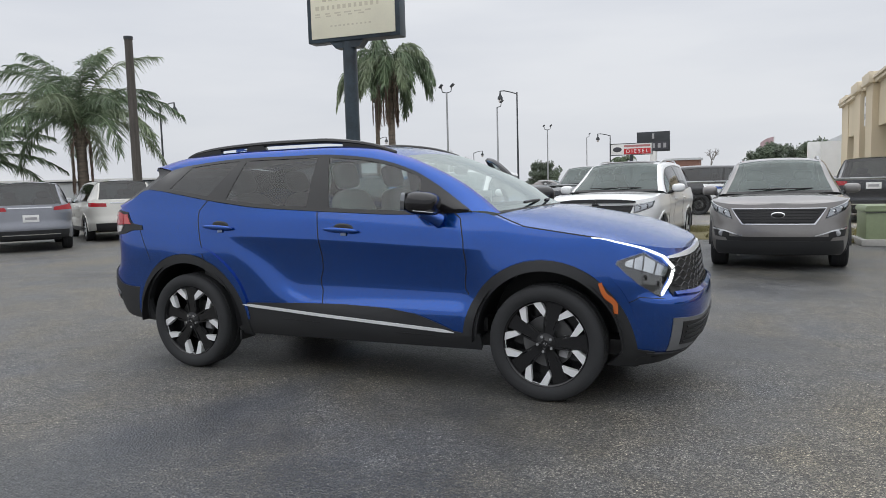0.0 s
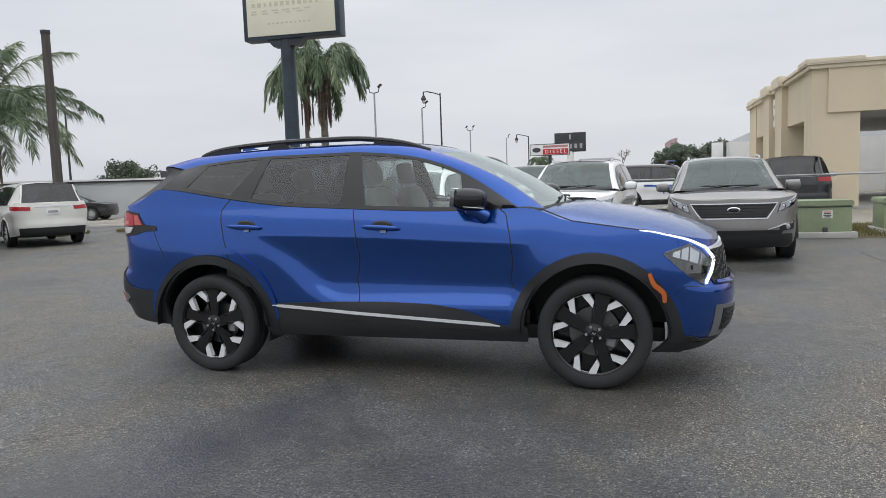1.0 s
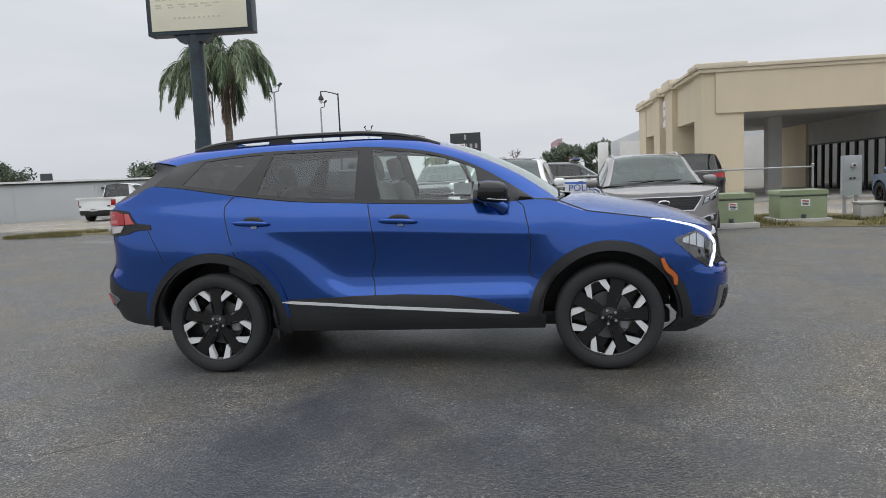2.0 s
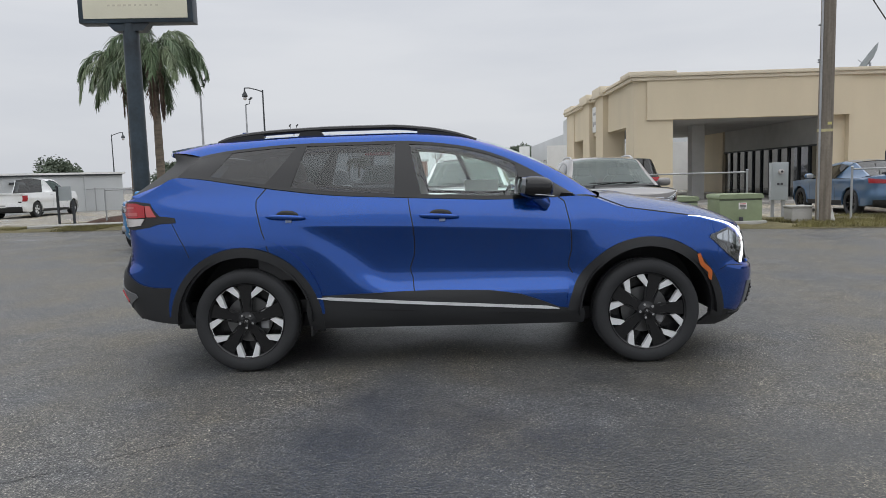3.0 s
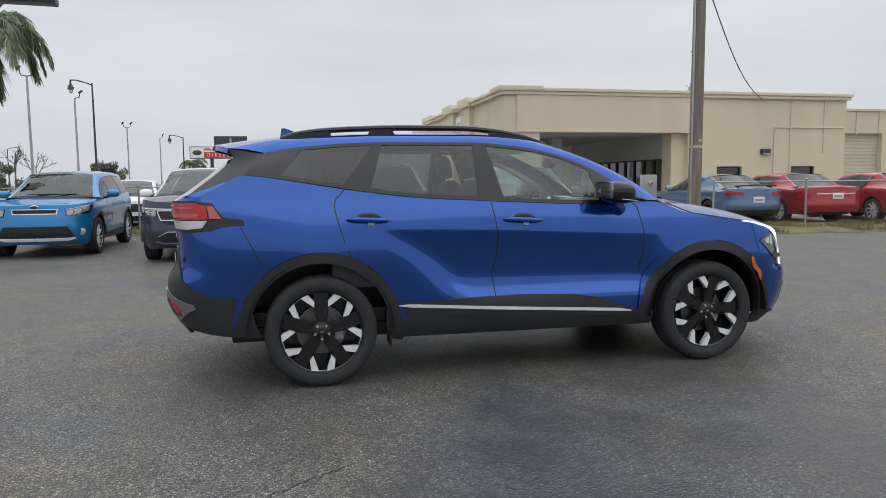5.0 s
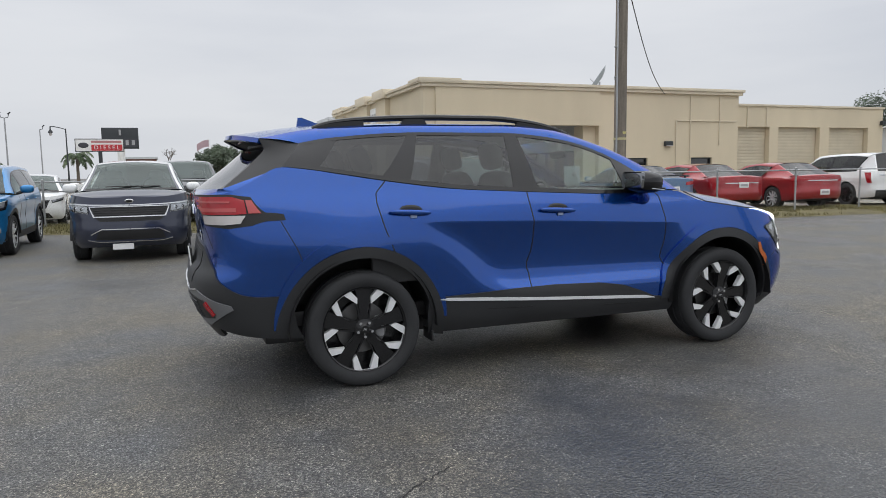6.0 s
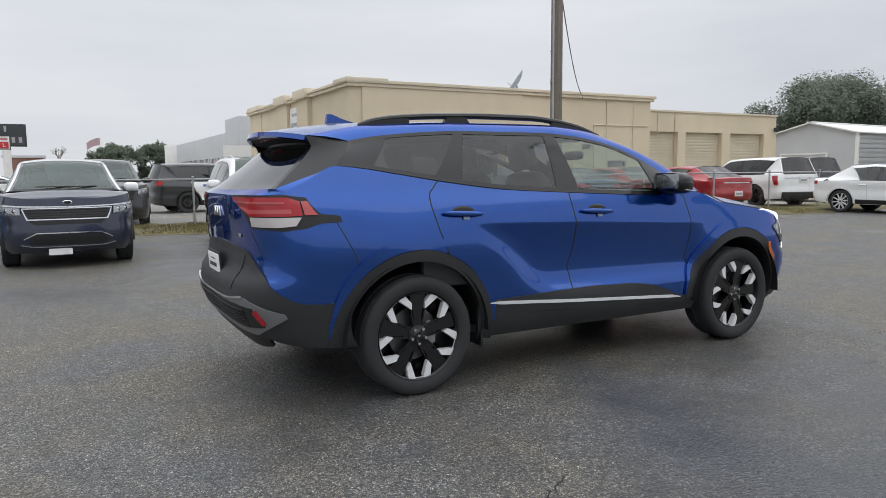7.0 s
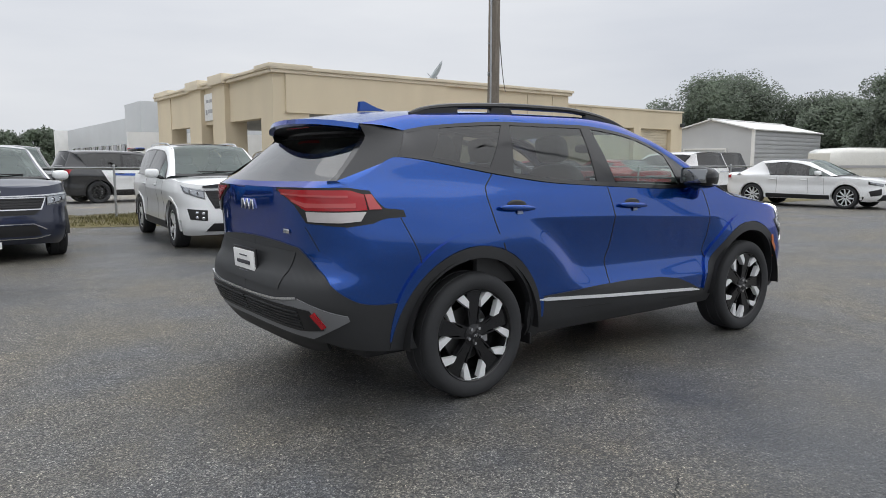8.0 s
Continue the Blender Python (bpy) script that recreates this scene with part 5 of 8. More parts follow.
    part("window_sticker", box(0.33, 0.742, 1.225, 0.30, 0.004, 0.10), M["white"], car, "white paper price sheet in the far window")
    return car


build_blue_car()


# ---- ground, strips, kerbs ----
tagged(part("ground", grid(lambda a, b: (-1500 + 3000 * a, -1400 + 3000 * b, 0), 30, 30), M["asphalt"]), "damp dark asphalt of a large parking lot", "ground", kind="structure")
EDGE = [(-22, 7.0), (-17.8, 12.0), (-16.2, 14.8), (-13.4, 15.7), (-10.7, 15.6), (-5.5, 13.5), (-0.24, 11.74), (3.3, 10.5), (6.7, 9.56), (8.9, 8.95), (11.2, 8.86), (17.4, 8.5), (34.0, 8.2), (60.0, 8.0)]
FENCE = [(-11.7, 18.0), (-5.5, 15.6), (-0.16, 13.9), (3.5, 12.7), (7.2, 11.6)]


def strip_ground(name, front, depth, z, material, label):
    """A band of ground behind a line, a little uneven."""
    line = polyline(front)
    def f(a, b):
        x, y = line(a)
        w = 0.05 * math.sin(x * 3.1) + 0.07 * math.sin(x * 1.3 + 2)
        return x, y + depth * b + (w if b < 0.01 else 0), z * min(1.0, 6 * b + 0.1) + 0.02 * math.sin(7 * x + 3 * b)* min(1, 4 * b)
    ob = part(name, grid(f, 160, 8), material)
    return tagged(ob, label, "ground", kind="structure")


strip_ground("verge", EDGE[2:], 3.4, 0.06, M["turf"], "strip of thin worn grass along the parking lot")
# the neighbouring lot beyond the fence
def lot(a, b):
    f = polyline([(-60, 20.0), (-30, 17.6), (-14, 19.0), (-10.7, 18.8), (-5.5, 16.7), (-0.24, 14.9), (3.3, 13.7), (6.7, 12.75), (11.2, 12.05), (17.4, 11.7), (34, 11.4), (60, 11.2)])
    x, y = f(a)
    return x, y + (150 - y) * b ** 2, 0.012
tagged(part("lot", grid(lot, 60, 14), M["road"]), "pale worn asphalt lot behind the fence", "ground", kind="structure")
for x0, y0, x1, y1, w in ((-23.5, 19.6, -16.0, 20.9, 0.12), (-22.5, 23.7, -17.4, 24.6, 0.12), (-30.0, 28.0, -20.5, 31.3, 0.12)):
    d = Vector((x1 - x0, y1 - y0)).normalized()
    n = Vector((-d.y, d.x)) * w / 2
    tagged(part("line", ([(x0 + n.x, y0 + n.y, 0.02), (x0 - n.x, y0 - n.y, 0.02), (x1 - n.x, y1 - n.y, 0.02), (x1 + n.x, y1 + n.y, 0.02)], [(0, 1, 2, 3)]), M["white_trim"]), "worn white painted line on the road", "road marking", kind="structure")
# faint stall lines on the near lot
stall = surface("worn_stall_paint", (0.12, 0.12, 0.115), 0.6, vary=0.5, big=3, small=40)
for x, y0, y1 in ((4.95, 6.1, 7.3),):
    tagged(part("line", grid(lambda a, b: (x + 0.05 * (2 * a - 1), y0 + (y1 - y0) * b, 0.005), 1, 6), stall), "worn pale parking stall line", "road marking", kind="structure")
# cracks sealed with tar
tar = surface("crack_fill", (0.012, 0.012, 0.012), 0.6, vary=0.2)
def crack(pts, w):
    rnd = random.Random(5)
    f = polyline(pts)
    n = 60
    row = [(lambda p: (p[0] + rnd.uniform(-0.012, 0.012), p[1] + rnd.uniform(-0.012, 0.012), w * rnd.uniform(0.3, 1.0)))(f(i / n)) for i in range(n + 1)]
    verts, faces = [], []
    for i, (x, y, k) in enumerate(row):
        verts += [(x - k * 0.7, y + k * 0.7, 0.003), (x + k * 0.7, y - k * 0.7, 0.003)]
        if i:
            faces.append((2 * i - 2, 2 * i - 1, 2 * i + 1, 2 * i))
    tagged(part("crack", (verts, faces), tar), "thin dark crack across the asphalt", "crack", kind="structure")
crack([(-2.25, -2.84), (-2.07, -2.72), (-1.83, -2.56), (-1.6, -2.39), (-1.35, -2.22)], 0.004)
# kerb and mulch bed by the sign
def kerb(pts, w, h, name, label, material):
    f = polyline(pts)
    prof = [(-w / 2, 0), (-w / 2, h * 0.8), (-w / 2 + 0.03, h), (w / 2 - 0.03, h), (w / 2, h * 0.8), (w / 2, 0)]
    def g(a, b):
        p, q = Vector(f(max(0, a - 0.01))), Vector(f(min(1, a + 0.01)))
        d = (q - p).normalized()
        o, z = prof[round(b * 5)]
        c = Vector(f(a))
        return c.x - d.y * o, c.y + d.x * o, z
    return tagged(part(name, grid(g, 60, 5), material), label, "kerb", kind="structure")
kerb([(-13.5, 16.5), (-12.2, 17.0), (-10.4, 17.4), (-8.6, 17.3)], 0.35, 0.16, "kerb", "pale concrete kerb round the mulch bed", M["concrete"])
tagged(part("mulch_bed", grid(lambda a, b: (-12.9 + 4.6 * a, 17.7 + 1.8 * b, 0.04 + 0.52 * math.sin(math.pi * a) * math.sin(math.pi * b) * (0.85 + 0.15 * math.sin(9 * a + 4 * b))), 24, 10), M["mulch"]), "heap of red-brown mulch in a planting bed", "mulch", kind="structure")


# ---- chain-link fence ----
def build_fence(pts, h, label):
    fence = thing("chain_link_fence", label, "fence", pose(0, 0, 0))
    total = [Vector((*p, 0)) for p in pts]
    part("top_rail", tube([(p.x, p.y, h) for p in total], 0.019, 6), M["steel"], fence)
    wires_v, wires_f = [], []
    for i, (p, q) in enumerate(zip(total, total[1:])):
        n = max(1, round((q - p).length / 2.9))
        d = (q - p).normalized()
        for k in range(n + (1 if i == len(total) - 2 else 0)):
            c = p.lerp(q, k / n)
            post = part("post", tube([(c.x, c.y, 0), (c.x, c.y, h + 0.04)], 0.027, 8), M["steel"], fence)
            part("post_cap", moved(blob(0, 0, 0, 0.075, 0.075, 0.05, 2.0, 8, 6), pose(c.x, c.y, h + 0.05)), M["steel"], post)
        ln, gap = (q - p).length, 0.085
        m = int(ln / gap)
        for k in range(-int(h / gap), m):
            for sg in (1, -1):
                s0, z0, s1, z1 = (k * gap, 0.05, k * gap + h - 0.05, h) if sg > 0 else (k * gap, h, k * gap + h - 0.05, 0.05)
                if s0 < 0:
                    z0, s0 = z0 + (z1 - z0) * (-s0) / (s1 - s0), 0.0
                if s1 > ln:
                    z1, s1 = z0 + (z1 - z0) * (ln - s0) / (s1 - s0), ln
                if s1 - s0 < 0.02:
                    continue
                a, b = p + d * s0 + Vector((0, 0, z0)), p + d * s1 + Vector((0, 0, z1))
                j = len(wires_v)
                o = Vector((-d.y, d.x, 0)) * 0.0005
                u = Vector((d.x * 0.0005, d.y * 0.0005, 0))
                for c in (a, b):
                    wires_v += [tuple(c + u), tuple(c - u + o), tuple(c - u - o)]
                wires_f += [(j, j + 1, j + 4, j + 3), (j + 1, j + 2, j + 5, j + 4), (j + 2, j, j + 3, j + 5)]
    tagged(part("wire_mesh", (wires_v, wires_f), M["steel"], fence), kind="stuff")
    return fence


build_fence(FENCE, 1.22, "grey galvanised chain-link fence along the grass strip")
build_fence([(-42.0, 24.0), (-29.1, 29.8), (-22.0, 32.8), (-17.8, 34.0)], 1.25, "dark chain-link fence in front of the warehouse")
build_fence([(9.5, 11.2), (14.5, 10.4), (22.0, 10.2)], 1.22, "low chain-link fence in front of parked cars")


# ---- the tan showroom ----
def build_showroom():
    b = thing("showroom_building", "tan stucco flat-roofed showroom with a deep covered drive-through", "building", pose(0, 0, 0))
    # the plan's own units, brought to metres and to the building's corner
    kx, ky, kz = 0.697, 0.645, 0.738
    at = lambda x, y, z: (kx * x + 0.01, ky * y + 1.535, kz * z)
    B = lambda cx, cy, cz, sx, sy, sz, bev=0.0: box(*at(cx, cy, cz), kx * sx, ky * sy, kz * sz, bev)
    P = lambda name, mat_, x0, x1, y0, y1, z0, z1, bev=0.0, label="": part(name, B((x0 + x1) / 2, (y0 + y1) / 2, (z0 + z1) / 2, x1 - x0, y1 - y0, z1 - z0, bev), mat_, b, label)
    st, tr = M["stucco"], M["stucco_trim"]
    # street front
    P("corner_pier", st, 9.8, 11.88, 30.1, 31.9, 0, 6.27)
    P("wall_panel", st, 10.49, 21.2, 29.98, 30.5, 4.33, 6.27)
    P("pier", st, 21.2, 23.14, 30.1, 30.6, 0, 6.27)
    for i, (x0, x1) in enumerate(((23.14, 24.84), (28.26, 29.96))):
        P("wall", st, x0, x1, 30.1, 30.6, 2.46, 6.27)
        P("wall", st, x0, x1, 30.1, 30.6, 0, 1.15)
        win = P("window", M["pane_dark"], x0 + 0.06, x1 - 0.06, 30.32, 30.36, 1.2, 2.42)
        part("window_frame", joined(B((x0 + x1) / 2, 30.28, 2.42, x1 - x0, 0.08, 0.07), B((x0 + x1) / 2, 30.28, 1.85, x1 - x0, 0.06, 0.05), B((x0 + x1) / 2, 30.28, 1.18, x1 - x0, 0.08, 0.07), B(x0 + 0.03, 30.28, 1.8, 0.06, 0.08, 1.2), B(x1 - 0.03, 30.28, 1.8, 0.06, 0.08, 1.2)), M["lamp_black"], win)
    P("wall", st, 24.84, 28.26, 30.1, 30.6, 0, 6.27)
    P("wall", st, 29.96, 32.1, 30.1, 30.6, 0, 6.27)
    P("side_wall", st, 31.6, 32.1, 30.6, 54, 0, 6.27)
    # cornice in two steps along both fronts
    P("cornice", tr, 9.62, 32.3, 29.9, 30.5, 6.27, 6.45, 0.02)
    P("cornice_cap", tr, 9.52, 32.4, 29.80, 30.5, 6.45, 6.62, 0.02)
    P("cornice", tr, 9.62, 10.2, 30.5, 54.1, 6.27, 6.45, 0.02)
    P("cornice_cap", tr, 9.52, 10.2, 30.5, 54.2, 6.45, 6.60, 0.02)
    P("roof", M["soffit"], 10.0, 31.8, 30.4, 54, 6.0, 6.24)
    # side front: piers, deep openings, sign panel
    for y0, y1, x0 in ((50.3, 54.0, 9.8), (42.0, 44.6, 9.55), (37.2, 39.6, 9.55)):
        P("pier", st, x0, 10.9, y0, y1, 0, 6.27)
        P("pier_cap", tr, x0 - 0.22, 10.2, y0 - 0.15, y1 + 0.15, 6.27, 6.82, 0.03)
    P("corner_cap", tr, 9.48, 12.0, 29.78, 32.0, 6.50, 6.72, 0.03)
    P("wall_panel", st, 9.86, 10.5, 31.9, 50.3, 4.12, 6.27)
    P("sign_panel", M["white"], 9.74, 9.86, 39.75, 41.85, 4.35, 5.95, 0.01, "white sign panel with worn lettering")
    bars = [B(9.73, 40.8 + dy, z, 0.012, w, h) for dy, z, w, h in ((-0.35, 5.5, 0.5, 0.18), (0.35, 5.5, 0.45, 0.18), (-0.2, 4.9, 0.9, 0.22), (0.6, 4.85, 0.3, 0.3))]
    for g in bars:
        part("sign_bar", g, M["grey_bar"], b)
    # covered drive: soffit, glazed front set back, posts
    P("soffit", M["soffit"], 10.5, 21.2, 30.5, 53.5, 4.35, 4.5)
    P("inner_wall", M["soffit"], 20.45, 21.2, 31.0, 54, 2.92, 4.35)
    P("inner_wall", st, 20.3, 21.2, 30.5, 31.6, 0, 4.35)
    n = 11
    for k in range(n):
        y0, y1 = 31.6 + (46.6 - 31.6) * k / n, 31.6 + (46.6 - 31.6) * (k + 1) / n
        pane = P("glass_pane", M["pane_dark"], 20.5, 20.53, y0 + 0.06, y1 - 0.06, 0.12, 2.86)
        P("mullion", M["lamp_black"], 20.4, 20.56, y0 - 0.05, y0 + 0.05, 0, 2.92)
        if k in (0, 1, 2, 5):
            part("blind", B(20.6, (y0 + y1) / 2, 2.1, 0.02, y1 - y0 - 0.3, 1.1), M["white"], pane)
    P("transom", M["lamp_black"], 20.4, 20.56, 31.6, 46.6, 2.86, 2.95)
    P("transom", M["lamp_black"], 20.4, 20.56, 31.6, 46.6, 0.0, 0.14)
    P("back_wall", st, 20.3, 21.2, 46.6, 54, 0, 4.35)
    P("drive_post", M["soffit"], 14.75, 15.5, 36.0, 36.9, 0, 4.35)
    P("annex_wall", M["white_trim"], 9.0, 26.0, 61.0, 61.5, 0, 4.3)
    P("drive_floor", M["concrete"], 9.4, 20.4, 29.2, 53.6, 0.02, 0.10)
    # low wing with roller shutters
    for x0, x1 in ((35.3, 36.1), (40.0, 40.9), (44.8, 46.3)):
        P("pier", st, x0, x1, 30.55, 31.3, 0, 4.45)
    P("wall_panel", st, 32.1, 46.3, 30.6, 31.3, 4.4, 5.72)
    P("cornice", tr, 32.1, 46.4, 30.5, 31.3, 5.72, 5.84)
    P("side_wall", st, 45.8, 46.3, 31.3, 48, 0, 5.72)
    P("roof", M["soffit"], 32.1, 45.9, 31.3, 48, 5.3, 5.5)
    for x0, x1 in ((32.1, 35.3), (36.1, 40.0), (40.9, 44.8)):
        door = P("roller_shutter", M["shutter"], x0, x1, 30.98, 31.02, 0, 4.45)
        for k in range(21):
            part("slat", B((x0 + x1) / 2, 30.965, 0.12 + 0.205 * k, x1 - x0 - 0.06, 0.03, 0.19, 0.008), M["shutter"], door)
    # fittings on the wall
    lamp = part("wall_lamp", B(26.36, 29.98, 3.3, 0.6, 0.24, 0.3, 0.03), M["lamp_black"], b, "dark wall pack lamp")
    part("lens", B(26.36, 29.9, 3.17, 0.5, 0.12, 0.05, 0.01), M["clear_lens"], lamp)
    part("wall_lamp", B(46.1, 30.4, 4.75, 0.3, 0.3, 0.3, 0.03), M["lamp_black"], b)
    for pts in ([(28.12, 30.05, 6.2), (28.12, 30.05, 1.2)], [(27.0, 30.05, 4.65), (27.0, 30.05, 1.2)], [(27.0, 30.05, 4.68), (31.9, 30.05, 4.68)], [(30.5, 30.05, 6.2), (30.5, 30.05, 3.2)], [(33.3, 30.55, 5.7), (33.3, 30.55, 4.3)], [(35.0, 30.55, 5.7), (35.0, 30.55, 4.4)]):
        part("conduit", tube([at(*p) for p in pts], 0.025, 6), M["stucco_trim"], b)
    part("meter_box", B(27.6, 29.98, 1.75, 0.5, 0.2, 0.5, 0.02), M["stucco_trim"], b)


build_showroom()


def dish():
    d = thing("satellite_dish", "grey satellite dish tilted upward on the flat roof", "satellite dish", pose(20.15, 29.0, 4.62))
    bowl = spun([(0.001, 0.0), (0.35, 0.03), (0.7, 0.11), (0.95, 0.21), (1.15, 0.32), (1.17, 0.30), (0.95, 0.17), (0.7, 0.07), (0.35, -0.01)], 28)
    part("bowl", moved(bowl, pose(0, 0, 1.62, 35, 0, 62) @ Matrix.Scale(0.74, 4)), M["grey_enamel"], d)
    part("mast", tube([(0, 0, -0.1), (0, 0, 1.55)], 0.05, 8), M["steel"], d)
    part("feed_arm", tube([(-0.05, 0.03, 1.3), (-0.42, 0.3, 1.75)], 0.02, 6), M["steel"], d)


dish()


# ---- other buildings ----
def build_dealer_hall():
    b = thing("dealership_building", "pale grey flat-roofed dealership with a band of dark windows", "building", pose(0, 0, 0))
    P = lambda name, mat_, x0, x1, y0, y1, z0, z1: part(name, box((x0 + x1) / 2, (y0 + y1) / 2, (z0 + z1) / 2, x1 - x0, y1 - y0, z1 - z0, 0.03), mat_, b)
    P("wall", M["grey_wall"], 11.0, 26, 58, 93, 0, 5.2)
    P("tower", M["grey_wall"], 10.0, 12.5, 53, 58, 0, 6.0)
    P("portal", M["grey_wall"], 12.5, 22, 55, 60, 0, 4.4)
    P("portal_opening", M["pane_dark"], 13.0, 19, 54.92, 55, 0, 3.6)
    P("pylon", M["white_trim"], 8.6, 9.8, 84, 85.2, 0, 4.9)
    P("logo_bar", M["ink"], 9.94, 10.0, 54.3, 56.6, 3.2, 3.7)
    for k in range(9):
        w = P("window", M["pane_dark"], 10.92, 11.0, 59.5 + 3.2 * k, 62.5 + 3.2 * k, 1.2, 3.0)
        part("mullion", box(10.9, 61.0 + 3.2 * k, 2.1, 0.06, 0.1, 1.8), M["white_trim"], w)
        part("transom", box(10.9, 61.0 + 3.2 * k, 2.1, 0.06, 3.0, 0.1), M["white_trim"], w)


build_dealer_hall()


def build_metal_shed():
    b = thing("metal_shed", "grey steel shed with a gabled roof and pale roller door", "shed", pose(38.0, 23.0, 0, 0, 0, -85))
    w, e, pk, ln = 2.8, 3.4, 4.1, 10.5
    gable = slab([(-w, 0), (w, 0), (w, e), (0, pk), (-w, e)], 0.0, 0.12)
    part("gable_wall", gable, M["shed"], b)
    part("long_wall", box(w - 0.06, ln / 2, e / 2, 0.12, ln, e), M["shed"], b)
    part("long_wall", box(-w + 0.06, ln / 2, e / 2, 0.12, ln, e), M["shed"], b)
    for k in range(12):
        part("siding_board", box(w + 0.02, ln / 2, 0.16 + 0.275 * k, 0.04, ln, 0.245, 0.01), M["shed"], b)
    for sg in (-1, 1):
        a = math.atan2(pk - e, w)
        roof = moved(box(w / 2 / math.cos(a), ln / 2, 0, w / math.cos(a) + 0.35, ln + 0.5, 0.07), pose(0, 0, pk + 0.05) @ (pose(0, 0, 0, 0, math.degrees(a), 0) if sg > 0 else pose(0, 0, 0, 0, 180 - math.degrees(a), 0)))
        part("roof", roof, M["white_trim"], b)
        part("corner_trim", box(sg * w, -0.03, e / 2, 0.2, 0.1, e), M["white_trim"], b)
    door = part("roller_door", box(-0.4, -0.05, 1.1, 2.8, 0.06, 2.2), M["grey_wall"], b)
    part("door_frame", joined(box(-0.4, -0.08, 2.25, 3.0, 0.08, 0.1), box(-1.86, -0.08, 1.1, 0.1, 0.08, 2.3), box(1.06, -0.08, 1.1, 0.1, 0.08, 2.3)), M["white_trim"], door)


build_metal_shed()


def build_white_hall():
    b = thing("warehouse", "long low white metal warehouse with a dark roof edge", "building", pose(-18.9, 34.6, 0, 0, 0, 221.5))
    ln, h = 62.0, 2.08
    part("wall", box(ln / 2, -4, h / 2, ln, 8, h), M["grey_wall"], b)
    part("roof_edge", box(ln / 2, -4, h + 0.04, ln + 0.3, 8.3, 0.10), M["white_trim"], b)
    part("gutter", box(ln / 2, 0.06, h - 0.05, ln, 0.1, 0.1), M["lamp_black"], b)
    for k in range(16):
        part("panel_rib", box(2 + 3.9 * k, 0.03, h / 2, 0.06, 0.06, h), M["grey_wall"], b)
    for x in (5.5, 13, 21, 33):
        part("wall_lamp", box(x, 0.12, 1.65, 0.28, 0.2, 0.12, 0.02), M["lamp_black"], b)
    part("vent", box(8, -3, h + 0.3, 0.6, 0.6, 0.5, 0.05), M["lamp_black"], b)


build_white_hall()


# ---- signs, poles, lamps, boxes ----
def letters(text, size, m, material, parent, name="lettering"):
    """Raised letters in the built-in font, made into a mesh; they lie in local x and z and face -y."""
    cu = bpy.data.curves.new(name, "FONT")
    cu.body, cu.size, cu.extrude, cu.align_x, cu.align_y = text, size, 0.004, "CENTER", "CENTER"
    tmp = bpy.data.objects.new(name, cu)
    scene.collection.objects.link(tmp)
    mesh = bpy.data.meshes.new_from_object(tmp.evaluated_get(bpy.context.evaluated_depsgraph_get()))
    bpy.data.objects.remove(tmp)
    mesh.materials.clear()
    mesh.materials.append(material)
    ob = new(name, mesh)
    ob.parent, ob.matrix_basis = parent, m @ pose(0, 0, 0, 90, 0, 0)
    return ob


def build_tall_sign():
    s = thing("pole_sign", "tall roadside sign with a faded cream face on dark pole", "sign", pose(-8.6, 13.9, 0, 0, 0, 4.5))
    part("pole", tube([(0, 0, 0), (0, 0, 5.7)], [0.225, 0.21], 24), M["sign_pole"], s)
    part("saddle", slab([(-0.56, 5.7), (-0.38, 5.5), (0.38, 5.5), (0.56, 5.7)], -0.17, 0.17), M["sign_pole"], s)
    part("cabinet", box(0.24, 0, 6.75, 3.02, 0.46, 2.1, 0.03), M["sign_pole"], s, "dark steel sign cabinet")
    face = part("sign_face", box(0.24, -0.24, 6.75, 2.74, 0.03, 1.88, 0.008), M["sign_face"], s, "faded cream plastic sign face")
    rnd = random.Random(2)
    pale = M["worn_print"]
    for z, h, x0, x1, n in ((6.70, 0.12, -0.9, 1.25, 12), (6.52, 0.04, -0.9, 1.1, 6), (6.45, 0.04, -0.9, 0.9, 5), (6.15, 0.045, -0.45, 0.95, 10), (6.94, 0.12, -0.66, 1.1, 9)):
        for k in range(n):
            x = x0 + (x1 - x0) * k / n
            part("worn_letter", box(x, -0.258, z, (x1 - x0) / n * rnd.uniform(0.35, 0.7), 0.006, h), pale, face)
    return s


build_tall_sign()


def wood_pole(x, y, h, r, label, lean=(0, 0), wood="wood"):
    p = thing("utility_pole", label, "pole", pose(x, y, 0))
    part("shaft", tube([(lean[0] * h * k / 6, lean[1] * h * k / 6, h * k / 6) for k in range(7)], [r * (1 - 0.22 * k / 6) for k in range(7)], 18), M[wood], p)
    return p


p1 = wood_pole(8.42, 10.4, 11.5, 0.165, "weathered wooden utility pole with a conduit and tag", (0.004, 0.0))
part("riser_conduit", tube([(-0.15, -0.07, 0.1), (-0.14, -0.07, 6.0), (-0.11, -0.07, 11)], 0.025, 6), M["steel"], p1)
part("tag_band", spun([(0.164, -0.03), (0.164, 0.03)], 18), plain("pale_tag", (0.5, 0.45, 0.25), 0.6), p1).matrix_basis = pose(0, 0, 2.1, 90, 0, 0)
part("tag", box(0.02, -0.166, 2.25, 0.09, 0.006, 0.06), plain("yellow_tag", (0.55, 0.5, 0.2), 0.6), p1)
for z in (3.6, 3.65, 4.4, 6.2):
    part("bolt", tube([(-0.20, -0.02, z), (-0.09, -0.02, z)], 0.018, 6), M["steel"], p1)
part("guy_plate", slab([(0.14, 0.0), (0.30, 0.0), (0.20, 0.35)], -0.02, 0.02), M["white_trim"], p1)
drop = thing("overhead_cable", "thin black cable sagging from the pole to the building", "cable", pose(0, 0, 0))
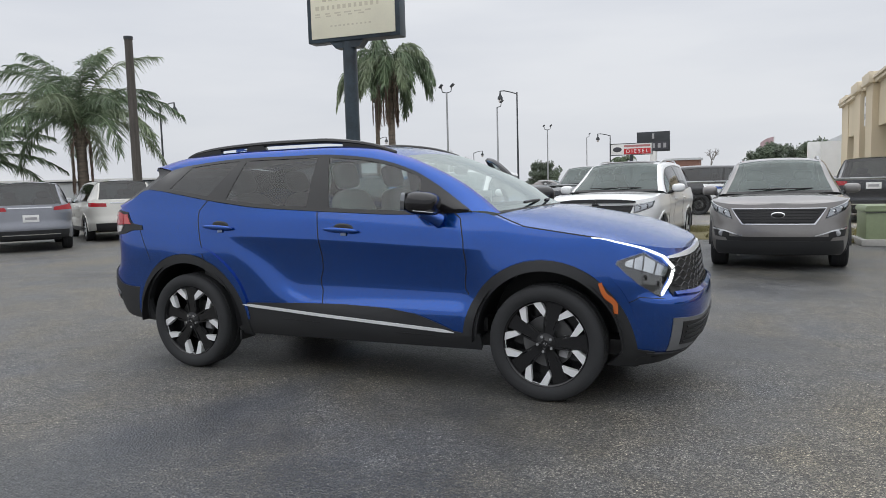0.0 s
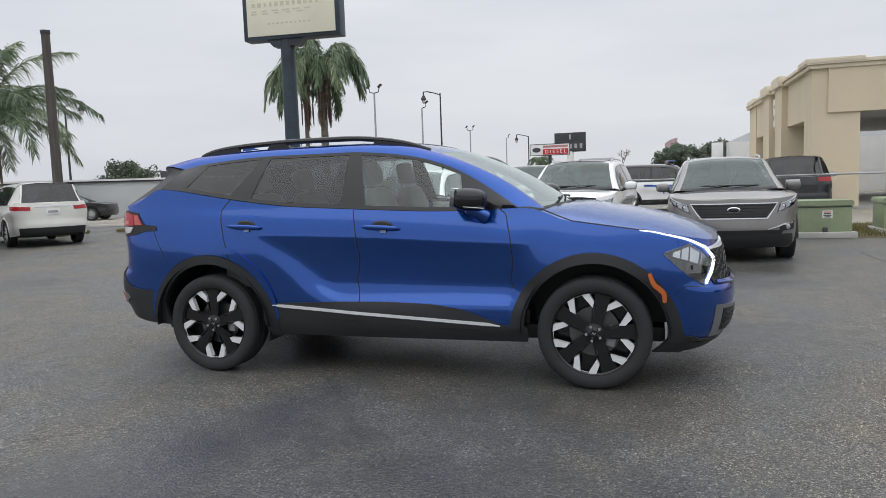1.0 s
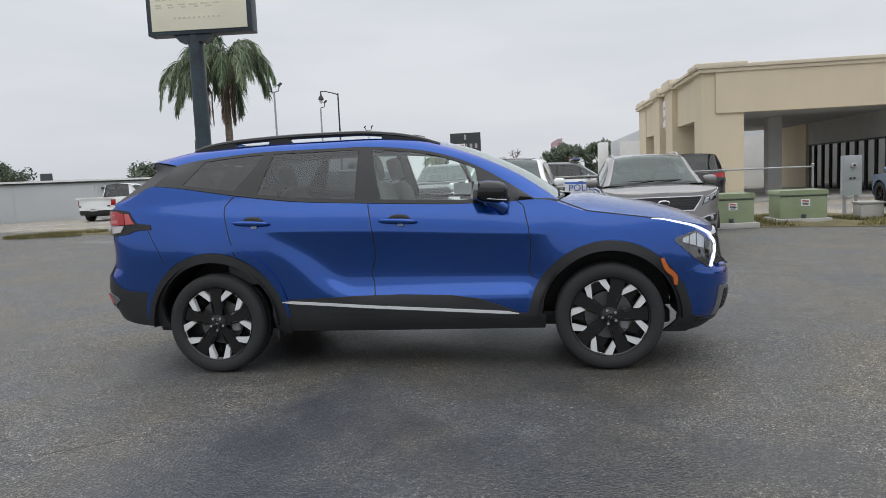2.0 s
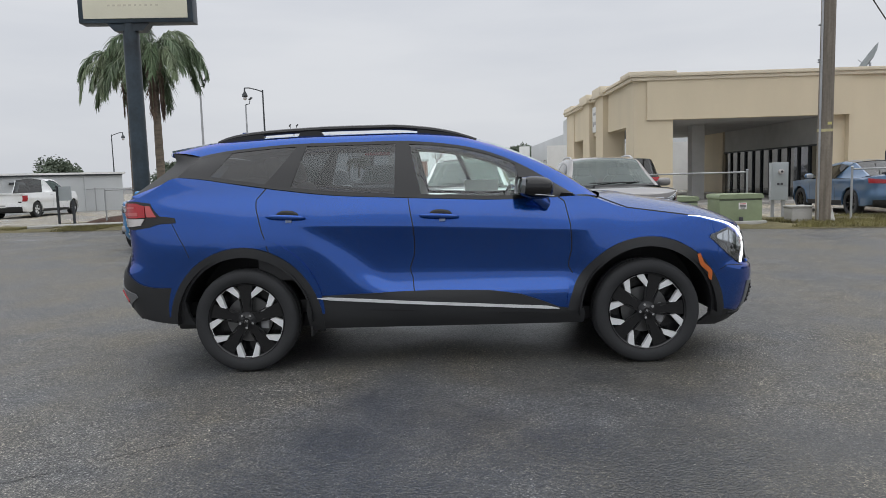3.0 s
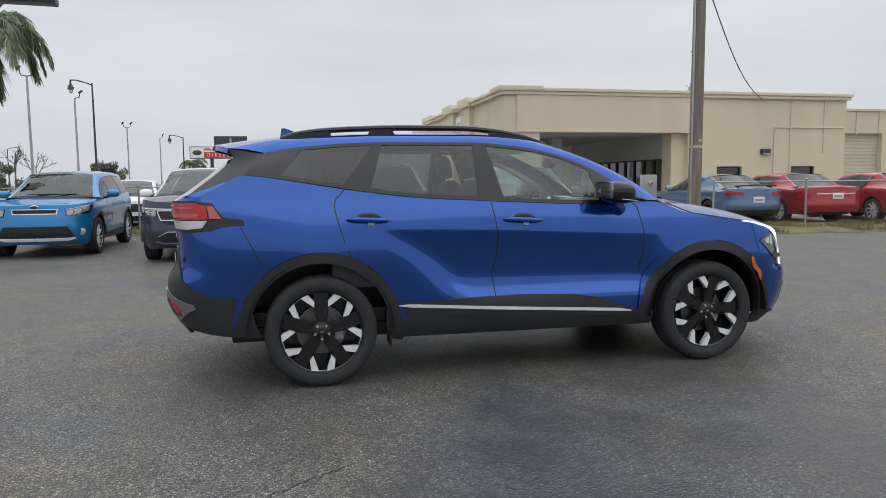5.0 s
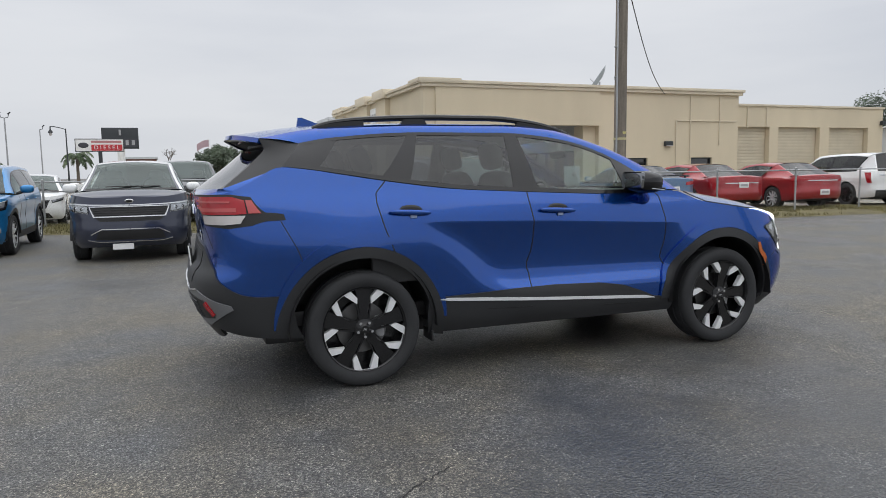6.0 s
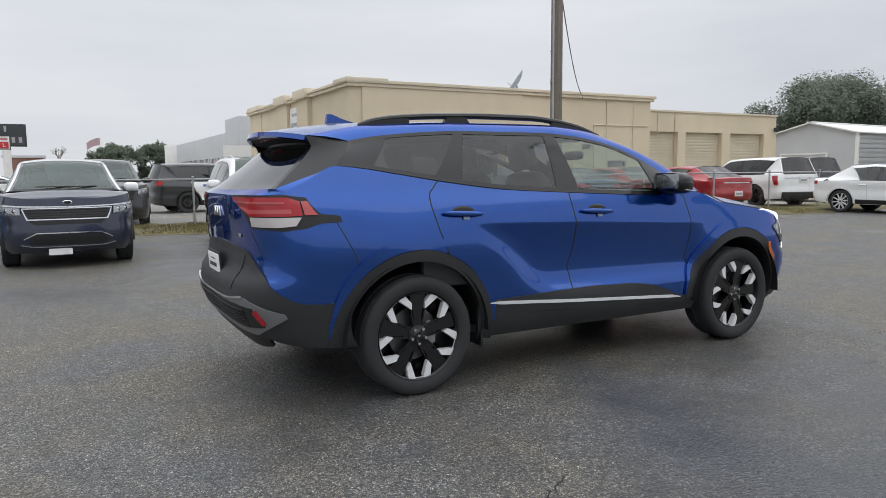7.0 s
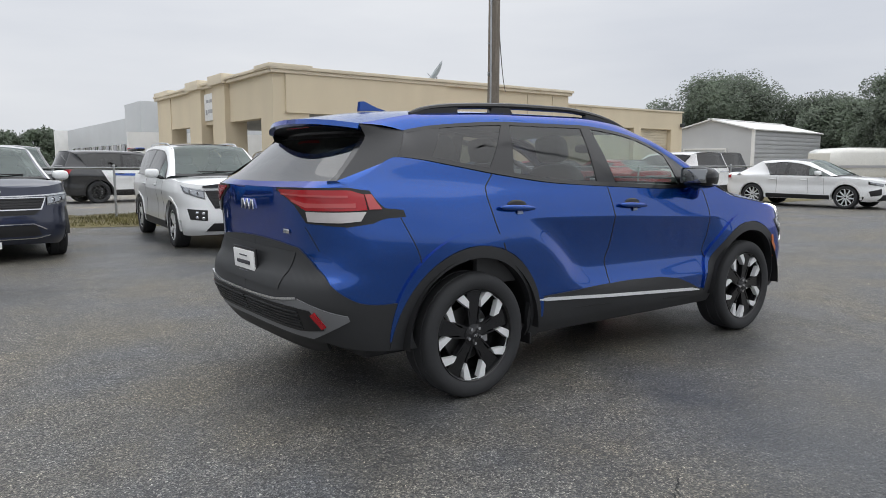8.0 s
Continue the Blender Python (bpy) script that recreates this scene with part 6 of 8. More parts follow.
part("strand", tube([(8.46 + 9.7 * k / 20, 10.4 + 10.5 * k / 20, 6.45 - 1.85 * k / 20 - 0.6 * math.sin(math.pi * k / 20)) for k in range(21)], 0.016, 5), M["black"], drop)
p2 = wood_pole(-17.0, 13.4, 6.6, 0.165, "dark bare wooden pole without wires", (0, 0), "old_pole")
wood_cap = part("pole_cap", tube([(0, 0, 6.56), (0, 0, 6.66)], 0.155, 12), M["lamp_black"], p2)


def street_lamp(x, y, h, arm=-1.0, k=1.0):
    """A dark lamp post with a bracket arm and a bell-shaped head."""
    p = thing("street_lamp", "dark steel street lamp with a bracket arm and bell head", "street lamp", pose(x, y, 0), "street lamps")
    part("post", tube([(0, 0, 0), (0, 0, h * 0.5), (0, 0, h)], [0.16 * k, 0.12 * k, 0.09 * k], 8), M["lamp_black"], p)
    w = 2.3 * k * arm
    part("arm", tube([(0, 0, h * 0.985), (w * 0.3, 0, h * 0.985 + 0.25 * k), (w * 0.75, 0, h + 0.32 * k), (w, 0, h + 0.32 * k)], 0.07 * k, 6), M["lamp_black"], p)
    head = part("head", moved(spun([(0.08 * k, 0.0), (0.12 * k, -0.5 * k), (0.34 * k, -0.85 * k), (0.36 * k, -1.1 * k)], 12), pose(w, 0, h + 0.35 * k, 90, 0, 0) @ pose(0, 0, 0, 180, 0, 0) @ pose(0, 0, 0, 180, 0, 0)), M["lamp_black"], p)
    part("globe", blob(w, 0, h - 0.95 * k, 0.5 * k, 0.5 * k, 0.55 * k, 2, 10, 8), M["clear_lens"], head)


for x, y, h, arm, k in ((-14.8, 50.7, 8.6, -1, 0.62), (-47.5, 45.3, 9.2, 1, 0.76), (-12.3, 78.7, 6.5, -1, 0.62), (-21.6, 39.3, 4.65, 1, 0.32), (-36.7, 98.2, 6.1, 1, 0.62)):
    street_lamp(x, y, h, arm, k)


def lot_lamp(x, y, h, heads):
    """A slim parking lot light with one or two flood heads."""
    p = thing("lot_light", "slim grey parking lot light with flood heads", "street lamp", pose(x, y, 0), "lot lights")
    part("post", tube([(0, 0, 0), (0, 0, h)], [h * 0.012, h * 0.008], 8), M["steel"], p)
    s = h * 0.045
    for d in heads:
        part("bracket", tube([(0, 0, h), (d * s * 0.9, 0, h + s * 0.2), (d * s * 1.1, 0, h + s * 1.2)], s * 0.1, 6), M["lamp_black"], p)
        part("head", moved(box(0, 0, 0, s * 0.9, s * 0.8, s * 0.28, s * 0.05), pose(d * s * 1.2, 0, h + s * 1.35, 0, -40 if d > 0 else -50, 0)), M["lamp_black"], p)


for x, y, h, heads in ((7.26, -5.26, 9.4, (-1, 1)), (-13.6, 33.2, 6.6, (-1, 1)), (-14.5, 44.8, 6.85, (1,)), (-13.4, 54.8, 5.75, (-1, 1)), (-13.9, 73.3, 6.05, (1,))):
    lot_lamp(x, y, h, heads)


def far_signs():
    s = thing("dark_billboard", "dark electronic billboard on a white post", "sign", pose(-6.85, 73.75, 0))
    part("post", tube([(0, 0, 0), (0, 0, 4.25)], 0.36, 10), M["white_trim"], s)
    part("panel", box(0, -0.1, 5.25, 3.4, 0.3, 2.1, 0.03), M["lamp_black"], s)
    part("grey_strip", box(0, -0.27, 4.8, 3.1, 0.04, 0.85), M["ink"], s)
    for k in range(4):
        part("pale_bar", box(-0.52 + 0.57 * k, -0.3, 4.82, 0.28, 0.03, 0.5), M["grey_bar"], s)
    part("pale_mark", box(0, -0.27, 5.83, 0.2, 0.04, 0.55), M["grey_bar"], s)
    s = thing("roadside_sign", "white and red roadside sign on a dark post", "sign", pose(-8.3, 67.9, 0))
    part("post", tube([(0, 0, 0), (0, 0, 3.8)], 0.17, 10), M["lamp_black"], s)
    board = part("board", box(0, -0.05, 4.32, 4.0, 0.22, 1.1, 0.03), M["white"], s)
    part("board_frame", joined(box(0, -0.05, 4.89, 4.1, 0.26, 0.06), box(0, -0.05, 3.76, 4.1, 0.26, 0.06), box(-2.02, -0.05, 4.32, 0.06, 0.26, 1.1), box(2.02, -0.05, 4.32, 0.06, 0.26, 1.1)), M["lamp_black"], s)
    part("red_band", box(0.6, -0.17, 4.10, 2.6, 0.03, 0.56), M["red_print"], board)
    letters("D I E S E L", 0.5, pose(0.6, -0.195, 4.10), M["white"], board)
    part("oval_mark", blob(-1.35, -0.17, 4.32, 0.88, 0.06, 0.5, 2, 16, 8), M["ink"], board)
    part("upper_bar", box(0.58, -0.17, 4.64, 2.55, 0.03, 0.2), plain("red_outline", (0.45, 0.2, 0.2), 0.5), board)
    s = thing("flag_pole", "striped flag hanging from a thin white pole", "flag", pose(9.0, 215, 0))
    part("pole", tube([(0, 0, 0), (0, 0, 12.2)], 0.11, 6), M["white_trim"], s)
    wave = lambda a, b: (-0.1 - 3.4 * a, 0.5 * math.sin(5 * a), 12.0 - 2.0 * b - 1.5 * a * a)
    part("flag", grid(wave, 14, 6), plain("flag_cloth", (0.50, 0.36, 0.38), 0.8), s)
    s = thing("brick_building", "low red-brown building in the distance", "building", pose(-6.4, 105, 0))
    part("wall", box(0, 2, 1.95, 4.7, 4, 3.9), surface("red_brown_wall", (0.24, 0.13, 0.1), 0.8), s)
    part("roof", box(0, 2, 4.05, 5.1, 4.4, 0.3), M["grey_wall"], s)


far_signs()


def green_box(x, y, turn):
    s = thing("transformer_cabinet", "green steel electrical cabinet with a warning label on a concrete pad", "electrical cabinet", pose(x, y, 0, 0, 0, turn), "green cabinets")
    part("pad", box(0, 0, 0.06, 1.12, 1.05, 0.12, 0.02), M["concrete"], s)
    body = part("cabinet", box(0, 0, 0.37, 0.96, 0.86, 0.54, 0.02), M["green_steel"], s)
    part("lid", slab([(-0.50, 0.63), (0.50, 0.63), (0.50, 0.69), (0.47, 0.73), (-0.47, 0.73), (-0.50, 0.69)], -0.46, 0.46), M["green_steel"], s)
    part("lid_groove", box(0, -0.437, 0.605, 0.96, 0.012, 0.012), M["ink"], s)
    lab = part("warning_label", box(0.04, -0.434, 0.46, 0.18, 0.006, 0.15, 0.002), M["white"], s, "white paper warning label")
    for z, w, m in ((0.508, 0.14, "red_print"), (0.475, 0.13, "ink"), (0.443, 0.14, "ink"), (0.413, 0.10, "ink")):
        part("print", box(0.04, -0.440, z, w, 0.004, 0.018), M[m], lab)
    part("padlock", box(0, -0.45, 0.16, 0.09, 0.05, 0.10, 0.015), M["ink"], s)


green_box(4.93, 10.3, 3)
green_box(6.62, 10.9, -2)
s_ = thing("cable_pedestal", "low pale grey concrete cable pedestal beside the pole", "electrical cabinet", pose(7.95, 10.75, 0))
part("cabinet", box(0.08, 0, 0.19, 0.46, 0.44, 0.38, 0.03), M["concrete"], s_)
part("lid", box(0.08, 0, 0.40, 0.50, 0.48, 0.05, 0.02), M["concrete"], s_)
s_ = thing("meter_cabinet", "grey electric meter cabinet with a round glass meter on posts", "electrical cabinet", pose(8.6, 13.0, 0, 0, 0, -8))
part("cabinet", box(0, 0, 0.95, 0.42, 0.22, 0.98, 0.012), M["grey_enamel"], s_)
part("cover", box(0, -0.115, 1.12, 0.37, 0.02, 0.56, 0.006), M["grey_enamel"], s_)
part("meter", moved(spun([(0.001, -0.10), (0.06, -0.09), (0.072, -0.04), (0.072, 0.0)], 20), pose(0.02, -0.12, 1.2)), M["clear_lens"], s_)
part("meter_face", moved(spun([(0.001, -0.105), (0.03, -0.104)], 12), pose(0.02, -0.12, 1.2)), M["ink"], s_)
for x in (-0.04, 0.04):
    part("print", box(x, -0.128, 0.88, 0.055, 0.006, 0.05), M["ink"], s_)
for x in (-0.13, 0.13):
    part("leg", box(x, 0.04, 0.24, 0.08, 0.05, 0.48), M["steel"], s_)
s_ = thing("board_frame", "small grey board on two dark posts", "sign", pose(-12.65, 17.2, 0, 0, 0, -8))
part("post", box(-0.24, 0, 0.70, 0.06, 0.06, 1.4), M["lamp_black"], s_)
part("post", box(0.26, 0.06, 0.46, 0.06, 0.06, 0.92), M["lamp_black"], s_)
part("panel", box(0.01, 0.03, 1.15, 0.46, 0.04, 0.46), M["grey_enamel"], s_)
s_ = thing("covered_trailer", "long cream-white trailer parked under the trees", "trailer", pose(38.0, 12.8, 0, 0, 0, -20))
part("body", blob(0, 0, 1.28, 8.4, 2.2, 1.75, 6), M["p_pearl"], s_)
part("stripe", box(0, -1.11, 1.15, 7.7, 0.03, 0.12), M["grey_bar"], s_)
for x in (-2.4, 2.4):
    part("wheel", moved(spun([(0.001, -0.12), (0.34, -0.12), (0.34, 0.12), (0.001, 0.12)], 20), pose(x, -0.9, 0.34)), M["rubber"], s_)


# ---- parked cars ----
def car_spec(L, W, H, wb, fo, hood, cowl_z, belt, cowl_dx, head_dx, roof_end, tail_z, glass_end, wheel="ten", tyre=0.35, rim=0.235, rise=0.05, deck=None, roof_mat=None, square=2.8, tint=None):
    """The shape of an everyday car. fo: front overhang; cowl_dx, head_dx: cowl and screen top, behind the front axle; roof_end, glass_end: before the tail."""
    w = W / 2
    xh, xF = wb / 2, wb / 2 + fo
    xR = xF - L
    xc, xt = xh - cowl_dx, xh - head_dx
    xe, xg = xR + roof_end, xR + glass_end
    tint = tint or M["pane_quarter"]
    top = [(xR, tail_z), (xR + 0.22, tail_z + (0.03 if deck is None else 0.0))]
    if deck is None:
        top += [(xg + 0.35, belt + rise), (xg + 1.0, belt + rise * 0.6)]
    else:
        top += [(deck - 0.3, belt - 0.01), (deck + 0.25, belt + rise * 0.6)]
    top += [(xh - 1.35, belt), (xc - 0.05, belt - 0.02), (xc + 0.30, (cowl_z + hood) / 2 + 0.03), (xF - 0.35, hood + 0.05), (xF - 0.04, hood)]
    re, rr = 0.615 * w / 0.93, 0.69 * w / 0.93
    mid_x = (xt + xe) / 2
    s = dict(
        xr=[(0.25, xR + 0.14), (0.40, xR + 0.03), (0.55, xR), (0.75, xR + 0.03), (1.0, xR + 0.05), (1.3, xR + 0.10)],
        xf=[(0.18, xF - 0.16), (0.34, xF - 0.03), (0.50, xF), (0.68, xF - 0.015), (0.85, xF - 0.05), (1.2, xF - 0.10)],
        prof=[(0.2, w * 0.90), (0.32, w * 0.955), (0.5, w * 0.975), (0.66, w * 0.968), (0.85, w * 0.995), (0.92, w), (1.0, w * 0.985), (1.15, w * 0.945), (1.4, w * 0.88)],
        plan=[(xR, 0.95), (xR + 0.6, 0.99), (0, 1.0), (xF - 0.7, 0.99), (xF, 0.94)],
        flares=[(-xh, 0.75, 0.45, 0.2, 0.014), (xh, 0.75, 0.45, 0.2, 0.014)],
        door=(-xh - 0.1, -xh + 0.4, xh - 0.6, xh), Lr=0.42, Lf=0.55, nr=square, nf=square - 0.1, ztop=top,
        zbot=[(xR, 0.36), (xR + 0.4, 0.30), (-xh, 0.26), (xh, 0.25), (xF - 0.3, 0.22), (xF, 0.25)], crease=[(xR, 0.93), (xF, 0.86)], crease_ref=0.92,
        hubs=(-xh, xh), hub_z=tyre, arch=tyre + 0.055, track=w - 0.135, tyre_r=tyre, rim_r=rim, tyre_w=0.225, wheel=wheel, wheel_turn=(10, 27),
        rail=[(xe + 0.10, rr, H - 0.15), (xe + 0.6, rr, H - 0.115), (mid_x, rr, H - 0.105), (xt - 0.15, rr, H - 0.15), (xt + (xc - xt) * 0.42, rr + 0.06 * w, (H - 0.17) * 0.56 + belt * 0.44), (xc - 0.12, w * 0.93, belt - 0.01)],
        edge=[(xe, re, H - 0.075), (xe + 0.55, re, H - 0.045), (mid_x, re, H - 0.04), (xt, re, H - 0.085), (xt + (xc - xt) * 0.5, re + 0.07 * w, (H - 0.085) * 0.52 + cowl_z * 0.48), (xc, w * 0.84, cowl_z)],
        mid=[(xe - 0.06, H - 0.03), (xe + 0.55, H - 0.002), (mid_x, H), (xt + 0.09, H - 0.04), (xt + (xc - xt) * 0.5 + 0.15, (H - 0.03) * 0.52 + cowl_z * 0.48), (xc + 0.17, cowl_z)],
        screen=3, cowl=xc - 0.02, crown=[(xc, cowl_z), (xc + 0.4, cowl_z - 0.02), (xF - 0.5, hood + 0.12), (xF - 0.15, hood + 0.045), (xF, hood)],
        hood_shift=lambda x: 0.15 * (1 - step(xc, xc + 0.5, x)),
        rear_edge=[(xe - 0.01, re, H - 0.085), ((xe + xg) / 2, re + 0.05 * w, (H - 0.085) * 0.5 + tail_z * 0.5), (xg, re + 0.11 * w, tail_z + 0.02)],
        rear_mid=[(xe - 0.07, H - 0.045), ((xe + xg) / 2 - 0.09, (H - 0.045) * 0.5 + tail_z * 0.5), (xg - 0.10, tail_z + 0.02)],
        d_front=[(xe + 0.10, rr, H - 0.15), (xe + 0.30, rr + 0.10 * w, (H - 0.15) * 0.5 + belt * 0.5), (xe + 0.42 if deck is None else xe + 0.5, w * 0.93, belt + rise), (xg + 0.15, w * 0.92, belt + rise * 0.5)],
        d_rear=[(xe, re, H - 0.08), (xe * 0.72 + xg * 0.28, re + 0.028 * w, H - 0.085 - (H - 0.1 - tail_z) * 0.28), (xe * 0.4 + xg * 0.6, re + 0.066 * w, H - 0.085 - (H - 0.1 - tail_z) * 0.6), (xg, re + 0.11 * w, tail_z + 0.02)],
        belt_range=(xe + 0.40, xc - 0.16), pane_front=M["pane_far"], pane_rear=tint, roof_mat=roof_mat, trim_mat=M["gloss_black"],
        ends=(xR, xF), width=w, height=H, tail=tail_z, hood_z=hood, belt=belt,
    )
    a, b_, c, d = xe + 0.42, xh - 2.05 if deck is None else -xh + 0.75, xh - 1.1, xc - 0.14
    b_ = max(b_, a + 0.5)
    s["panes"] = [("rear_door_pane", tint, b_, c - 0.05, b_ + 0.06, c - 0.12, 0.0), ("centre_post", M["gloss_black"], c - 0.05, c + 0.05, c - 0.12, c - 0.03, 0.003), ("front_door_pane", M["pane_far"], c + 0.05, d, c - 0.03, d, 0.0),
                  ("rear_post", M["gloss_black"], b_ - 0.07, b_, b_ - 0.02, b_ + 0.06, 0.003), ("quarter_pane", tint, a, b_ - 0.07, xe + 0.16, b_ - 0.02, 0.0)]
    if deck is None:
        s["shelf"] = w * 0.86
    else:
        s["deck"] = deck
        s["deck_crown"] = [(xR, tail_z), (xR + 0.15, tail_z + 0.045), (xg, tail_z + 0.05), (deck, tail_z + 0.04)]
    return s


def add_common(car, shape, s, colour, clad=False):
    """Mirrors, handles, seams, sills, cabin and plates that every parked car has."""
    xR, xF = s["ends"]
    w, belt = s["width"], s["belt"]
    xm = s["belt_range"][1] - 0.28
    for sg in (-1, 1):
        mir = part("door_mirror", blob(xm, sg * (w + 0.09), belt + 0.08, 0.14, 0.23, 0.15, 3, 14, 10), s.get("mirror_mat") or colour, car)
        part("mirror_glass", box(xm - 0.066, sg * (w + 0.09), belt + 0.085, 0.016, 0.18, 0.11, 0.02), M["silver"], mir)
        part("mirror_stalk", tube([(xm, sg * (w + 0.02), belt + 0.04), (xm + 0.05, sg * (w - 0.06), belt)], 0.03, 8), M["black"], mir)
        xh = s["hubs"][1]
        for x in (xh - 1.2, xh - 2.15):
            part("door_handle", blob(x, sg * (shape.half(x, belt - 0.12) + 0.012), belt - 0.12, 0.22, 0.03, 0.03, 3, 12, 6), colour, car)
    xh = s["hubs"][1]
    for x in (xh - 0.62, xh - 1.08, xh - 2.02):
        strips("door_seam", shape, "s", [(x, 0.36), (x, shape.ztop(x) - 0.01)], [0.006, 0.006], M["black"], car, 0.002, 0.004, 8)
    panels("sill_trim", shape, "s", [(-xh + 0.45, 0.27), (xh - 0.45, 0.26)], [(-xh + 0.45, 0.40), (xh - 0.45, 0.38)], M["cladding"] if clad else M["black"], car, 0.006, 0.02, 12, 3)
    if clad:
        for hx in s["hubs"]:
            def arch(a, b, hx=hx):
                t = radians(-10 + 200 * a)
                r = s["arch"] - 0.004 + 0.06 * b
                return tuple(shape.on("s", hx + r * math.cos(t), max(0.24, s["hub_z"] + r * math.sin(t))))
            for g in both(arch):
                part("wheel_arch_trim", sheet(g, 20, 2, 0.012, 0.04), M["cladding"], car)
    if not clad:
        for hx in s["hubs"]:
            def lip(a, b, hx=hx):
                t = radians(-8 + 196 * a)
                r = s["arch"] - 0.006 + 0.055 * b
                return tuple(shape.on("s", hx + r * math.cos(t), max(0.25, s["hub_z"] + r * math.sin(t))))
            for g in both(lip):
                part("arch_lip", sheet(g, 22, 2, 0.013, 0.04), colour, car, centre=(0, 0, 0.6))
    part("headliner", grid(lambda a, b: tuple(Vector(shape.top(0.15 + a * (s["screen"] - 0.1), (2 * b - 1) * 0.95)) - Vector((0, 0, 0.035))), 8, 8), M["lining"], car)
    part("dashboard", blob(s["cowl"] - 0.22, 0, belt - 0.08, 0.5, w * 1.6, 0.24, 4, 14, 8), M["black"], car)
    for x in (xh - 1.35, xh - 2.2):
        for sg in (-1, 1):
            seat = part("seat", blob(x, sg * 0.37, belt - 0.15, 0.16, 0.5, 0.75, 4, 12, 8), M["fabric"], car)
            part("headrest", blob(x - 0.05, sg * 0.37, belt + 0.29, 0.1, 0.26, 0.18, 3, 10, 8), M["fabric"], seat)
    for y0, y1 in ((-0.55, 0.1), (0.02, 0.6)):
        e = len(s["edge"]) - 1
        pts = [tuple(Vector(shape.top(e - 0.16, y0 + (y1 - y0) * i / 6)) + Vector((0.02 - 0.05 * i / 6, 0, 0.02))) for i in range(7)]
        part("wiper", tube(pts, 0.010, 5), M["black"], car)


def face(car, shape, s, grille, lamp, lower, fogs=None, badge=None, bar=None, grille_frame=None, lamp_mat=None):
    """Front of a car: grille (half width low and high, z low and high), lamps, lower intake, fog lamps, badge."""
    yl, yh, z0, z1 = grille
    if grille_frame:
        panels("grille_frame", shape, "f", [(-yl - 0.018, z0 - 0.016), (yl + 0.018, z0 - 0.016)], [(-yh - 0.018, z1 + 0.014), (yh + 0.018, z1 + 0.014)], grille_frame, car, 0.006, 0.012, 16, 3, "", False)
    panels("grille", shape, "f", [(-yl, z0), (yl, z0)], [(-yh, z1), (yh, z1)], M["black"], car, 0.010, 0.01, 16, 4, "", False)
    n = max(2, int((z1 - z0) / 0.035))
    for k in range(n):
        z = z0 + (z1 - z0) * (k + 0.5) / n
        y = yl + (yh - yl) * (k + 0.5) / n
        strips("grille_bar", shape, "f", [(0.005, z), (y * 0.95, z)], [0.009, 0.009], M["alloy_dark"], car, 0.016, 0.01, 10)
    low, high = lamp
    panels("headlamp_hollow", shape, "f", low, high, M["gloss_black"], car, 0.006, 0.012, 12, 4)
    (la, lb), (ha, hb) = (low[0], low[-1]), (high[0], high[-1])
    mixp = lambda p, q, k: (p[0] + (q[0] - p[0]) * k, p[1] + (q[1] - p[1]) * k)
    spot = lambda u, v: mixp(mixp(la, lb, u), mixp(ha, hb, u), v)
    panels("headlamp_reflector", shape, "f", [spot(0.06, 0.14), spot(0.94, 0.30)], [spot(0.06, 0.80), spot(0.94, 0.86)], M["lamp_grey"], car, 0.008, 0.006, 10, 4)
    for k in (0.30, 0.66):
        q = spot(k, 0.46)
        r = min(0.034, abs(spot(k, 1.0)[1] - spot(k, 0.0)[1]) * 0.30)
        for sg in (-1, 1):
            p = shape.on("f", sg * q[0], q[1])
            bowl = part("headlamp_bowl", blob(p.x + 0.004, p.y, p.z, 0.016, r * 2.2, r * 2, 2, 16, 6), M["gloss_black"], car)
            part("projector", blob(p.x + 0.009, p.y, p.z, 0.014, r * 1.3, r * 1.2, 2, 12, 6), lamp_mat or M["reflector"], bowl)
    strips("headlamp_rim", shape, "f", [spot(0.03, 0.92), spot(0.97, 0.94)], [0.006, 0.010], M["machined"], car, 0.012, 0.006, 10)
    panels("headlamp_lens", shape, "f", low, high, M["lens"], car, 0.016, 0.0, 12, 4)
    if lower:
        yl, yh, z0, z1 = lower
        panels("lower_intake", shape, "f", [(-yl, z0), (yl, z0)], [(-yh, z1), (yh, z1)], M["black"], car, 0.007, 0.01, 16, 4, "", False)
    if fogs:
        y, z, r = fogs
        for sg in (-1, 1):
            p = shape.on("f", sg * y, z)
            part("fog_lamp", blob(p.x + 0.002, p.y, p.z, 0.018, r * 2, r * 1.7, 2.2, 12, 8), M["lamp_grey"], car)
    if badge:
        z, k = badge
        p = shape.on("f", 0.001, z)
        oval = part("badge", blob(p.x + 0.012, 0, z, 0.022, 0.14 * k, 0.07 * k, 2.2, 16, 8), M["chrome"], car)
        part("badge_field", blob(p.x + 0.018, 0, z, 0.022, 0.115 * k, 0.05 * k, 2.2, 16, 8), M["black"], oval)
    if bar:
        z, y, h, m = bar
        strips("bumper_bar", shape, "f", [(0.005, z), (y * 0.8, z), (y, z + 0.02)], [h, h, h * 0.6], m, car, 0.018, 0.02, 14)


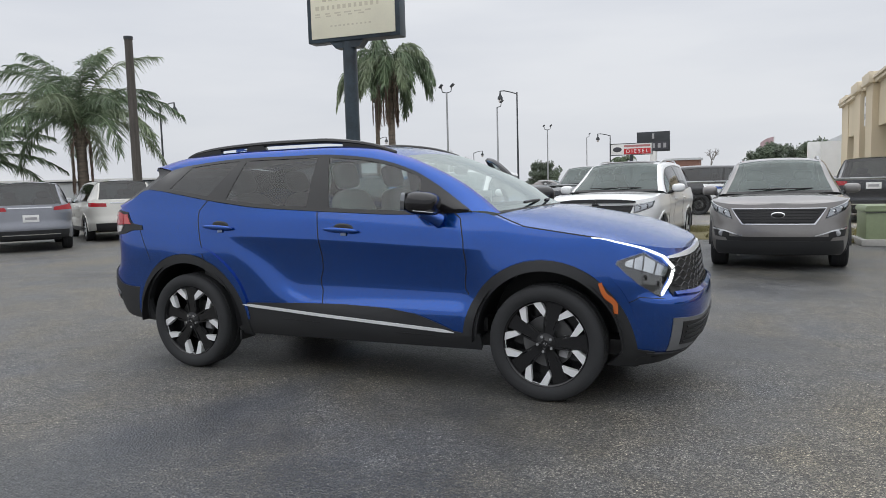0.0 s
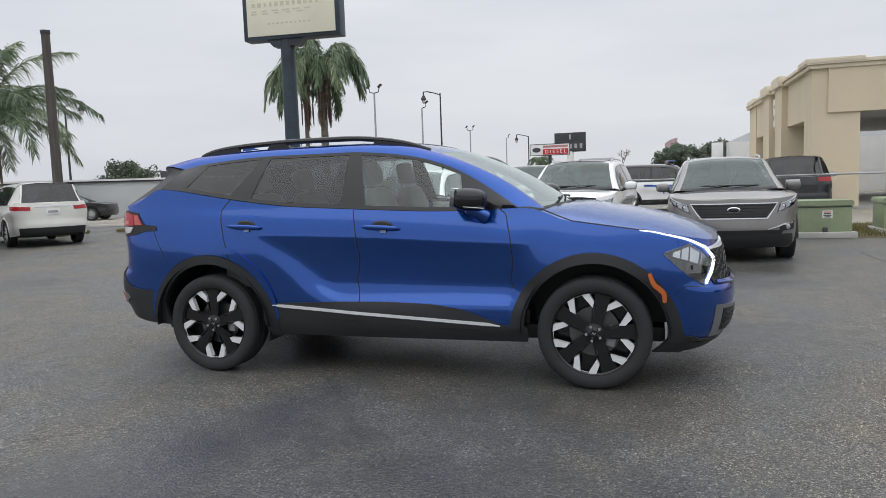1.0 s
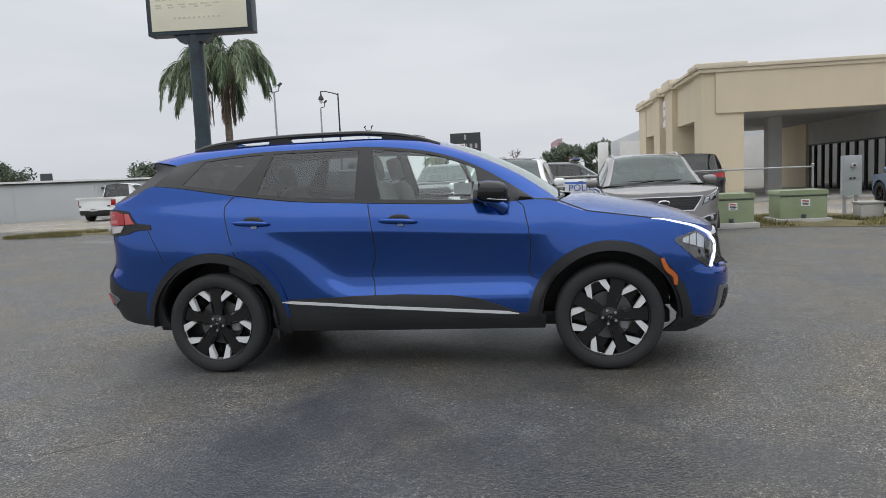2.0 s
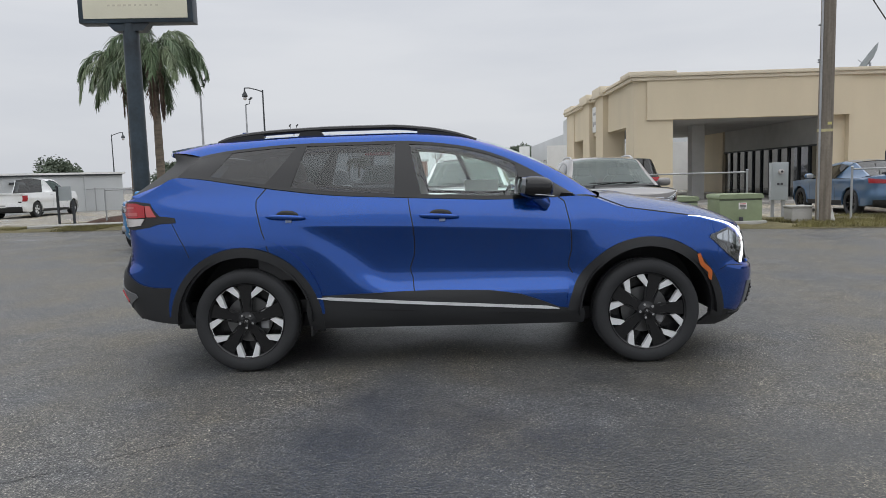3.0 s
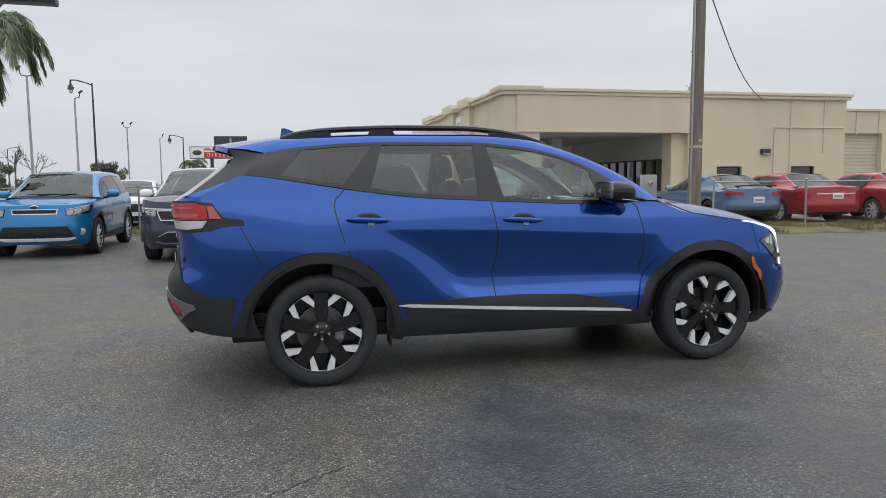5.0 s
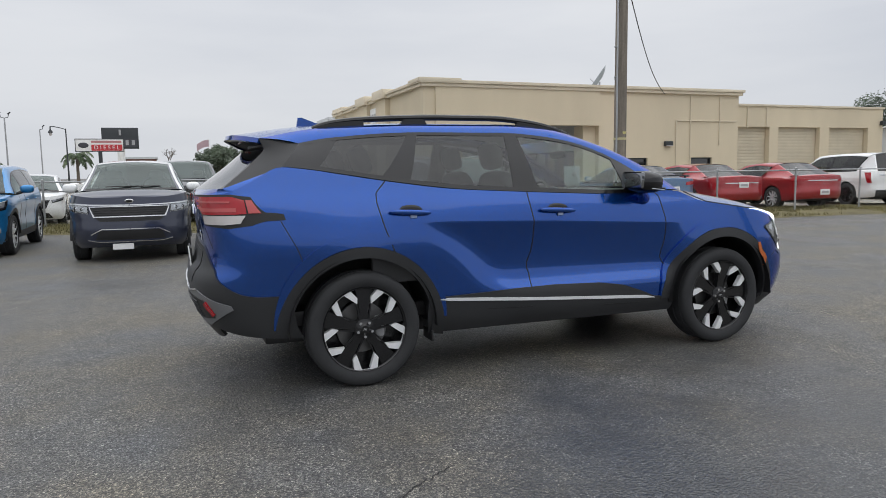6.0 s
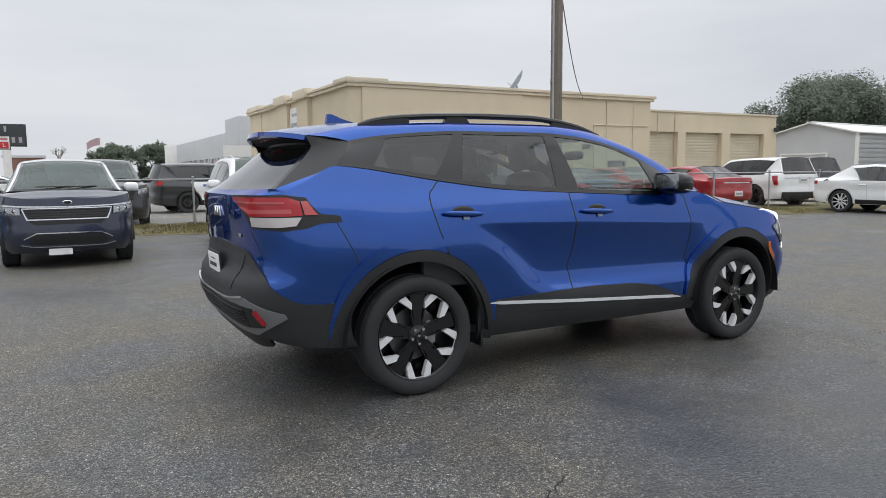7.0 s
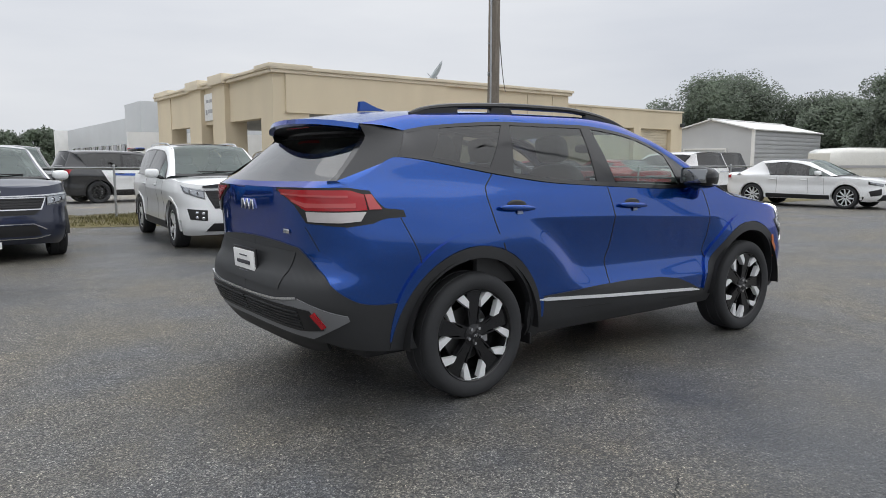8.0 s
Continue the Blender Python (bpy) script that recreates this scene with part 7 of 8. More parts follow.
def tail(car, shape, s, low, high, lens="red_lens", plate_z=0.85, clad=None, bar=None):
    """Back of a car: tail lamps, plate, dark lower bumper, bright bar."""
    panels("tail_lamp", shape, "r", low, high, M[lens], car, 0.010, 0.015, 12, 4, "red tail lamp")
    p = shape.on("r", 0.001, plate_z)
    part("number_plate", box(p.x - 0.016, 0, plate_z, 0.012, 0.34, 0.17, 0.004), M["white"], car)
    part("plate_print", box(p.x - 0.025, 0, plate_z, 0.006, 0.24, 0.06), M["grey_bar"], car)
    if clad:
        panels("rear_bumper_trim", shape, "r", [(-0.78, 0.33), (0.78, 0.33)], [(-0.80, clad), (0.80, clad)], M["cladding"], car, 0.008, 0.02, 20, 4, "", False)
    if bar:
        z, y = bar
        strips("chrome_bar", shape, "r", [(0.005, z), (y, z)], [0.03, 0.03], M["chrome"], car, 0.014, 0.012, 12)


def roof_rails(car, shape, s, material):
    """A pair of raised rails along the roof's edges."""
    n, end = 14, s["screen"] - 0.25
    for sg in (-1, 1):
        pts = [tuple(Vector(shape.top(0.3 + (end - 0.3) * i / n, sg * 0.95)) + Vector((0, 0, 0.035 if 0 < i < n else 0.0))) for i in range(n + 1)]
        part("roof_rail", tube(pts, 0.016, 6), material, car)


def parked(name, label, spec, colour, x, y, heading, group="", hood_mat=None, z=0.0, clad=False):
    """A car with its middle at x, y. heading: degrees from the +x axis to its nose."""
    car = thing(name, label, "car", pose(x, y, z, 0, 0, heading), group)
    shape, _ = build_body(car, spec, colour, False, hood_mat)
    add_common(car, shape, spec, colour, clad)
    return car, shape


# grey crossover, nose to us
sp = car_spec(4.44, 1.855, 1.63, 2.64, 0.90, 0.93, 1.06, 1.03, 0.42, -0.62 + 1.95, 0.55, 1.08, 0.22, rise=0.08)
car, sh = parked("crossover", "mineral grey crossover parked nose-out beside the grass strip", sp, M["p_grey"], 2.95, 7.9, -92, clad=True)
face(car, sh, sp, (0.44, 0.58, 0.67, 0.87), ([(0.58, 0.73), (0.82, 0.84)], [(0.63, 0.87), (0.89, 1.0)]), (0.60, 0.68, 0.37, 0.49), (0.72, 0.53, 0.05), (0.785, 1.3), None, M["chrome"])
strips("bumper_bar", sh, "f", [(0.45, 0.50), (0.66, 0.565), (0.84, 0.60)], [0.012, 0.02, 0.022], M["chrome"], car, 0.016, 0.014, 10)
panels("fog_hollow", sh, "f", [(0.62, 0.47), (0.82, 0.49)], [(0.62, 0.56), (0.84, 0.62)], M["black"], car, 0.006, 0.01)
panels("front_lower_trim", sh, "f", [(-0.80, 0.235), (0.80, 0.235)], [(-0.80, 0.43), (0.80, 0.43)], M["cladding"], car, 0.009, 0.02, 20, 3, "", False)
roof_rails(car, sh, sp, M["silver"])

# white three-row SUV
sp = car_spec(4.76, 1.89, 1.69, 2.78, 0.95, 0.98, 1.12, 1.08, 0.42, 1.32, 0.45, 1.10, 0.20, "five", rise=0.05)
car, sh = parked("suv", "white seven-seat SUV parked nose-out on the asphalt", sp, M["p_white"], 0.36, 8.9, -94)
face(car, sh, sp, (0.46, 0.58, 0.66, 0.90), ([(0.60, 0.78), (0.86, 0.88)], [(0.60, 0.92), (0.88, 0.99)]), (0.60, 0.50, 0.30, 0.42), None, (0.93, 1.0), None, M["alloy_dark"])
panels("fog_hollow", sh, "f", [(0.58, 0.46), (0.80, 0.48)], [(0.58, 0.62), (0.83, 0.64)], M["black"], car, 0.006, 0.012)
for sg in (-1, 1):
    for dy, dz in ((0.64, 0.57), (0.72, 0.58), (0.64, 0.50), (0.72, 0.51)):
        p = sh.on("f", sg * dy, dz)
        part("fog_lamp", blob(p.x + 0.006, p.y, p.z, 0.03, 0.05, 0.045, 3, 8, 6), M["reflector"], car)
roof_rails(car, sh, sp, M["silver"])

part("sunroof", grid(lambda a, b: tuple(Vector(sh.top(0.5 + 2.5 * a, (2 * b - 1) * 0.8)) + Vector((0, 0, 0.006))), 10, 8), M["gloss_black"], car, "dark glass sunroof")
strips("bonnet_deflector", sh, "f", [(0.003, 0.985), (0.40, 0.98), (0.62, 0.965)], [0.06, 0.055, 0.03], M["gloss_black"], car, 0.035, 0.03, 16)

# dark navy small SUV with a white roof
sp = car_spec(4.37, 1.80, 1.63, 2.63, 0.85, 1.00, 1.10, 1.06, 0.36, 1.22, 0.42, 1.10, 0.20, rise=0.06, roof_mat=M["p_white"])
sp["mirror_mat"] = sp["cant_mat"] = M["p_white"]
car, sh = parked("small_suv", "dark navy small SUV with a white roof and mirrors", sp, M["p_navy"], -3.05, 9.0, -90, clad=True)
face(car, sh, sp, (0.50, 0.56, 0.72, 0.86), ([(0.58, 0.76), (0.84, 0.80)], [(0.58, 0.90), (0.86, 0.92)]), (0.50, 0.44, 0.36, 0.50), None, (0.95, 0.9), None, M["chrome"])
strips("bonnet_line", sh, "f", [(0.005, 0.885), (0.56, 0.895), (0.84, 0.925)], [0.016, 0.018, 0.012], M["chrome"], car, 0.016, 0.012, 16)
panels("grille_lower", sh, "f", [(-0.42, 0.64), (0.42, 0.64)], [(-0.50, 0.70), (0.50, 0.70)], M["black"], car, 0.006, 0.01, 12, 3, "", False)
strips("bumper_bar", sh, "f", [(0.005, 0.52), (0.40, 0.52), (0.56, 0.44)], [0.016, 0.016, 0.016], M["chrome"], car, 0.016, 0.014, 14)
strips("bumper_bar", sh, "f", [(0.005, 0.33), (0.45, 0.33), (0.60, 0.36)], [0.012, 0.012, 0.012], M["chrome"], car, 0.016, 0.014, 14)
part("dealer_plate", box(2.12, -0.12, 0.25, 0.01, 0.30, 0.09), M["white"], car)

# bright blue boxy hatchback
sp = car_spec(4.14, 1.80, 1.61, 2.57, 0.82, 0.94, 1.07, 1.05, 0.30, 1.10, 0.30, 1.08, 0.16, rise=0.09, square=3.0)
car, sh = parked("hatchback", "bright blue boxy hatchback with a silver skid bar", sp, M["p_sky"], -5.9, 10.45, -90, clad=True)
face(car, sh, sp, (0.34, 0.36, 0.80, 0.865), ([(0.50, 0.74), (0.84, 0.80)], [(0.48, 0.88), (0.86, 0.96)]), (0.62, 0.52, 0.37, 0.57), (0.72, 0.46, 0.075), (0.915, 1.0), (0.335, 0.62, 0.05, M["machined"]), M["chrome"])

# dark SUV and pale sedan behind the fence
sp = car_spec(4.9, 1.98, 1.80, 2.86, 0.95, 1.05, 1.18, 1.12, 0.42, 1.3, 0.45, 1.15, 0.2, rise=0.05)
car, sh = parked("large_suv", "dark grey large SUV facing the fence", sp, M["p_dark"], -2.0, 17.1, -90)
face(car, sh, sp, (0.55, 0.62, 0.70, 0.95), ([(0.64, 0.84), (0.90, 0.90)], [(0.64, 0.98), (0.92, 1.02)]), (0.6, 0.5, 0.3, 0.45), None, (0.85, 1.0))
SEDAN = dict(rise=0.02, square=2.6)
sp = car_spec(4.85, 1.83, 1.46, 2.80, 0.95, 0.82, 0.96, 0.95, 0.35, 1.35, 1.55, 0.98, 0.72, deck=-1.75, **SEDAN)
car, sh = parked("sedan", "white four-door sedan facing the fence", sp, M["p_white"], -6.2, 18.5, -85)
face(car, sh, sp, (0.45, 0.55, 0.52, 0.74), ([(0.60, 0.66), (0.85, 0.74)], [(0.58, 0.74), (0.86, 0.82)]), (0.6, 0.5, 0.26, 0.4), None, (0.7, 1.0))

# police SUV, side on
sp = car_spec(5.0, 2.0, 1.76, 2.86, 0.98, 1.02, 1.14, 1.10, 0.42, 1.3, 0.45, 1.12, 0.2, "mesh", 0.37, 0.25, rise=0.05)
car, sh = parked("police_suv", "black and white police SUV with a roof light bar", sp, M["p_black"], 2.2, 22.6, 8)
tail(car, sh, sp, [(0.72, 0.98), (0.93, 0.98)], [(0.74, 1.12), (0.93, 1.12)])
panels("white_door", sh, "s", [(-0.98, 0.45), (1.05, 0.45)], [(-1.32, 1.09), (1.0, 1.08)], M["p_white"], car, 0.005, 0.006, 14, 8, "white painted door panel")
strips("blue_stripe", sh, "s", [(-0.9, 0.96), (1.3, 0.90)], [0.08, 0.08], M["blue_print"], car, 0.009, 0.006, 16)
letters("POLICE", 0.36, pose(0.35, -1.02, 0.74), M["blue_print"], car)
bar_ = part("light_bar", blob(0.2, 0, 1.80, 0.30, 1.1, 0.11, 4, 14, 8), M["gloss_black"], car)
part("blue_lens", blob(0.2, -0.35, 1.82, 0.28, 0.3, 0.10, 4, 10, 6), M["blue_print"], bar_)
part("red_lens", blob(0.2, 0.35, 1.82, 0.28, 0.3, 0.10, 4, 10, 6), M["red_print"], bar_)

# dark SUV by the showroom, tail to us
sp = car_spec(5.0, 1.98, 1.76, 2.95, 0.95, 1.05, 1.16, 1.10, 0.42, 1.3, 0.42, 1.14, 0.18, rise=0.04)
car, sh = parked("large_suv", "black large SUV with its tail to the fence", sp, M["p_black"], 5.9, 18.6, 80)
tail(car, sh, sp, [(0.62, 1.02), (0.93, 1.0)], [(0.60, 1.12), (0.93, 1.14)], plate_z=1.0, clad=0.62, bar=(0.52, 0.8))
panels("honeycomb", sh, "r", [(-0.6, 0.70), (0.6, 0.70)], [(-0.6, 0.92), (0.6, 0.92)], M["black"], car, 0.008, 0.01, 12, 4, "", False)

# row of cars nosed towards the showroom
sp = car_spec(4.88, 1.84, 1.45, 2.82, 0.97, 0.82, 0.96, 0.96, 0.35, 1.35, 1.45, 1.02, 0.62, deck=-1.78, **SEDAN, wheel="mesh")
car, sh = parked("sedan", "slate blue sedan with a boot spoiler behind the fence", sp, M["p_slate"], 11.2, 14.0, 88)
tail(car, sh, sp, [(0.42, 0.84), (0.86, 0.86)], [(0.44, 0.93), (0.86, 0.98)], plate_z=0.72, clad=0.45)
part("boot_spoiler", joined(tube([(-2.32, -0.62, 1.10), (-2.36, 0, 1.13), (-2.32, 0.62, 1.10)], 0.022, 6), box(-2.28, 0.5, 1.06, 0.05, 0.04, 0.08), box(-2.28, -0.5, 1.06, 0.05, 0.04, 0.08)), M["gloss_black"], car)
sp = car_spec(5.25, 1.90, 1.47, 2.95, 1.0, 0.85, 0.98, 0.98, 0.35, 1.35, 1.55, 1.04, 0.85, "ten", deck=-1.75, **SEDAN)
car, sh = parked("sedan", "dark red large sedan with tall tail lamps", sp, M["p_red"], 13.7, 14.1, 86)
tail(car, sh, sp, [(0.80, 0.66), (0.93, 0.66)], [(0.80, 1.0), (0.93, 1.0)], plate_z=0.80, bar=(0.86, 0.6))
sp = car_spec(5.0, 1.86, 1.48, 2.84, 0.98, 0.84, 0.97, 0.97, 0.35, 1.35, 1.30, 1.04, 0.50, "ten", deck=-1.85, **SEDAN)
car, sh = parked("sedan", "red sedan with a chrome window line", sp, M["p_red"], 16.3, 13.3, 84)
tail(car, sh, sp, [(0.50, 0.86), (0.90, 0.88)], [(0.50, 0.94), (0.90, 0.98)], plate_z=0.55, bar=(0.90, 0.55))
sp = car_spec(5.05, 1.96, 1.75, 2.86, 0.98, 1.02, 1.14, 1.10, 0.42, 1.3, 0.45, 1.12, 0.2, "mesh", 0.385, 0.26, rise=0.05)
car, sh = parked("large_suv", "white three-row SUV with black wheels", sp, M["p_white"], 19.5, 13.1, 80)
tail(car, sh, sp, [(0.87, 0.78), (0.935, 0.78)], [(0.87, 1.10), (0.935, 1.10)], "red_lens", 0.95, 0.55, bar=(1.02, 0.7))
sp = car_spec(5.05, 1.98, 1.80, 2.86, 0.98, 1.02, 1.14, 1.10, 0.42, 1.3, 0.45, 1.14, 0.2, rise=0.05)
car, sh = parked("large_suv", "black large SUV parked in the row", sp, M["p_black"], 24.0, 15.0, 80)
tail(car, sh, sp, [(0.70, 0.96), (0.93, 0.96)], [(0.70, 1.10), (0.93, 1.10)])
# white sedan side on
sp = car_spec(4.86, 1.86, 1.47, 2.81, 0.96, 0.80, 0.95, 0.95, 0.30, 1.32, 1.25, 1.00, 0.55, "ten", 0.335, 0.245, deck=-1.9, roof_mat=M["gloss_black"], **SEDAN)
car, sh = parked("sedan", "pearl white sedan with a black roof on the open lot", sp, M["p_white"], 18.6, 7.0, -88)
face(car, sh, sp, (0.40, 0.52, 0.60, 0.74), ([(0.56, 0.66), (0.86, 0.72)], [(0.54, 0.74), (0.87, 0.81)]), (0.62, 0.54, 0.26, 0.42), None, (0.77, 1.0))
panels("bumper_hollow", sh, "s", [(2.05, 0.38), (2.25, 0.42)], [(2.0, 0.52), (2.25, 0.60)], M["black"], car, 0.006, 0.012)
tail(car, sh, sp, [(0.56, 0.84), (0.90, 0.86)], [(0.56, 0.92), (0.90, 0.96)], plate_z=0.75)

# left edge: pearl SUV and silver crossover, tails to us
sp = car_spec(4.89, 1.925, 1.73, 2.79, 0.95, 1.0, 1.14, 1.09, 0.42, 1.3, 0.42, 1.16, 0.20, rise=0.05)
car, sh = parked("suv", "pearl white SUV with chrome trim parked on the verge", sp, M["p_pearl"], -15.7, 11.0, 149)
tail(car, sh, sp, [(0.52, 0.97), (0.93, 0.99)], [(0.52, 1.07), (0.93, 1.10)], plate_z=0.93, clad=0.52, bar=(1.075, 0.42))
sp = car_spec(4.59, 1.855, 1.68, 2.66, 0.92, 1.0, 1.12, 1.07, 0.42, 1.3, 0.45, 1.10, 0.20, rise=0.06)
car, sh = parked("crossover", "silver-grey crossover with chrome tail trim", sp, M["p_silver"], -14.95, 7.7, 146)
tail(car, sh, sp, [(0.48, 0.98), (0.92, 1.0)], [(0.50, 1.06), (0.92, 1.16)], plate_z=0.80, clad=0.52, bar=(1.05, 0.46))
strips("lower_bar", sh, "r", [(0.005, 0.42), (0.6, 0.42)], [0.025, 0.025], M["chrome"], car, 0.016, 0.012, 10)


def pickup(x, y, heading):
    sp = car_spec(5.6, 1.95, 1.85, 3.5, 0.95, 1.10, 1.22, 1.18, 0.45, 1.25, 2.35, 1.12, 2.15, "five", 0.38, 0.22, rise=0.0)
    sp["panes"] = [("front_door_pane", M["pane_far"], 0.55, 1.15, 0.50, 1.15, 0.0)]
    car, sh = parked("pickup_truck", "white pickup truck with an open bed on the road", sp, M["p_white"], x, y, heading)
    xR = sp["ends"][0]
    part("bed_rim", joined(box(xR + 1.1, 0.82, 1.14, 2.1, 0.12, 0.06), box(xR + 1.1, -0.82, 1.14, 2.1, 0.12, 0.06), box(xR + 0.08, 0, 1.13, 0.12, 1.7, 0.06)), M["p_white"], car)
    part("bed_floor", box(xR + 1.1, 0, 0.75, 2.0, 1.55, 0.06), M["black"], car)
    tail(car, sh, sp, [(0.80, 0.78), (0.93, 0.78)], [(0.80, 1.05), (0.93, 1.05)], plate_z=0.6, clad=0.55)


pickup(-20.5, 28.8, 93)
sp = car_spec(4.7, 1.82, 1.46, 2.75, 0.95, 0.82, 0.96, 0.95, 0.35, 1.35, 1.5, 0.98, 0.7, deck=-1.75, **SEDAN)
parked("sedan", "dark sedan on the far road", sp, M["p_black"], -27.5, 24.6, 20)
for x, y, h, c, lab in ((-6.0, 45, 5, "p_white", "white"), (-11, 47, 4, "p_grey", "grey"), (0.3, 44, 90, "p_white", "white"), (3.6, 45, 88, "p_silver", "silver"), (-2.2, 45, 92, "p_white", "white")):
    parked("sedan", lab + " sedan parked in the far lot", sp, M[c], x, y, h, "far parked cars")


# ---- plants ----
def frond(rnd, length, a0, a1, bend, n=30, width=0.046, leaf=0.6, hang=0.8):
    """One feather palm frond along +x: a rib that leaves at angle a0 and bends to a1, with leaflets that hang by hang; rib and leaflets apart."""
    pts, p = [], Vector((0, 0, 0))
    for i in range(n + 1):
        pts.append(p.copy())
        ang = a0 + (a1 - a0) * step(0.0, bend, i / n)
        p = p + Vector((math.cos(ang), 0, math.sin(ang))) * length / n
    rib = tube(pts, [0.026 * (1 - 0.85 * i / n) + 0.004 for i in range(n + 1)], 4, False)
    verts, faces = [], []
    for i in range(3, n + 1):
        along = (pts[i] - pts[i - 1]).normalized()
        k = min(1.0, 0.35 + 2.2 * i / n) * (1.0 - 0.55 * max(0.0, i / n - 0.7) / 0.3)
        for sg in (1, -1):
            for q in range(4):
                c = pts[i - 1].lerp(pts[i], (q + rnd.random()) / 4)
                ln = leaf * k * rnd.uniform(0.7, 1.15)
                d = (along * rnd.uniform(0.3, 0.8) + Vector((0, sg * rnd.uniform(0.4, 1.0) * (1.4 - hang), rnd.uniform(-1.2, 0.1) * hang + 0.15 * (1 - hang)))).normalized()
                m_ = c + d * ln * 0.5
                e = c + d * ln + Vector((0, 0, -0.45 * hang * ln))
                o = Vector((rnd.gauss(0, 1), rnd.gauss(0, 1), 0.2)).cross(d)
                o = (o.normalized() if o.length > 1e-3 else Vector((1, 0, 0))) * width / 2 * rnd.uniform(0.6, 1.1)
                j = len(verts)
                verts += [tuple(c - o * 0.5), tuple(c + o * 0.5), tuple(m_ + o), tuple(m_ - o), tuple(e)]
                faces += [(j, j + 1, j + 2, j + 3), (j + 3, j + 2, j + 4)]
    return rib, (verts, faces)


def palm(x, y, h, r, length, seed, label, fronds=18, top=1.2, low=0.2, end=-1.5, bend=0.6, dead=6, leaf=0.6, hang=0.8, young=0.35):
    """A feather palm. top, low: the angles at which its young and old fronds leave; end: the angle of their tips."""
    rnd = random.Random(seed)
    t = thing("palm_tree", label, "palm tree", pose(x, y, 0), "palms")
    n = 26
    trunk = tube([(0, 0, h * k / n) for k in range(n + 1)], [r * (1.2 - 0.35 * k / n + (0.06 if k % 2 else 0)) for k in range(n + 1)], 14)
    part("trunk", trunk, M["bark"], t)
    boots = []
    for k in range(26):
        a, z = rnd.uniform(0, 6.28), h - 0.9 + 1.0 * k / 26
        c = Vector((r * 0.8 * math.cos(a), r * 0.8 * math.sin(a), z))
        boots.append(tube([c, c + Vector((math.cos(a) * 0.2, math.sin(a) * 0.2, 0.36))], [0.07, 0.03], 5))
    tagged(part("leaf_base_boot", joined(*boots), M["bark"], t), kind="stuff")
    green, pale, dry, ribs = [], [], [], []
    for k in range(fronds + dead):
        old = k >= fronds
        f = (k + 0.5) / fronds
        if old:
            rib, leaves = frond(rnd, length * rnd.uniform(0.5, 0.75), rnd.uniform(-0.9, -0.3), -1.56, 0.3, leaf=leaf * 0.6, hang=0.95)
        else:
            rib, leaves = frond(rnd, length * rnd.uniform(0.85, 1.12), top + (low - top) * f + rnd.uniform(-0.12, 0.12), end + young * (1 - f) + rnd.uniform(-0.05, 0.15), bend * rnd.uniform(0.85, 1.2), leaf=leaf, hang=hang)
        m = pose(0, 0, h + (-0.2 if old else 0.1), 0, 0, 137.5 * k + rnd.uniform(-14, 14))
        ribs.append(moved(rib, m))
        (dry if old else pale if k % 3 == 0 else green).append(moved(leaves, m))
    tagged(part("crown", joined(*green), M["frond"], t), kind="stuff")
    tagged(part("pale_fronds", joined(*pale), M["frond_pale"], t), kind="stuff")
    tagged(part("frond_ribs", joined(*ribs), M["frond_pale"], t), kind="stuff")
    if dry:
        tagged(part("dry_fronds", joined(*dry), M["frond_dry"], t), kind="stuff")


palm(-11.2, 21.5, 6.05, 0.14, 2.9, 11, "tall drooping queen palm with dry hanging fronds", 21, 1.3, 0.2, -1.54, 0.9, 4, 0.62, 0.92)
palm(-14.2, 25.8, 6.3, 0.10, 2.9, 12, "slender queen palm behind the sign", 18, 1.25, 0.15, -1.54, 0.88, 4, 0.6, 0.92)
palm(-24.2, 17.2, 4.2, 0.21, 4.6, 13, "stout green palm with long arching fronds", 28, 1.5, 0.15, -1.25, 1.0, 2, 0.85, 0.68, 1.35)
palm(-29.5, 15.6, 2.9, 0.2, 3.8, 14, "yellow-green palm at the lot's edge", 20, 1.4, 0.1, -1.0, 1.0, 1, 0.75, 0.5, 1.2)
palm(-12.5, 88.8, 3.6, 0.16, 2.4, 15, "small distant green palm", 14, 1.2, 0.0, -1.3, 0.8, 0, 0.5, 0.7)


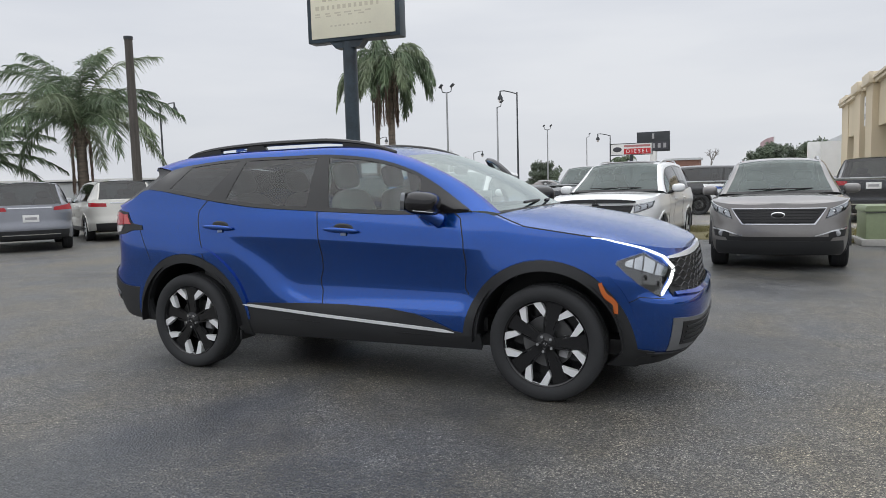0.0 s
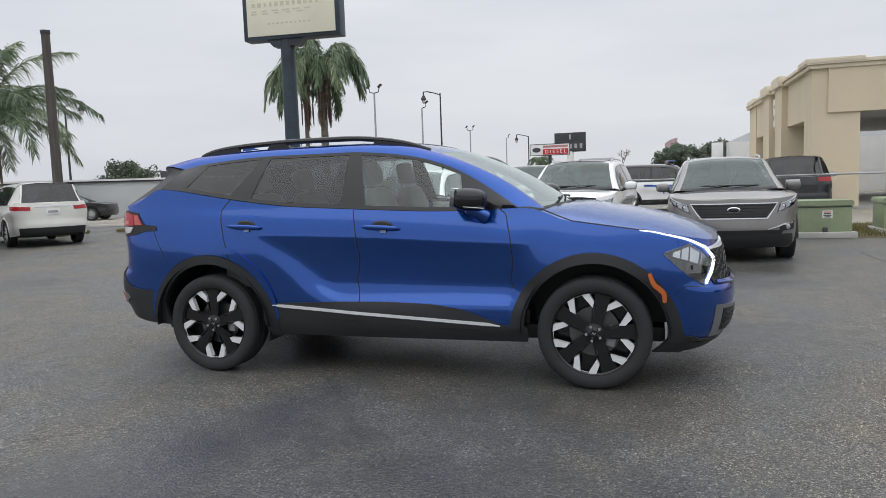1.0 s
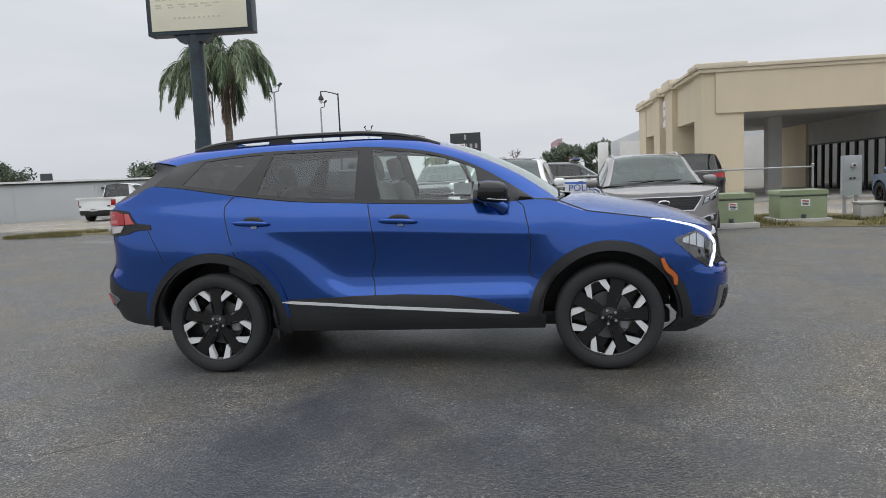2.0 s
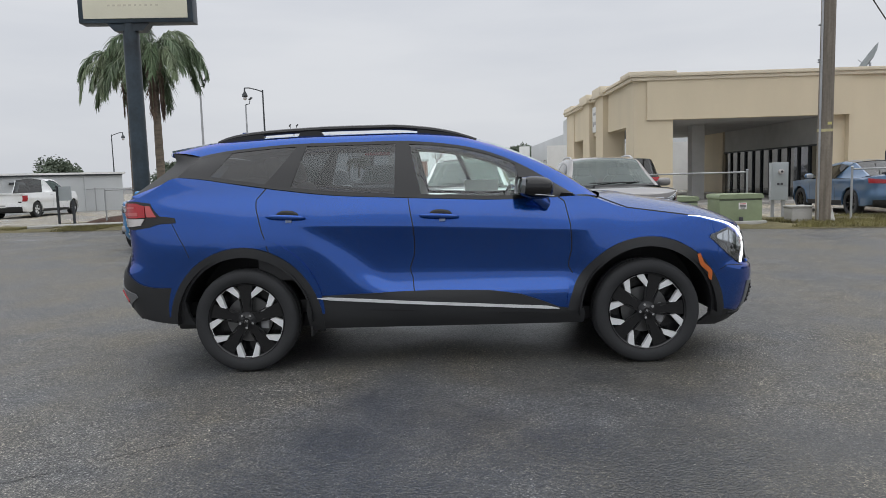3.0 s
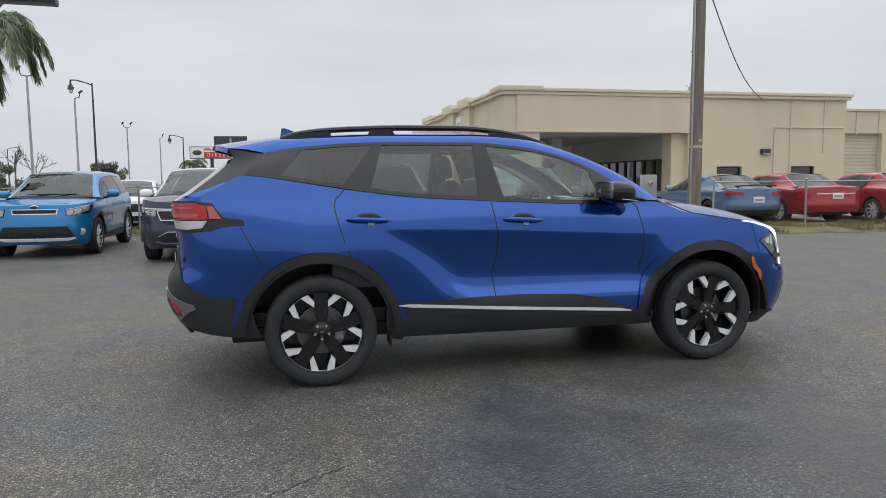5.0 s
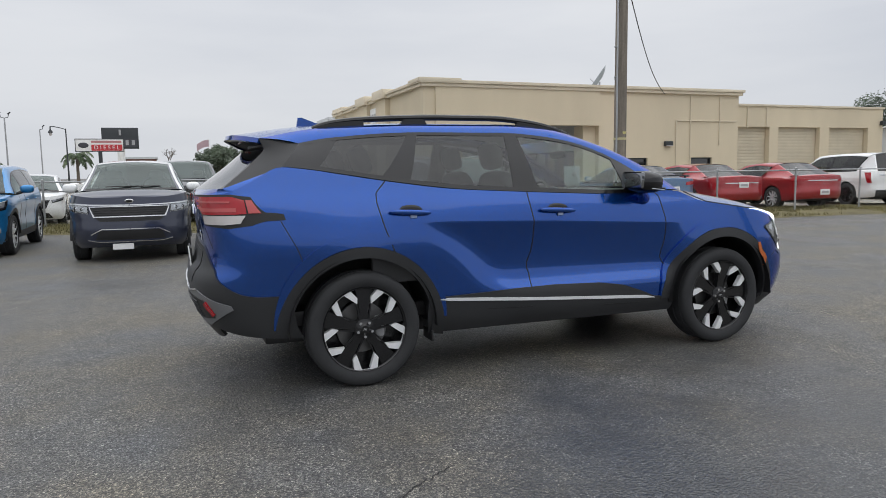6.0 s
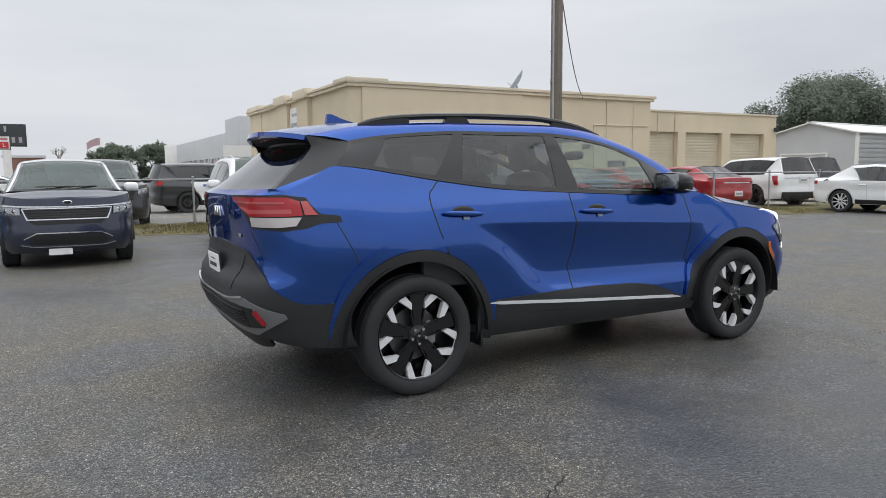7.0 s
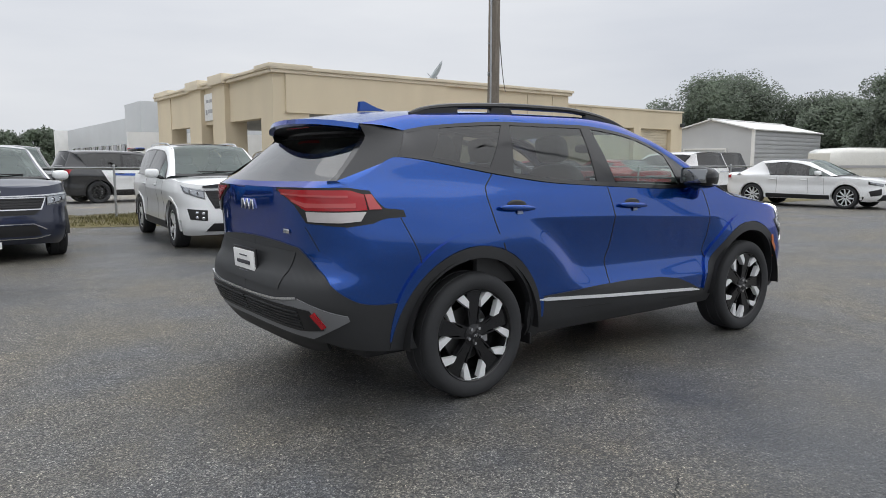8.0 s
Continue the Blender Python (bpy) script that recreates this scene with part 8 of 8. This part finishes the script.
def oak(x, y, h, spread, seed, label, clumps=60, per=150, leafsize=0.34, low=0.3):
    """A broad tree: tapered trunk, forking limbs and clumps of small leaves with gaps."""
    rnd = random.Random(seed)
    t = thing("oak_tree", label, "tree", pose(x, y, 0), "trees")
    limbs, tips = [], []
    part("trunk", tube([(0, 0, 0), (0.1, 0, h * 0.15), (0, 0.1, h * 0.32)], [h * 0.045, h * 0.036, h * 0.03], 10), M["bark"], t)
    for k in range(clumps):
        a = rnd.uniform(0, 6.283)
        q = math.sqrt(rnd.random())
        z = h * (low + (0.94 - low) * rnd.random() ** 0.8)
        env = spread * (1.0 - 0.75 * max(0.0, (z / h - 0.55) / 0.45) ** 2) * (0.78 + 0.3 * math.sin(3 * a + seed))
        c = Vector((env * q * math.cos(a), env * q * math.sin(a), z))
        tips.append(c)
        if k % 4 == 0:
            limbs.append(tube([(0, 0, h * 0.3), tuple(c * 0.5 + Vector((0, 0, h * 0.14))), tuple(c)], [h * 0.018, h * 0.011, h * 0.003], 5, False))
    for g in limbs:
        part("limb", g, M["bark"], t)
    verts, faces = [], []
    for c in tips:
        rad = spread * rnd.uniform(0.14, 0.27)
        for _ in range(per):
            d = Vector((rnd.gauss(0, 1), rnd.gauss(0, 1), rnd.gauss(0, 0.72)))
            d = d.normalized() * rad * rnd.random() ** 0.4
            u = Vector((rnd.gauss(0, 1), rnd.gauss(0, 1), rnd.gauss(0, 1))).normalized()
            v = u.orthogonal().normalized()
            s, p = leafsize * rnd.uniform(0.5, 1.2), c + d
            j = len(verts)
            verts += [tuple(p - u * s), tuple(p + v * s * 0.5), tuple(p + u * s), tuple(p - v * s * 0.5)]
            faces.append((j, j + 1, j + 2, j + 3))
    tagged(part("crown", (verts, faces), M["leaf"], t), kind="stuff")


oak(59.8, 36.2, 9.3, 8.0, 21, "broad dark green oak behind the shed", 140, 900, 0.14, 0.08)
oak(66.0, 29.0, 7.2, 6.2, 22, "dark green oak behind the shed", 120, 800, 0.14, 0.08)
oak(44.0, 13.0, 7.4, 4.2, 23, "dark green oak at the lot's far side", 130, 900, 0.11, 0.10)
oak(47.5, 7.0, 7.2, 5.4, 24, "dark green oak at the lot's far side", 130, 900, 0.12, 0.08)
oak(54.0, 21.0, 5.6, 5.4, 27, "dark green oak in the tree line", 120, 800, 0.14, 0.08)
oak(6.5, 130, 6.8, 4.6, 25, "distant round green tree", 60, 220, 0.24, 0.1)
oak(13.0, 131, 6.8, 5.0, 26, "distant round green tree", 60, 220, 0.24, 0.1)
oak(-21.0, 82, 3.7, 2.8, 28, "distant small green tree", 46, 150, 0.13)
oak(-29.8, 48.0, 3.4, 2.9, 30, "distant green tree behind the warehouse", 46, 150, 0.12)
oak(-38.4, 41.6, 3.7, 2.8, 31, "distant green tree behind the warehouse", 46, 150, 0.12)
oak(-23.7, 54.5, 3.2, 2.4, 32, "distant green tree behind the warehouse", 46, 150, 0.12)


oak(-27.3, 31.2, 1.5, 0.95, 33, "small green bush by the warehouse fence", 30, 120, 0.06, 0.1)


def bare_tree(x, y, h, seed):
    rnd = random.Random(seed)
    t = thing("bare_tree", "leafless grey winter tree in the distance", "tree", pose(x, y, 0), "trees")
    twigs = []

    def grow(p, d, ln, r, k):
        q = p + d * ln
        twigs.append(tube([p, q], [r, r * 0.65], 4, False))
        if k:
            for _ in range(3):
                nd = (d + Vector((rnd.gauss(0, 0.5), rnd.gauss(0, 0.5), rnd.gauss(0.1, 0.3)))).normalized()
                grow(q, nd, ln * rnd.uniform(0.55, 0.8), r * 0.6, k - 1)
    grow(Vector((0, 0, h * 0.25)), Vector((0, 0, 1)), h * 0.28, h * 0.02, 4)
    part("trunk", tube([(0, 0, 0), (0, 0, h * 0.26)], [h * 0.03, h * 0.022], 6), M["twig"], t)
    tagged(part("twig_mass", joined(*twigs), M["twig"], t), kind="stuff")


bare_tree(-2.5, 105, 5.4, 3)
bare_tree(-17.0, 41.1, 3.5, 4)
bare_tree(-16.0, 41.5, 3.3, 5)


def grass(front, depth, count, seed):
    rnd = random.Random(seed)
    f = polyline(front)
    verts, faces = [], []
    for _ in range(count):
        x, y = f(rnd.random())
        y += depth * rnd.random() ** 0.8
        if noise.noise(Vector((x * 0.5, y * 0.8, 0))) < -0.12:
            continue
        h, a = rnd.uniform(0.04, 0.13), rnd.uniform(0, 6.28)
        o = Vector((math.cos(a), math.sin(a), 0)) * 0.012
        lean = Vector((rnd.gauss(0, 0.04), rnd.gauss(0, 0.04), h))
        b = Vector((x, y, 0.03))
        j = len(verts)
        verts += [tuple(b - o), tuple(b + o), tuple(b + lean)]
        faces.append((j, j + 1, j + 2))
    return verts, faces


blade = surface("grass_blade", (0.19, 0.17, 0.065), 0.8, vary=0.5, big=0.6, small=5, relief=0)
tagged(part("grass", grass(EDGE[3:12], 3.2, 60000, 8), blade), "short dry yellow-green grass on the verge", "grass", kind="stuff")
tagged(part("grass", grass([(-19.3, 10.2), (-16.2, 14.0), (-13.4, 15.0), (-10.7, 15.2)], 2.0, 16000, 9), blade), "short dry yellow-green grass on the verge", "grass", kind="stuff")
